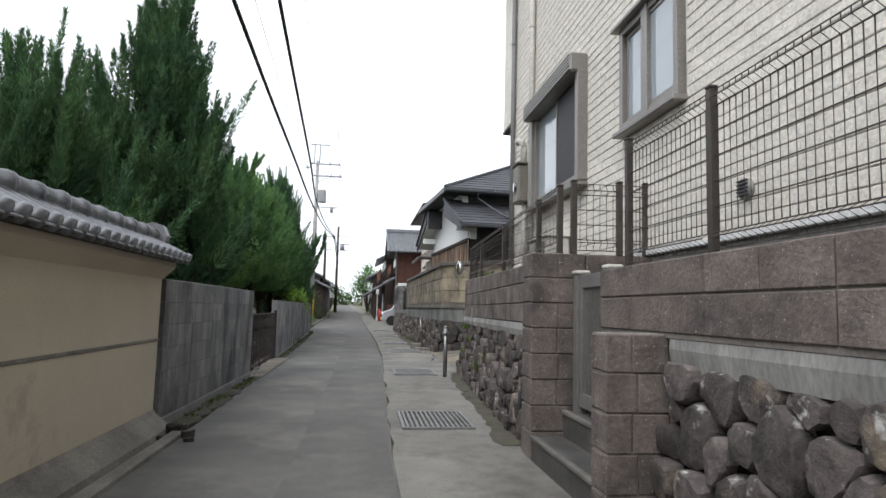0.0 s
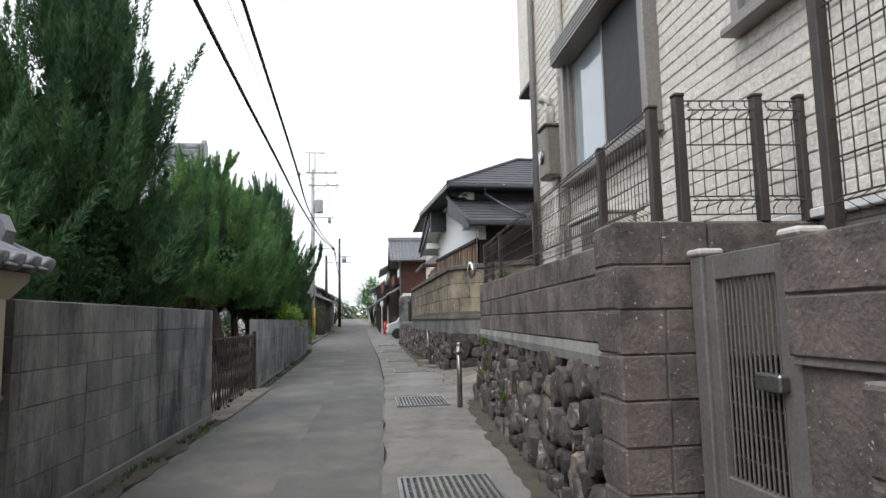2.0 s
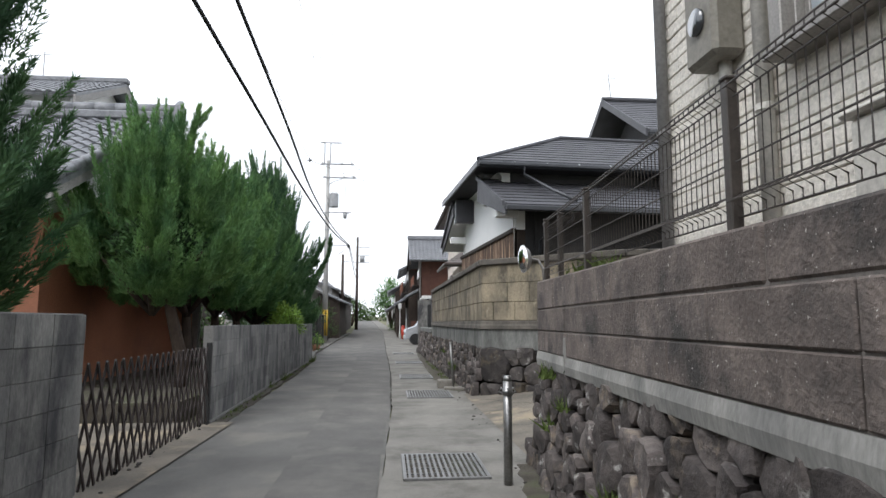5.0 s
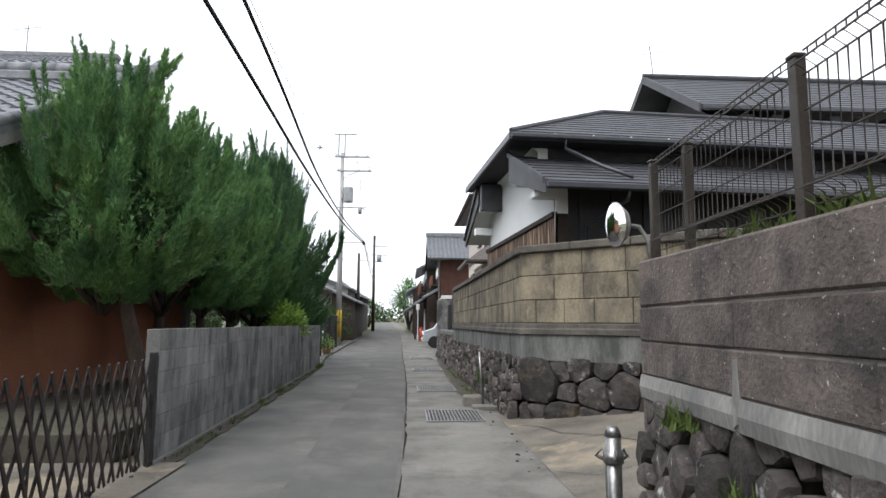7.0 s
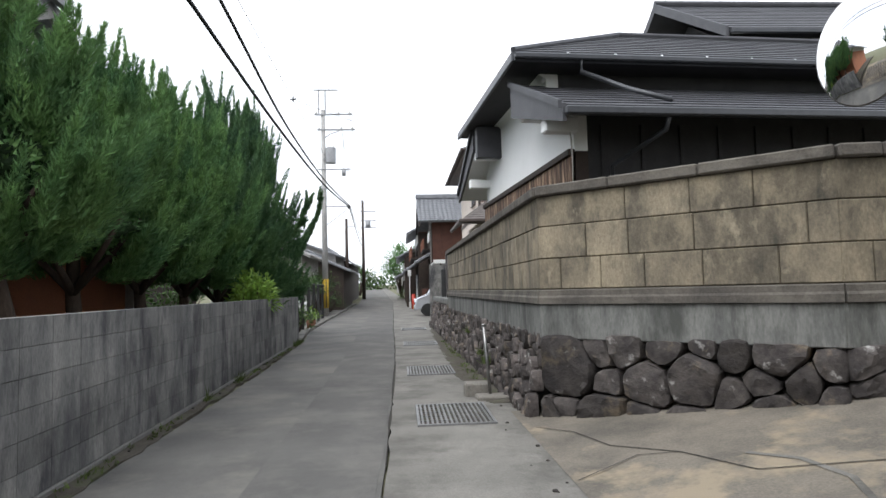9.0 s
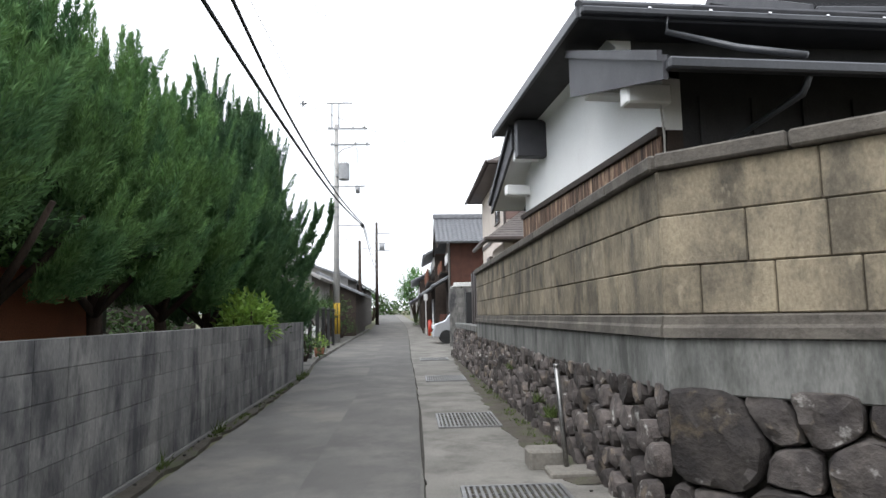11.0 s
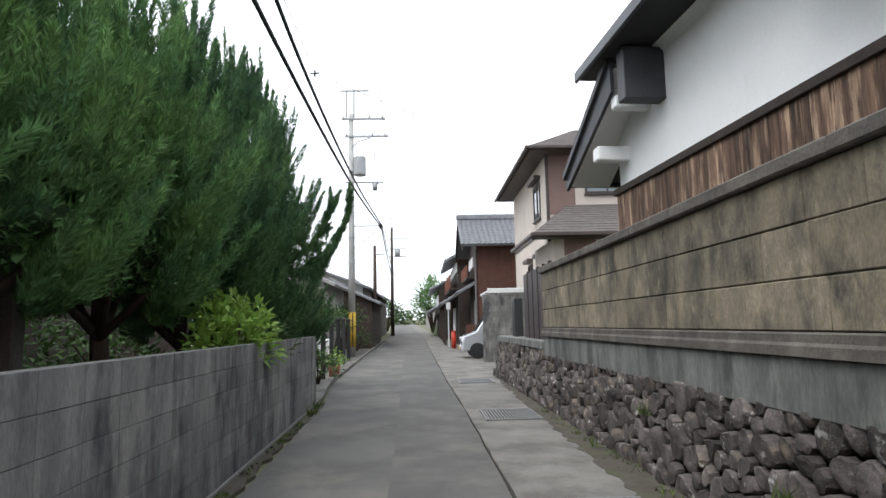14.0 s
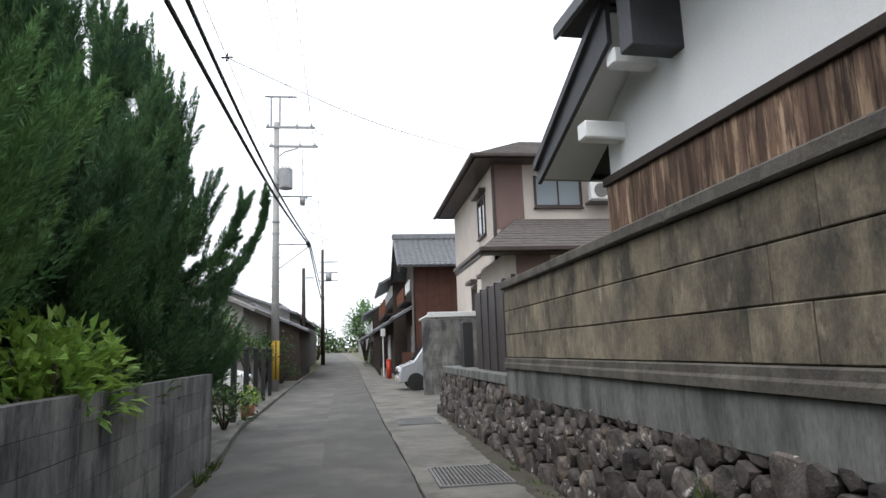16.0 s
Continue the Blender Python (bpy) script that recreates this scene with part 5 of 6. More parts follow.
child("barge_board", mesh("barge_board", *prism([(13.1, RZ(13.1) - 0.24), (17.6, RZ(17.6) - 0.24), (22.1, RZ(13.1) - 0.24), (22.1, RZ(13.1) - 0.02), (17.6, RZ(17.6) - 0.02), (13.1, RZ(13.1) - 0.02)], "x", -3.93, -3.86), GREYW), h6)
rake = mesh("rake_tile", *tube([(0, 0, 0), (0, 0.27, 0.139)], 0.085, 10), TILE, True)
for i in range(16):
    child("rake_tile", rake, h6, Matrix.Translation((-3.92, 13.12 + i * 0.28, RZ(13.12 + i * 0.28) + 0.05)))
child("ridge", box("ridge", (-12.2, 17.44, 5.42), (-3.8, 17.76, 5.60), TILE, 0.03), h6)
rcap = mesh("ridge_tile", *tube([(0, 0, 0), (0.40, 0, 0)], 0.13, 12), TILE, True)
for i in range(20):
    child("ridge_tile", rcap, h6, Matrix.Translation((-12.0 + i * 0.41, 17.6, 5.66)))
child("end_tile", mesh("end_tile", *prism([(17.36, 5.35), (17.84, 5.35), (17.80, 5.72), (17.6, 5.88), (17.40, 5.72)], "x", -3.80, -3.70), TILE), h6, None, "grey ornamental ridge end tile")
child("upper_wall", box("upper_wall", (-16.5, 22.6, 3.0), (-8.5, 27.4, 7.8), WHITE, 0.0), h6)
child("upper_gable", mesh("upper_gable", *prism([(22.6, 7.7), (27.4, 7.7), (25.0, 8.8)], "x", -8.7, -8.5), WHITE), h6)
wavy_roof("upper_roof", (-17.0, 21.8, 7.5), (-7.95, 21.8, 7.5), (-7.95, 25.0, 9.0), (-17.0, 25.0, 9.0), 0.27, 12, TILE, h6)
wavy_roof("upper_roof", (-7.95, 28.2, 7.5), (-17.0, 28.2, 7.5), (-17.0, 25.0, 9.0), (-7.95, 25.0, 9.0), 0.27, 12, TILE, h6)
child("upper_barge", mesh("upper_barge", *prism([(21.8, 7.2), (25.0, 8.7), (28.2, 7.2), (28.2, 7.46), (25.0, 8.96), (21.8, 7.46)], "x", -8.02, -7.96), GREYW), h6)
child("upper_ridge", box("upper_ridge", (-17.0, 24.86, 8.98), (-7.9, 25.14, 9.16), TILE, 0.04), h6)
child("antenna", mesh("antenna", *join([tube([(-10.6, 25, 9.1), (-10.6, 25, 10.0)], 0.02, 6), tube([(-11.0, 25, 9.85), (-10.2, 25, 9.95)], 0.012, 5)]), GALV), h6)

# houses beyond the yard
def low_house(name, x0, x1, y0, y1, ze, zr, wall_m, label, roof_m=TILE):
    th = thing(name, label, "house", (0, 0, 0))
    child("body", box("body", (x0, y0, 0.0), (x1, y1, ze), wall_m, 0.0), th)
    mx = (x0 + x1) / 2
    wavy_roof("roof", (x0 - 0.5, y1 + 0.4, ze - 0.15), (x0 - 0.5, y0 - 0.4, ze - 0.15), (mx, y0 - 0.4, zr), (mx, y1 + 0.4, zr), 0.3, 10, roof_m, th)
    wavy_roof("roof", (x1 + 0.5, y0 - 0.4, ze - 0.15), (x1 + 0.5, y1 + 0.4, ze - 0.15), (mx, y1 + 0.4, zr), (mx, y0 - 0.4, zr), 0.3, 10, roof_m, th)
    child("gable", mesh("gable", *prism([(x0, ze), (x1, ze), (mx, zr - 0.15)], "y", y0, y0 + 0.1), wall_m), th)
    child("ridge", box("ridge", (mx - 0.12, y0 - 0.4, zr - 0.02), (mx + 0.12, y1 + 0.4, zr + 0.2), TILE, 0.04), th)
    child("door", box("door", (x1 - 1.6, y0 - 0.04, 0.05), (x1 - 0.7, y0 - 0.002, 2.0), DARKW, 0.01), th)
    child("window", box("window", (x0 + 0.5, y0 - 0.04, 0.9), (x0 + 1.9, y0 - 0.002, 2.0), PANED, 0.01), th)
    return th


low_house("grey_gable_house", -8.8, -4.2, 41.5, 48.0, 3.3, 4.5, GREYW, "plain grey house beyond the yard", GREYW)
low_house("tiled_low_house", -7.5, -2.9, 50.5, 58.0, 2.8, 3.9, DARKW, "low tiled house beside the lane")
low_house("tiled_back_house", -11.5, -4.2, 58.5, 66.0, 4.2, 5.6, GREYW, "tiled house behind the low house")
low_house("tiled_far_house", -8.0, -3.6, 66.5, 76.0, 3.8, 5.2, DARKW, "far tiled house at the lane's end")
fs = thing("far_shed", "small pale shed at the far end of the lane", "shed", (0, 0, 0))
child("body", box("body", (0.3, 92.0, 0.8), (3.5, 98.0, 3.4), GREYW, 0.0), fs)
child("roof", box("roof", (-0.1, 91.6, 3.4), (3.9, 98.4, 3.6), TILED, 0.02), fs)


# ---- utility pole and cables ----
def utility_pole(name, at, h, label, arms=True):
    th = thing(name, label, "utility pole", at)
    child("shaft", mesh("shaft", *tube([(0, 0, -0.1), (0, 0, h)], 0.175, 16, 0.105), POLEC if arms else DARKW, True), th)
    return th


up = utility_pole("utility_pole", (-3.22, 43.2, 0), 11.3, "concrete utility pole with transformer and cross arms")
for z, x0, x1 in ((11.05, -0.45, 1.62), (10.20, -0.3, 1.75)):
    arm = child("cross_arm", box("cross_arm", (x0, -0.14, z - 0.045), (x1, -0.05, z + 0.045), GALV, 0.01), up)
    for x in (x1 - 0.15, x1 - 0.75, x0 + 0.1):
        child("insulator", mesh("insulator", *tube([(x, -0.1, z + 0.04), (x, -0.1, z + 0.12), (x, -0.1, z + 0.2)], 0.06, 10, 0.04), WHITEP, True), arm)
child("stay", mesh("stay", *tube([(0.05, -0.1, 9.7), (0.35, -0.1, 9.95), (0.9, -0.1, 10.12)], 0.03, 8), GALV), up)
child("stay", mesh("stay", *tube([(1.60, -0.1, 11.0), (1.72, -0.1, 10.8), (2.0, -0.1, 10.72)], 0.018, 6), GALV), up)
top = join([tube([(-0.22, -0.1, 11.0), (-0.22, -0.1, 12.4)], 0.04, 6), tube([(0.14, -0.1, 11.0), (0.14, -0.1, 12.4)], 0.04, 6), tube([(-0.5, -0.1, 12.42), (0.85, -0.1, 12.42)], 0.04, 6)])
child("top_frame", mesh("top_frame", *top, GALV), up)
tr = child("transformer", mesh("transformer", *tube([(0.42, -0.25, 8.3), (0.42, -0.25, 8.34), (0.42, -0.25, 9.1), (0.42, -0.25, 9.14)], 0.28, 18), GALV, True), up, None, "grey cylindrical transformer")
for x in (0.28, 0.42, 0.56):
    child("bushing", mesh("bushing", *tube([(x, -0.25, 9.14), (x, -0.25, 9.32)], 0.05, 8), WHITEP, True), tr)
child("hanger", box("hanger", (0.0, -0.2, 8.5), (0.2, -0.1, 8.62), GALV, 0.01), up)
child("low_arm", mesh("low_arm", *tube([(-0.3, -0.12, 8.0), (1.5, -0.12, 8.0)], 0.035, 8), GALV), up)
child("drop", mesh("drop", *tube([(1.1, -0.1, 10.1), (1.1, -0.1, 7.9)], 0.01, 5), WIRE), up)
child("lamp", mesh("lamp", *tube([(1.1, -0.12, 7.95), (1.1, -0.12, 7.8), (1.1, -0.12, 7.62)], 0.13, 12, 0.10), GALV, True), up)
child("cable_arm", mesh("cable_arm", *tube([(0.1, -0.12, 5.95), (1.4, -0.12, 5.95)], 0.03, 8), GALV), up)
child("cable_arm", mesh("cable_arm", *tube([(0.1, -0.12, 4.9), (1.35, -0.12, 5.85)], 0.022, 6), GALV), up)
for z in (6.9, 6.4, 5.4, 4.2, 3.5):
    child("band", mesh("band", *tube([(0, 0, z), (0, 0, z + 0.05)], 0.165, 16), GALV), up)
    child("foot_bolt", mesh("foot_bolt", *tube([(-0.28, 0, z + 0.2), (0.28, 0, z + 0.2)], 0.012, 6), GALV), up)
sleeve = child("warning_sleeve", mesh("warning_sleeve", *tube([(0, 0, 0.45), (0, 0, 2.0)], 0.184, 16), YELLOW, True), up, None, "yellow and black striped guard sleeve")
for k in range(5):
    a = k * 2 * math.pi / 5
    child("stripe", mesh("stripe", *tube([(0.172 * math.cos(a), 0.172 * math.sin(a), 0.47), (0.172 * math.cos(a), 0.172 * math.sin(a), 1.98)], 0.028, 6), BLACKP), sleeve)
up2 = utility_pole("utility_pole", (-2.7, 70, 0.4), 9.7, "dark far utility pole", False)
for z in (8.6, 7.7, 7.0):
    child("cross_arm", box("cross_arm", (-0.3, -0.1, z), (1.3, 0.0, z + 0.09), GALV, 0.01), up2)
child("transformer", mesh("transformer", *tube([(0.5, 0, 7.1), (0.5, 0, 7.7)], 0.25, 12), GALV, True), up2)
up3 = utility_pole("utility_pole", (-3.45, 60, 0.2), 7.0, "slim far utility pole", False)
child("cross_arm", box("cross_arm", (-0.1, -0.1, 6.3), (0.7, 0.0, 6.38), GALV, 0.01), up3)


def cable(name, pts, r, label, n=6, twist=0.0):
    out = []
    P = [Vector(p) for p in pts]
    for i in range(len(P) - 1):
        p0, p1, p2, p3 = P[max(i - 1, 0)], P[i], P[i + 1], P[min(i + 2, len(P) - 1)]
        for k in range(10):
            t = k / 10
            out.append(0.5 * ((2 * p1) + (p2 - p0) * t + (2 * p0 - 5 * p1 + 4 * p2 - p3) * t * t + (3 * p1 - p0 - 3 * p2 + p3) * t ** 3))
    out.append(P[-1])
    return tagged(new(name, mesh(name, *tube(out, r, n), WIRE, True)), label, "cable")


ca = [(-1.2, -15, 5.25), (-1.56, 7.1, 5.0), (-1.70, 16, 5.0), (-1.83, 23, 5.05), (-1.87, 32, 5.25), (-1.86, 42.9, 5.90)]
cb = [(-0.2, -15, 5.25), (-0.97, 7.0, 5.0), (-1.30, 16, 5.0), (-1.62, 23, 5.05), (-1.76, 32, 5.3), (-1.82, 42.9, 5.96)]
cable("thick_cable", ca, 0.032, "thick black lashed telephone cable over the lane")
cable("thick_cable", cb, 0.026, "thick black lashed telephone cable over the lane")
cable("thick_cable", [(-1.85, 43.0, 5.9), (-2.1, 56, 4.9), (-2.6, 69.8, 5.6)], 0.03, "thick black cable running on to the next pole")
cable("thick_cable", [(-1.8, 43.0, 5.95), (-2.0, 55, 5.2), (-2.5, 69.8, 5.9)], 0.022, "thick black cable running on to the next pole")
cj = thing("cable_joint", "black cable joint closure hung on the cable arm", "cable joint", (-1.84, 42.6, 5.86))
child("closure", mesh("closure", *tube([(0, -0.3, 0), (0, -0.25, 0), (0, 0.25, 0), (0, 0.3, 0)], 0.09, 10), WIRE, True), cj)
for x0, z0, x1, z1 in ((-1.75, 11.2, 0.2, 10.6), (-2.35, 11.2, -0.6, 10.6), (-1.65, 10.35, 0.0, 9.6), (-2.25, 10.35, -0.9, 9.6)):
    cable("thin_wire", [(x1, -15, z1), ((x0 + x1) / 2, 14, z0 - 1.0), (x0, 43.1, z0)], 0.007, "thin overhead power line", 5)
    cable("thin_wire", [(x0, 43.1, z0), (x0 - 0.4, 57, z0 - 1.7), (x0 - 0.6, 70, z0 - 2.1)], 0.007, "thin overhead power line", 5)
cable("thin_wire", [(-1.4, -15, 7.6), (-2.3, 14, 7.5), (-2.7, 30.3, 7.95), (-3.1, 43.1, 8.7)], 0.008, "thin overhead service line", 5)
cable("thin_wire", [(-2.7, 30.3, 7.95), (0.5, 32.2, 7.25), (3.7, 34.3, 7.12)], 0.009, "thin service line to the beige house", 5)
cable("thin_wire", [(-2.1, 43.1, 8.0), (0.8, 42.6, 6.9), (4.3, 42.2, 6.9)], 0.009, "thin service line to the beige house", 5)
cable("thin_wire", [(-2.1, 43.1, 6.6), (0.6, 46, 6.0), (2.9, 48.4, 6.6)], 0.009, "thin service line to the townhouse", 5)
wb = thing("wire_bracket", "small bird-proof bracket hung on a thin line", "line fitting", (-2.7, 30.3, 7.95))
child("body", mesh("body", *join([tube([(-0.12, 0, 0), (0.12, 0, 0.02)], 0.02, 6), tube([(0, -0.05, -0.1), (0, 0.04, 0.12)], 0.02, 6)]), WIRE), wb)


# ---- junipers ----
def unit(a):
    return a / np.maximum(1e-6, np.linalg.norm(a, axis=-1, keepdims=True))


def blades(points, dirs, length, width, rng, facing=None):
    """Small pointed leaves as single triangles."""
    k = len(points)
    turn = rng.normal(size=(k, 3))
    side = unit(np.cross(dirs, turn if facing is None else facing + 0.45 * turn))
    L, W = (rng.uniform(*length, size=(k, 1)), rng.uniform(*width, size=(k, 1)))
    v = np.stack([points - side * W, points + side * W, points + dirs * L], 1).reshape(-1, 3)
    return v


def tri_mesh(name, v, material):
    me = bpy.data.meshes.new(name)
    n = len(v) // 3
    me.vertices.add(n * 3)
    me.vertices.foreach_set("co", v.astype(np.float32).ravel())
    me.loops.add(n * 3)
    me.loops.foreach_set("vertex_index", np.arange(n * 3, dtype=np.int32))
    me.polygons.add(n)
    me.polygons.foreach_set("loop_start", np.arange(0, n * 3, 3, dtype=np.int32))
    me.materials.append(material)
    me.update(calc_edges=True)
    me.validate()
    return me


def juniper(at, z0, z1, r, seed, plumes=150, per=520, lean=(0, 0), foot=(0, 0), leaf=None, belly=3.2, arms=(), label="dense dark green juniper behind the garden wall"):
    rng = np.random.default_rng(seed)
    th = thing("juniper_tree", label, "tree", (at[0], at[1], 0.1), group="junipers behind the wall")
    H = z1 - z0
    def radius(h):
        return r * np.clip(1.22 * np.sqrt(np.clip(h * belly + 0.12, 0, 1)) * (1 - h) ** 0.85, 0.03, 1.1)
    # boughs first, then flame-shaped plumes gathered on each
    nb = max(10, plumes // 14)
    hb_ = (np.arange(nb) + rng.uniform(0, 1, nb)) / nb
    hb_ = 0.96 * hb_ ** 1.12
    ab = np.arange(nb) * 2.39996 + rng.uniform(-0.5, 0.5, nb)
    lump = 1 + 0.24 * np.sin(3 * ab + 5 * hb_ + seed) + rng.uniform(-0.12, 0.12, nb)
    pick = rng.integers(0, nb, plumes)
    h = np.clip(hb_[pick] + rng.normal(scale=0.024, size=plumes), 0, 1)
    a = ab[pick] + rng.normal(scale=0.13, size=plumes) / np.maximum(0.3, radius(h) / r)
    rr = radius(h) * lump[pick]
    out = np.stack([np.cos(a), np.sin(a), np.zeros(plumes)], 1)
    spine = np.stack([lean[0] * h, lean[1] * h, z0 - 0.1 + H * h * 0.90], 1)
    base = spine + out * (rr * rng.uniform(0.62, 0.95, plumes))[:, None] - np.array([0, 0, 0.2])
    axis = unit(out * (0.60 - 0.44 * h)[:, None] + np.array([0, 0, 1.0]) * (0.80 + 0.6 * h)[:, None] + rng.normal(scale=0.12, size=(plumes, 3)))
    ln = rng.uniform(0.45, 1.15, plumes) * (1.0 + 0.25 * h)
    rad = rng.uniform(0.075, 0.15, plumes)
    ns = max(10, plumes // 7)
    hs_ = rng.uniform(0.30, 1.0, ns)
    as_ = rng.uniform(0, 2 * np.pi, ns)
    os_ = np.stack([np.cos(as_), np.sin(as_), np.zeros(ns)], 1)
    base = np.vstack([base, np.stack([lean[0] * hs_, lean[1] * hs_, z0 + H * hs_ * 0.92], 1) + os_ * (radius(hs_) * 0.82)[:, None]])
    axis = np.vstack([axis, unit(os_ * 0.18 + np.array([0, 0, 1.0]) + rng.normal(scale=0.06, size=(ns, 3)))])
    ln, rad = np.append(ln, rng.uniform(0.5, 1.35, ns)), np.append(rad, rng.uniform(0.05, 0.10, ns))
    for arm in arms:
        pts = [Vector(q) for q in arm]
        for q0, q1 in zip(pts, pts[1:]):
            for f in (0.1, 0.45, 0.8):
                for _ in range(2):
                    base = np.vstack([base, [list(q0.lerp(q1, f))]])
                    axis = np.vstack([axis, unit(np.array([list((q1 - q0).normalized())]) + np.array([[0, 0, 0.25]]) + rng.normal(scale=0.25, size=(1, 3)))])
                    ln, rad = np.append(ln, rng.uniform(0.30, 0.5)), np.append(rad, 0.065)
        child("limb", mesh("limb", *tube(pts, 0.04, 7, 0.012), BARK, True), th)
    idx = np.repeat(np.arange(len(base)), per)
    s = rng.beta(1.0, 1.1, len(idx))
    ax = axis[idx]
    side = unit(np.cross(ax, np.array([0.3, 0.2, 0.9])))
    up_ = np.cross(side, ax)
    ph = rng.uniform(0, 2 * np.pi, len(idx))
    radial = side * np.cos(ph)[:, None] + up_ * np.sin(ph)[:, None]
    wob = 1 + 0.35 * np.sin(ph * 3 + s * 14 + idx)
    p = base[idx] + ax * (ln[idx] * s)[:, None] + radial * (rad[idx] * wob * (1 - s) ** 0.75 * np.clip(s * 6 + 0.3, 0, 1) * np.sqrt(rng.uniform(0.3, 1, len(idx))))[:, None]
    d = unit(ax * 1.0 + radial * 0.50 + rng.normal(scale=0.26, size=p.shape))
    child("crown", tri_mesh("crown", blades(p, d, (0.045, 0.100), (0.0055, 0.0105), rng, radial), leaf or JUNI), th)
    # solid inner mass, its dark green standing in for shade between plumes
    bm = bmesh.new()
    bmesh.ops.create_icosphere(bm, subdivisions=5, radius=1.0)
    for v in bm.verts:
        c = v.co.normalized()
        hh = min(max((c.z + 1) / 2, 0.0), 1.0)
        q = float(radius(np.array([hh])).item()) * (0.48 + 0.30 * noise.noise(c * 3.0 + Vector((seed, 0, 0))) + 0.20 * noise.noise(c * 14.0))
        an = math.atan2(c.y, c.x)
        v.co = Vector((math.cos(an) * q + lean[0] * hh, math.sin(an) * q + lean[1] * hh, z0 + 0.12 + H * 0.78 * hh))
    co = np.array([v.co[:] for v in bm.verts])
    pk = rng.integers(0, len(co), 14000)
    cp_ = co[pk] + rng.normal(scale=0.05, size=(14000, 3))
    cd_ = unit((cp_ - np.array([lean[0] * 0.5, lean[1] * 0.5, z0 + H * 0.35])) * np.array([1, 1, 0.6]) + np.array([0, 0, 0.7]) + rng.normal(scale=0.5, size=(14000, 3)))
    child("inner_spray", tri_mesh("inner_spray", blades(cp_, cd_, (0.05, 0.11), (0.014, 0.028), rng), leaf or JUNI), th)
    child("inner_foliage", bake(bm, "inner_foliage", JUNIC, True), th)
    tk = [(foot[0], foot[1], 0.0), (foot[0] * 0.9 + 0.04, foot[1] * 0.9 + 0.03, 0.5), (foot[0] * 0.6 - 0.03, foot[1] * 0.6 + 0.05, z0 * 0.6 + 0.3), (0.02, 0, z0 + H * 0.5)]
    child("trunk", mesh("trunk", *tube(tk, 0.13, 10, 0.06), BARK, True), th)
    for k in range(5):
        b = k * 1.3 + seed
        child("limb", mesh("limb", *tube([(0, 0, z0 * 0.75), (math.cos(b) * 0.35 * r, math.sin(b) * 0.35 * r, z0 + 0.1), (math.cos(b) * 0.6 * r, math.sin(b) * 0.6 * r, z0 + 0.55)], 0.05, 7, 0.025), BARK, True), th)
    return th


juniper((-2.80, 8.4), 1.05, 5.3, 1.48, 1, 340, leaf=JUNID, belly=1.3)
juniper((-3.45, 6.5), 0.9, 3.35, 1.25, 2, 260, leaf=JUNID)
juniper((-3.8, 4.4), 0.8, 2.60, 1.2, 3, 200, leaf=JUNID)
juniper((-4.4, 1.9), 0.8, 2.6, 1.3, 4, 150, leaf=JUNID)
juniper((-5.8, 7.2), 0.8, 3.3, 1.5, 5, 170, leaf=JUNID)
juniper((-3.05, 14.7), 1.70, 4.1, 1.38, 6, 320, foot=(0.5, 0), arms=(((0.25, 0, 3.2), (0.42, 0, 3.8), (0.55, 0, 4.45)),))
juniper((-3.2, 16.9), 1.70, 4.05, 1.32, 7, 260)
juniper((-3.2, 18.9), 1.70, 4.4, 1.32, 8, 260)
juniper((-3.2, 20.9), 1.60, 4.6, 1.35, 9, 260)
juniper((-3.15, 22.9), 1.35, 5.35, 1.30, 10, 260, leaf=JUNID)
juniper((-3.2, 25.2), 0.9, 6.1, 1.30, 11, 260, leaf=JUNID)
juniper((-3.35, 27.6), 0.5, 6.6, 1.16, 12, 300, leaf=JUNID,
        arms=(((0.2, 0.2, 2.3), (0.9, 0.6, 2.5), (1.35, 0.9, 2.9), (1.62, 1.0, 3.5), (1.72, 1.0, 4.2)), ((0.5, 0.2, 2.6), (1.0, 0.4, 3.0), (1.3, 0.5, 3.5), (1.42, 0.5, 4.0))))



# added dark building that blocks the bright gap below the crowns
sb = thing("backdrop_outbuilding", "added dark timber backdrop behind the junipers", "outbuilding", (-7.6, 24.5, 0.2))
child("wall", box("wall", (-2.0, -6.0, -0.25), (0.0, 11.0, 2.6), DARKW, 0.01), sb)
child("roof", mesh("roof", *prism([(-2.5, 2.55), (0.5, 2.55), (0.5, 2.66), (-1.0, 3.5), (-2.5, 2.66)], "y", -6.4, 11.4), TILED), sb)


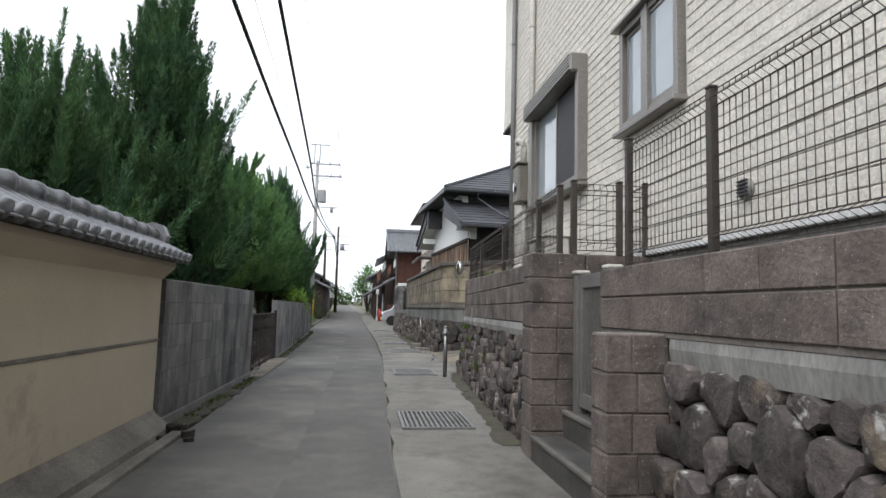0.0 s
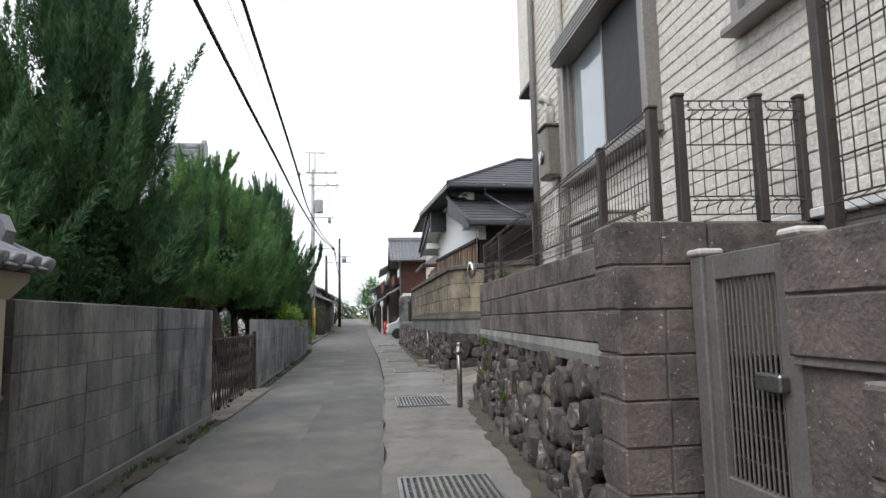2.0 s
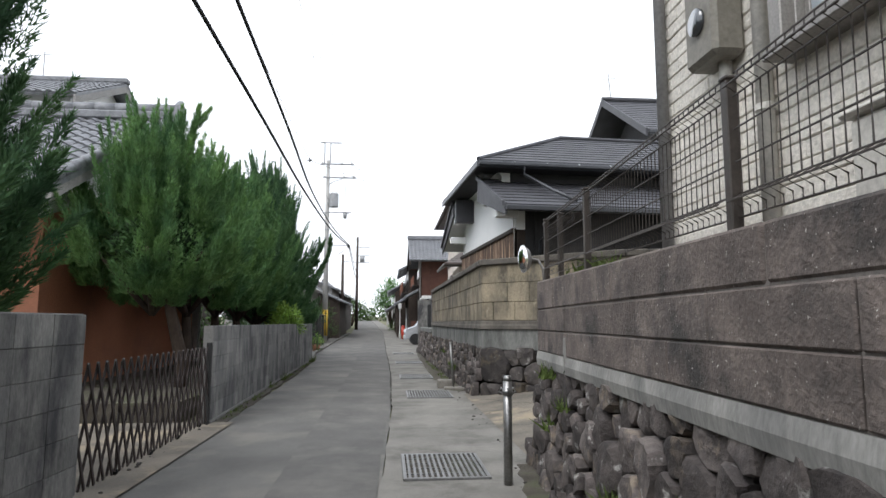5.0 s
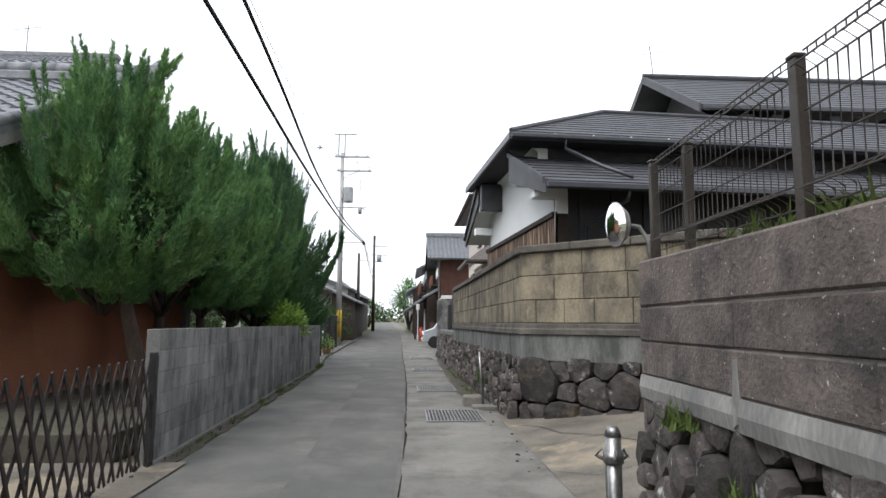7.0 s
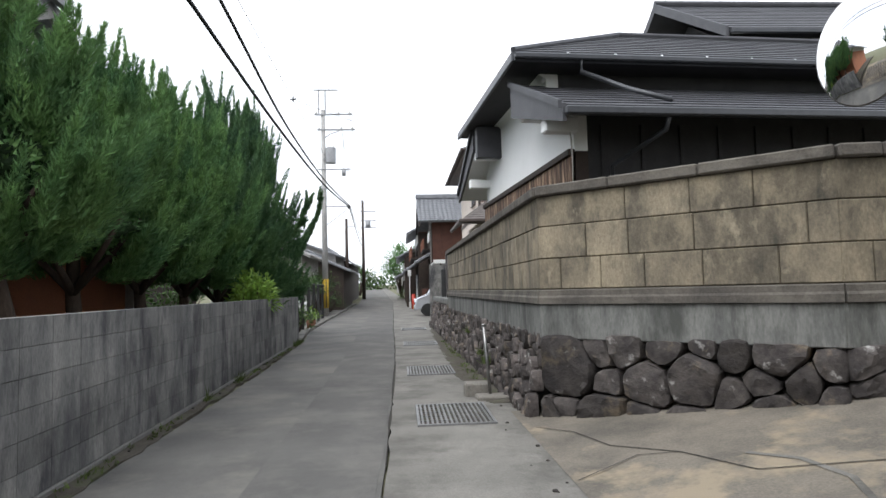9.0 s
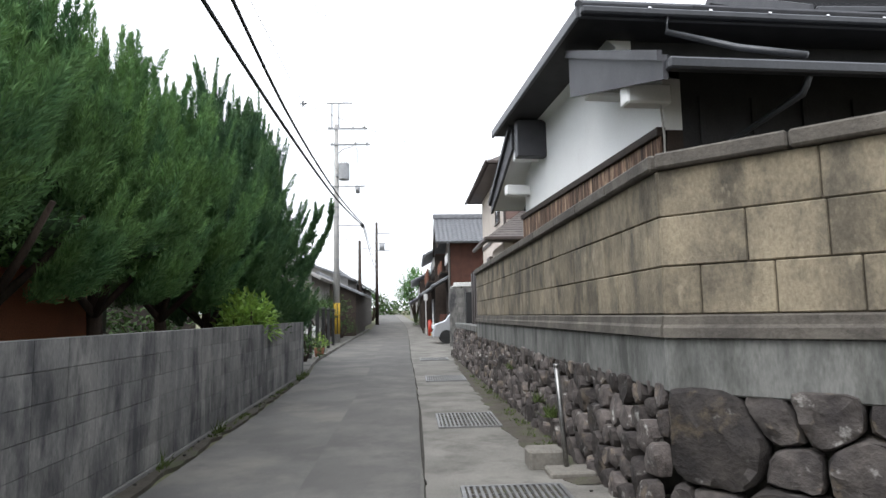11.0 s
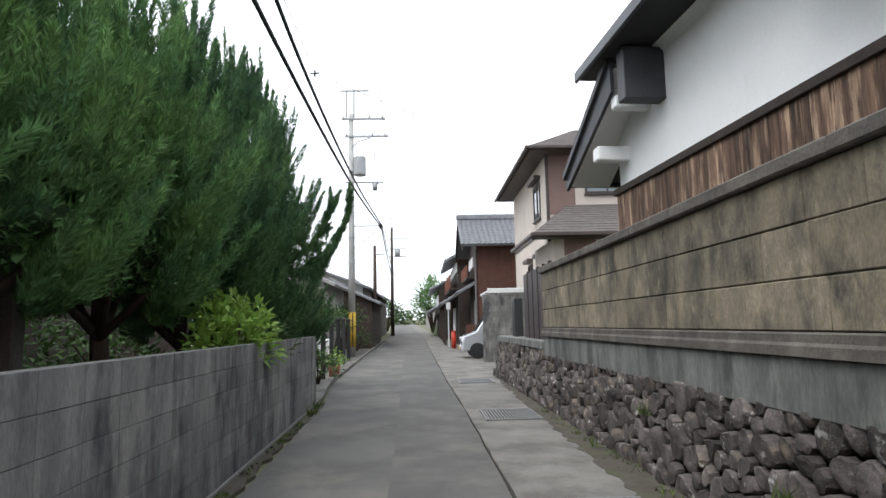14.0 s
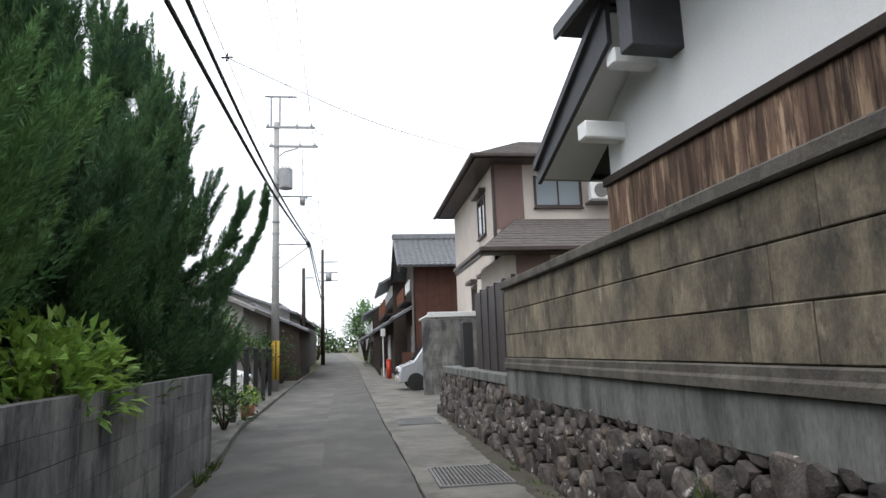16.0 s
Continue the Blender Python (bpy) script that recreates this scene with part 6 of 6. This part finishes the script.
def leafy(name, at, size, count, seed, material, label, category="shrub", leaf=(0.10, 0.16), wid=(0.022, 0.035), stem=0.03, stems=5, base=0.0):
    """A bush of broad folded leaves on a few stems."""
    rng = np.random.default_rng(seed)
    th = thing(name, label, category, at)
    c = rng.normal(size=(count, 3))
    c = unit(c) * rng.uniform(0.45, 1.0, (count, 1)) ** 0.6 * (1 + 0.25 * np.sin(c[:, :1] * 4 + seed))
    c[:, 2] = np.abs(c[:, 2]) * 0.9 + 0.05
    p = c * np.array(size) + np.array([0, 0, base])
    d = unit(c * np.array([1, 1, 0.7]) + rng.normal(scale=0.45, size=c.shape) + np.array([0, 0, 0.15]))
    side = unit(np.cross(d, np.array([0.1, 0.05, 1.0]) + rng.normal(scale=0.3, size=c.shape)))
    nrm = np.cross(side, d)
    L, W = rng.uniform(*leaf, (count, 1)), rng.uniform(*wid, (count, 1))
    mid = p + d * L * 0.5
    tip = p + d * L - np.array([0, 0, 1]) * L * 0.15
    a, b = mid + side * W + nrm * W * 0.4, mid - side * W + nrm * W * 0.4
    v = np.concatenate([np.stack([p, a, mid], 1), np.stack([a, tip, mid], 1), np.stack([tip, b, mid], 1), np.stack([b, p, mid], 1)], 1).reshape(-1, 3)
    fs = np.arange(len(v)).reshape(-1, 3)
    me = mesh("leaves", v, fs, material)
    bm = bmesh.new()
    bm.from_mesh(me)
    bmesh.ops.remove_doubles(bm, verts=bm.verts[:], dist=0.0004)
    bm.to_mesh(me)
    bm.free()
    child("leaves", me, th)
    for k in range(stems):
        b = 2 * math.pi * k / stems + seed
        child("stem", mesh("stem", *tube([(0, 0, -0.02), (0.3 * size[0] * math.cos(b), 0.3 * size[1] * math.sin(b), base * 0.6 + 0.3 * size[2]), (0.7 * size[0] * math.cos(b), 0.7 * size[1] * math.sin(b), base + 0.6 * size[2])], stem, 6, stem * 0.4), BARK, True), th)
    return th


leafy("broadleaf_shrub", (-2.12, 21.8, 0.2), (0.36, 0.95, 0.72), 900, 3, SHRUB, "bright yellow-green broadleaf shrub leaning over the wall", leaf=(0.13, 0.23), wid=(0.030, 0.050), base=0.78)
leafy("broadleaf_shrub", (-2.25, 23.3, 0.2), (0.45, 0.7, 0.5), 220, 4, LEAF, "dark broadleaf shrub behind the wall", base=0.75)
# two hedges added to darken the open view under the junipers
leafy("hedge_bush", (-6.4, 24.0, 0.0), (1.3, 2.4, 2.0), 1500, 21, LEAF, "dark green hedge added as filler behind the junipers", leaf=(0.12, 0.2), wid=(0.03, 0.05), base=0.1)
leafy("hedge_bush", (-5.0, 25.2, 0.0), (1.0, 1.6, 1.8), 1100, 22, LEAF, "dark green hedge added as filler behind the junipers", leaf=(0.12, 0.2), wid=(0.03, 0.05), base=0.1)
leafy("garden_tree", (-4.1, 34.5, 0.0), (1.2, 1.2, 1.3), 1500, 5, LEAF, "leafy green garden tree in the yard", "tree", (0.10, 0.18), (0.025, 0.04), 0.06, 5, 1.5)
leafy("garden_tree", (-4.6, 39.0, 0.0), (1.3, 1.1, 1.1), 1300, 6, LEAF, "leafy green garden tree in the yard", "tree", (0.10, 0.18), (0.025, 0.04), 0.06, 5, 1.6)
leafy("garden_tree", (-4.3, 46.5, 0.0), (1.4, 1.3, 1.1), 1200, 7, LEAF, "clipped green garden tree beside the low house", "tree", (0.10, 0.18), (0.025, 0.04), 0.06, 5, 1.5)
leafy("garden_tree", (-3.75, 40.8, 0.0), (0.8, 1.3, 0.9), 1300, 31, LEAF, "low clipped garden tree in the yard", "tree", (0.08, 0.15), (0.022, 0.036), 0.05, 5, 1.2)
leafy("garden_tree", (-3.9, 45.2, 0.0), (0.8, 1.6, 0.9), 1300, 32, LEAF, "low clipped garden tree in the yard", "tree", (0.08, 0.15), (0.022, 0.036), 0.05, 5, 1.3)
leafy("garden_tree", (0.9, 76.0, 0.6), (1.9, 2.2, 3.2), 2600, 8, JUNI, "dark green tree at the far bend", "tree", (0.25, 0.45), (0.05, 0.08), 0.12, 5, 2.2)
leafy("garden_tree", (-4.0, 84.0, 0.7), (2.0, 2.2, 2.0), 1500, 9, LEAF, "round green tree at the lane's end", "tree", (0.22, 0.36), (0.05, 0.08), 0.1, 5, 1.6)
leafy("hedge_bush", (-2.55, 30.0, 0.0), (0.5, 0.8, 0.9), 500, 10, LEAF, "dark green bush at the yard edge", base=0.1)
leafy("hedge_bush", (-3.6, 48.7, 0.0), (0.9, 1.0, 1.0), 600, 11, LEAF, "green bush beside the low house", base=0.3)
leafy("hedge_bush", (1.3, 64.0, 0.3), (0.7, 2.0, 1.2), 700, 12, LEAF, "green hedge bush before the far townhouse", base=0.1)
leafy("potted_plant", (-2.45, 32.1, 0.3), (0.3, 0.3, 0.4), 160, 13, SHRUB, "small green plant in a terracotta pot", "potted plant", (0.08, 0.14), (0.02, 0.03), 0.01, 4, 0.0)
pt = thing("plant_pot", "small terracotta plant pot at the yard edge", "plant pot", (-2.45, 32.1, 0.005))
child("pot", mesh("pot", *tube([(0, 0, 0), (0, 0, 0.30)], 0.13, 14, 0.18), TERRA, True), pt)
leafy("far_hedge", (-1.2, 118.0, 1.2), (9.0, 3.0, 2.4), 1600, 14, LEAF, "far green hedge closing the lane", "hedge", (0.5, 0.8), (0.12, 0.2), 0.1, 6, 0.0)

# ---- yard fence, cars ----
for y in (31.4, 33.6, 35.8, 38.0, 40.4):
    fp = thing("yard_post", "slim black post at the yard edge", "post", (-2.62 - (y - 31) * 0.045, y, 0.0), group="yard posts")
    child("shaft", box("shaft", (-0.06, -0.06, -0.02), (0.06, 0.06, 1.55), BLACKP, 0.01), fp)
    child("head", box("head", (-0.08, -0.08, 1.55), (0.08, 0.08, 1.68), BLACKP, 0.03), fp)


def van(at, turn, paint, label, name="parked_van", L=3.4, W=1.48, Hh=1.85):
    th = thing(name, label, "car", Matrix.Translation(at) @ Matrix.Rotation(turn, 4, "Z"))
    prof = [(0.0, 0.32), (0.02, 0.62), (0.10, 0.86), (0.55, 1.02), (1.05, Hh - 0.12), (1.30, Hh - 0.02), (2.2, Hh), (L - 0.22, Hh - 0.04), (L - 0.05, Hh - 0.25), (L, 0.95), (L, 0.32)]
    bm = bmesh.new()
    rings = []
    for s, inset in ((-1, 0.06), (-1, 0.0), (1, 0.0), (1, 0.06)):
        ring_ = []
        for (x, z) in prof:
            tum = 0.11 * max(0.0, (z - 0.95) / 0.9)
            yy = s * (W / 2 - tum) - (s * 0.05 if inset else 0)
            zz = z - (0.0 if not inset else 0)
            cx = L / 2
            k = 0.985 if inset else 1.0
            ring_.append(bm.verts.new((cx + (x - cx) * (k if not inset else 0.97), s * (W / 2 - tum) if inset == 0.06 else s * (W / 2 - tum - 0.05), zz if inset == 0.0 else 0.32 + (zz - 0.32) * 0.955)))
        rings.append(ring_)
    order = [rings[0], rings[1], rings[2], rings[3]]
    n = len(prof)
    for r0, r1 in zip(order, order[1:]):
        for i in range(n):
            bm.faces.new([r0[i], r0[(i + 1) % n], r1[(i + 1) % n], r1[i]])
    bm.faces.new(order[0][::-1])
    bm.faces.new(order[3])
    child("body", bake(bm, "body", paint, False), th)
    for s in (-1, 1):
        y0, y1 = sorted((s * (W / 2 - 0.045), s * (W / 2 + 0.004)))
        child("side_window", mesh("side_window", *prism([(0.95, 1.05), (1.25, Hh - 0.16), (1.9, Hh - 0.14), (1.9, 1.05)], "y", y0 - s * 0.04, y1 - s * 0.04), PANED), th)
        child("side_window", mesh("side_window", *prism([(1.97, 1.05), (1.97, Hh - 0.14), (L - 0.35, Hh - 0.16), (L - 0.25, 1.05)], "y", y0 - s * 0.04, y1 - s * 0.04), PANED), th)
        child("headlight", box("headlight", (-0.015, s * 0.52 - 0.14, 0.66), (0.14, s * 0.52 + 0.14, 0.84), LAMPG, 0.03), th)
        child("door_mirror", box("door_mirror", (0.82, s * (W / 2 + 0.08) - 0.07, 1.02), (0.92, s * (W / 2 + 0.08) + 0.07, 1.2), paint, 0.03), th)
        for x in (0.62, L - 0.62):
            yc = s * (W / 2 - 0.08)
            wh = child("wheel", mesh("wheel", *tube([(x, yc - 0.08, 0.28), (x, yc + 0.08, 0.28)], 0.19, 18), CHROME, True), th)
            ty = []
            for i in range(24):
                a0, a1 = 2 * math.pi * i / 24, 2 * math.pi * (i + 1) / 24
                q = [(x + rr * math.cos(a), yc + yy, 0.28 + rr * math.sin(a)) for a in (a0, a1) for rr, yy in ((0.185, -0.08), (0.28, -0.07), (0.28, 0.07), (0.185, 0.08))]
                ty.append((q, [(0, 1, 5, 4), (1, 2, 6, 5), (2, 3, 7, 6), (3, 0, 4, 7)]))
            child("tyre", mesh("tyre", *join(ty), RUBBER), wh)
            for j in range(5):
                b = j * 2 * math.pi / 5
                child("spoke", box("spoke", (x - 0.02 + 0.1 * math.cos(b), yc + s * 0.078, 0.26 + 0.1 * math.sin(b)), (x + 0.03 + 0.1 * math.cos(b), yc + s * 0.088, 0.31 + 0.1 * math.sin(b)), BLACKP, 0.004), wh)
            child("arch", mesh("arch", *tube([(x, yc - 0.01, 0.30), (x, yc + s * 0.082, 0.30)], 0.315, 20), BLACKP), th)
    child("windscreen", mesh("windscreen", *prism([(0.60, 1.05), (1.04, Hh - 0.16), (1.02, Hh - 0.13), (0.565, 1.055)], "y", -W / 2 + 0.14, W / 2 - 0.14), PANED), th)
    child("grille", box("grille", (-0.012, -0.36, 0.62), (0.05, 0.36, 0.78), BLACKP, 0.02), th)
    child("bumper", box("bumper", (-0.05, -W / 2 + 0.03, 0.28), (0.16, W / 2 - 0.03, 0.52), paint, 0.05), th)
    child("number_plate", box("number_plate", (-0.062, -0.17, 0.34), (-0.049, 0.17, 0.5), YELLOW, 0.004), th)
    return th


van((1.52, 40.2, 0.02), 0.0, SILVER, "silver compact van parked nose to the lane")
van((-3.3, 37.4, 0.02), math.pi, WHITEP, "white compact car parked in the yard", "parked_car", Hh=1.5)
rc = thing("red_post", "short red painted post on a concrete foot", "post", (1.66, 52.0 - 3.0, 0.02))
child("shaft", mesh("shaft", *tube([(0, 0, 0), (0, 0, 0.95)], 0.13, 14), REDP, True), rc)
child("cap", mesh("cap", *tube([(0, 0, 0.95), (0, 0, 1.02)], 0.14, 14, 0.08), REDP, True), rc)
sp = thing("sign_pole", "slim white pole with a small box", "sign pole", (1.45, 50.4, 0.02))
child("shaft", mesh("shaft", *tube([(0, 0, 0), (0, 0, 2.5)], 0.035, 8), WHITEP), sp)
child("box", box("box", (-0.12, -0.08, 2.2), (0.12, 0.08, 2.6), WHITEP, 0.02), sp)
bf = thing("board_fence", "low red-brown board fence before the townhouse", "fence", (2.0, 45.6, 0.0))
for i in range(7):
    child("board", box("board", (0.1 + i * 0.16, -0.02, 0.05), (0.25 + i * 0.16, 0.02, 1.35), REDBOARD, 0.004), bf)
child("rail", box("rail", (0.06, 0.021, 0.3), (1.25, 0.05, 0.4), DARKW, 0.004), bf)


# ---- things along the lane ----
def grating(x0, x1, y0, y1):
    th = thing("drain_grating", "galvanised steel drain grating set in concrete", "drain grating", (x0, y0, 0.018), group="drain gratings")
    w, h = x1 - x0, y1 - y0
    child("pit", box("pit", (0.02, 0.02, -0.004), (w - 0.02, h - 0.02, 0.001), SOIL, 0.0), th)
    fr = join([chamfered((0, 0, -0.004), (w, 0.03, 0.018), 0.002), chamfered((0, h - 0.03, -0.004), (w, h, 0.018), 0.002), chamfered((0, 0.03, -0.004), (0.03, h - 0.03, 0.018), 0.002), chamfered((w - 0.03, 0.03, -0.004), (w, h - 0.03, 0.018), 0.002)])
    child("frame", mesh("frame", *fr, GRATE), th)
    k = int((w - 0.06) / 0.045)
    sl = box("slat", (-0.011, 0.03, 0.001), (0.011, h - 0.03, 0.017), GRATE, 0.002)
    for i in range(k):
        child("slat", sl, th, Matrix.Translation((0.055 + i * (w - 0.11) / (k - 1), 0, 0)))
    cr_ = box("cross_rod", (0.03, -0.004, 0.001), (w - 0.03, 0.004, 0.012), GRATE, 0.0)
    for i in range(4):
        child("cross_rod", cr_, th, Matrix.Translation((0, h * (i + 1) / 5, 0)))


for g in ((0.63, 1.30, 4.88, 5.80), (0.80, 1.50, 9.50, 10.44), (0.985, 1.75, 14.85, 15.92), (0.925, 1.66, 18.40, 19.42), (0.885, 1.69, 23.45, 24.55), (0.84, 1.66, 29.1, 30.2)):
    grating(*g)

bo = thing("bollard", "weathered steel bollard with a chain collar", "bollard", (1.60, 9.33, 0.0))
child("tube", mesh("tube", *tube([(0, 0, 0), (0, 0, 0.80)], 0.034, 16), STEEL, True), bo)
child("cap", mesh("cap", *tube([(0, 0, 0.80), (0, 0, 0.825), (0, 0, 0.838)], 0.036, 16, 0.022), STEEL, True), bo)
child("collar", mesh("collar", *tube([(0, 0, 0.69), (0, 0, 0.735)], 0.043, 16), STEEL, True), bo)
for a in (0.4, 2.5, 4.6):
    child("chain_eye", mesh("chain_eye", *tube([(0.04 * math.cos(a), 0.04 * math.sin(a), 0.70), (0.075 * math.cos(a), 0.075 * math.sin(a), 0.712), (0.05 * math.cos(a), 0.05 * math.sin(a), 0.745)], 0.009, 6), STEEL, True), bo)
p2 = thing("steel_post", "slim leaning steel post beside the rubble wall", "post", (1.86, 16.30, 0.0))
child("shaft", mesh("shaft", *tube([(0.03, 0, 0), (-0.03, 0, 0.86)], 0.021, 10), STEEL, True), p2)
child("cap", mesh("cap", *tube([(-0.03, 0, 0.86), (-0.031, 0, 0.885)], 0.025, 10), STEEL, True), p2)
cbk = thing("concrete_block", "small weathered concrete block at the post's foot", "concrete block", (1.76, 16.52, 0.0))
child("block", box("block", (-0.16, -0.13, 0.0), (0.14, 0.13, 0.17), PLINTH, 0.02), cbk)
child("slab", box("slab", (-0.05, -0.42, 0.0), (0.32, -0.15, 0.06), PLINTH, 0.015), cbk)

# round convex mirror on the wall end
mm = look((1.945, 10.16, 1.84), (1.945 - 2.0, 10.16 - 0.28, 1.72))
mi = thing("convex_mirror", "small round convex traffic mirror on a bracket", "mirror", mm)
vs, fs = [], []
nr, na, R = 8, 32, 0.128
for i in range(nr + 1):
    q = R * i / nr
    for j in range(na):
        a = 2 * math.pi * j / na
        vs.append((q * math.cos(a), q * math.sin(a), -0.03 - 0.035 * (1 - (i / nr) ** 2)))
for i in range(nr):
    for j in range(na):
        fs.append((i * na + j, (i + 1) * na + j, (i + 1) * na + (j + 1) % na, i * na + (j + 1) % na))
child("glass", mesh("glass", vs, [f[::-1] for f in fs], MIRROR, True), mi)
child("rim", mesh("rim", *tube([(0, 0, -0.028), (0, 0, -0.005), (0, 0, 0.02)], 0.132, 32, 0.09), ALU, True), mi, None, "grey plastic backing rim")
br = thing("mirror_bracket", "thin steel arm holding the mirror", "bracket", (0, 0, 0))
child("arm", mesh("arm", *tube([(1.965, 10.16, 1.84), (2.06, 10.17, 1.83), (2.10, 10.14, 1.75), (2.10, 10.10, 1.58)], 0.014, 8), GATEM, True), br)

# sliding lattice gate
lg = thing("lattice_gate", "dark brown folding lattice gate across the driveway", "gate", (0, 0, 0))
G0, G1 = Vector((-1.50, 9.02, 0)), Vector((-1.53, 12.46, 0))
dg = (G1 - G0)
bar_l = (0.90 ** 2 + 0.36 ** 2) ** 0.5
bm_a = box("lattice_bar", (-0.006, -0.015, -bar_l / 2), (0.006, 0.015, bar_l / 2), AGATE, 0.003)
N_B = 22
for i in range(N_B):
    c = G0 + dg * ((i + 0.5) / N_B)
    for s, off in ((1, 0.010), (-1, -0.010)):
        child("lattice_bar", bm_a, lg, Matrix.Translation((c.x + off, c.y, 0.50)) @ Matrix.Rotation(s * math.atan2(0.36, 0.90), 4, "X"))
for p, hh in ((G0, 1.0), (G1, 1.0)):
    child("gate_post", box("gate_post", (p.x - 0.03, p.y - 0.03, 0.018), (p.x + 0.03, p.y + 0.03, hh), BLACKP, 0.006), lg)
for i in (5, 10, 15, 20):
    c = G0 + dg * ((i + 0.5) / N_B)
    child("upright", box("upright", (c.x - 0.022, c.y - 0.012, 0.06), (c.x - 0.012, c.y + 0.012, 0.93), AGATE, 0.003), lg)
    child("caster", mesh("caster", *tube([(c.x - 0.02, c.y - 0.01, 0.045), (c.x - 0.02, c.y + 0.01, 0.045)], 0.027, 10), RUBBER), lg)


# weeds and litter
def weeds(name, spots, seed, material, label, size=(0.05, 0.14), spread=0.10, per=22):
    rng = np.random.default_rng(seed)
    pts, dirs = [], []
    for (x, y, z) in spots:
        k = int(per * rng.uniform(0.5, 1.5))
        pts.append(np.array([x, y, z]) + rng.normal(scale=(spread * 0.5, spread, 0.004), size=(k, 3)))
        dirs.append(unit(np.array([0, 0, 1.0]) + rng.normal(scale=0.6, size=(k, 3)) * np.array([1, 1, 0.3])))
    p, d = np.vstack(pts), np.vstack(dirs)
    p[:, 2] = np.maximum(p[:, 2], 0.0)
    tagged(new(name, tri_mesh(name, blades(p, d, size, (0.004, 0.011), rng), material)), label, "weeds", kind="stuff")


rw = random.Random(77)
weeds("weeds", [(-1.50 - 0.0273 * (y - 12.5) + 0.04 + rw.uniform(0, 0.08), y, 0.012) for y in [12.6 + rw.uniform(0, 13.0) for _ in range(60)]], 1, MOSS, "small weeds along the foot of the block wall", (0.015, 0.06), 0.05, 9)
weeds("weeds", [(-1.40 + 0.0171 * (8.9 - y) * -1 + 0.04 + rw.uniform(0, 0.06), y, 0.012) for y in [4.9 + rw.uniform(0, 4.0) for _ in range(30)]], 2, MOSS, "small weeds along the foot of the block wall", (0.02, 0.06), 0.05, 10)
weeds("weeds", [(-1.58, 16.9, 0.01), (-1.62, 18.6, 0.01), (-1.76, 24.6, 0.01), (-1.80, 25.4, 0.01), (-1.80, 25.5, 0.01)], 3, MOSS, "taller weeds at the wall's foot", (0.08, 0.22), 0.07, 40)
weeds("weeds", [(1.72 + (y - 4) * 0.067 - rw.uniform(0.04, 0.18), y, 0.014) for y in [4.6 + rw.uniform(0, 5.2) for _ in range(50)]], 4, MOSS, "weeds and moss below the rubble wall", (0.02, 0.07), 0.05, 11)
weeds("weeds", [(1.98 + rw.uniform(-0.15, 0.02), y, 0.014) for y in [17.0 + rw.uniform(0, 9) for _ in range(60)]], 5, MOSS, "weeds and moss below the rubble wall", (0.02, 0.07), 0.06, 12)
weeds("wall_plants", [(1.93, 9.3, 0.42), (1.92, 8.9, 0.62), (1.80, 7.6, 0.30), (1.95, 9.5, 0.80), (1.76, 6.6, 0.5), (2.08, 20.4, 0.5), (2.0, 18.0, 0.35), (1.98, 17.3, 0.3)], 6, MOSS, "small ferns growing between the wall stones", (0.06, 0.17), 0.05, 60)
weeds("wall_plants", [(W2X(y) + 0.08, y, 1.62) for y in (8.5, 8.8, 9.1)], 7, MOSS, "small weeds on top of the block wall", (0.05, 0.14), 0.09, 40)
gravel = []
for _ in range(160):
    y = rw.uniform(4.2, 26)
    left = rw.random() < 0.5
    x = (-1.42 - 0.018 * (y - 5) + abs(rw.gauss(0, 0.05))) if left else (1.66 + min(y - 4, 12) * 0.03 - abs(rw.gauss(0, 0.10)))
    s = rw.uniform(0.006, 0.02)
    gravel.append(moved(chamfered((-s, -s * 0.8, 0), (s, s * 0.8, s), s * 0.4), Matrix.Translation((x, y, 0.012)) @ Matrix.Rotation(rw.uniform(0, 3), 4, "Z")))
tagged(new("gravel", mesh("gravel", *join(gravel), STONEB)), "loose grit along the lane's edges", "gravel", kind="stuff")
for k, (x, y, s) in enumerate(((-1.27, 4.72, 0.16), (-1.15, 4.62, 0.10), (-1.30, 4.45, 0.09), (-1.10, 4.45, 0.07))):
    ring_ = [(s * rw.uniform(0.6, 0.95) * math.cos(a), s * rw.uniform(0.5, 0.8) * math.sin(a)) for a in (0.2, 1.1, 2.0, 3.1, 4.2, 5.3)]
    ob = new("loose_stone", stone_mesh(ring_, s * 0.5, rw, STONEB)[0])
    ob.matrix_basis = Matrix.Translation((x, y, s * 0.2)) @ Matrix.Rotation(radians(90), 4, "X")
    tagged(ob, "loose flat stone lying by the wall corner", "stone", "loose stones")
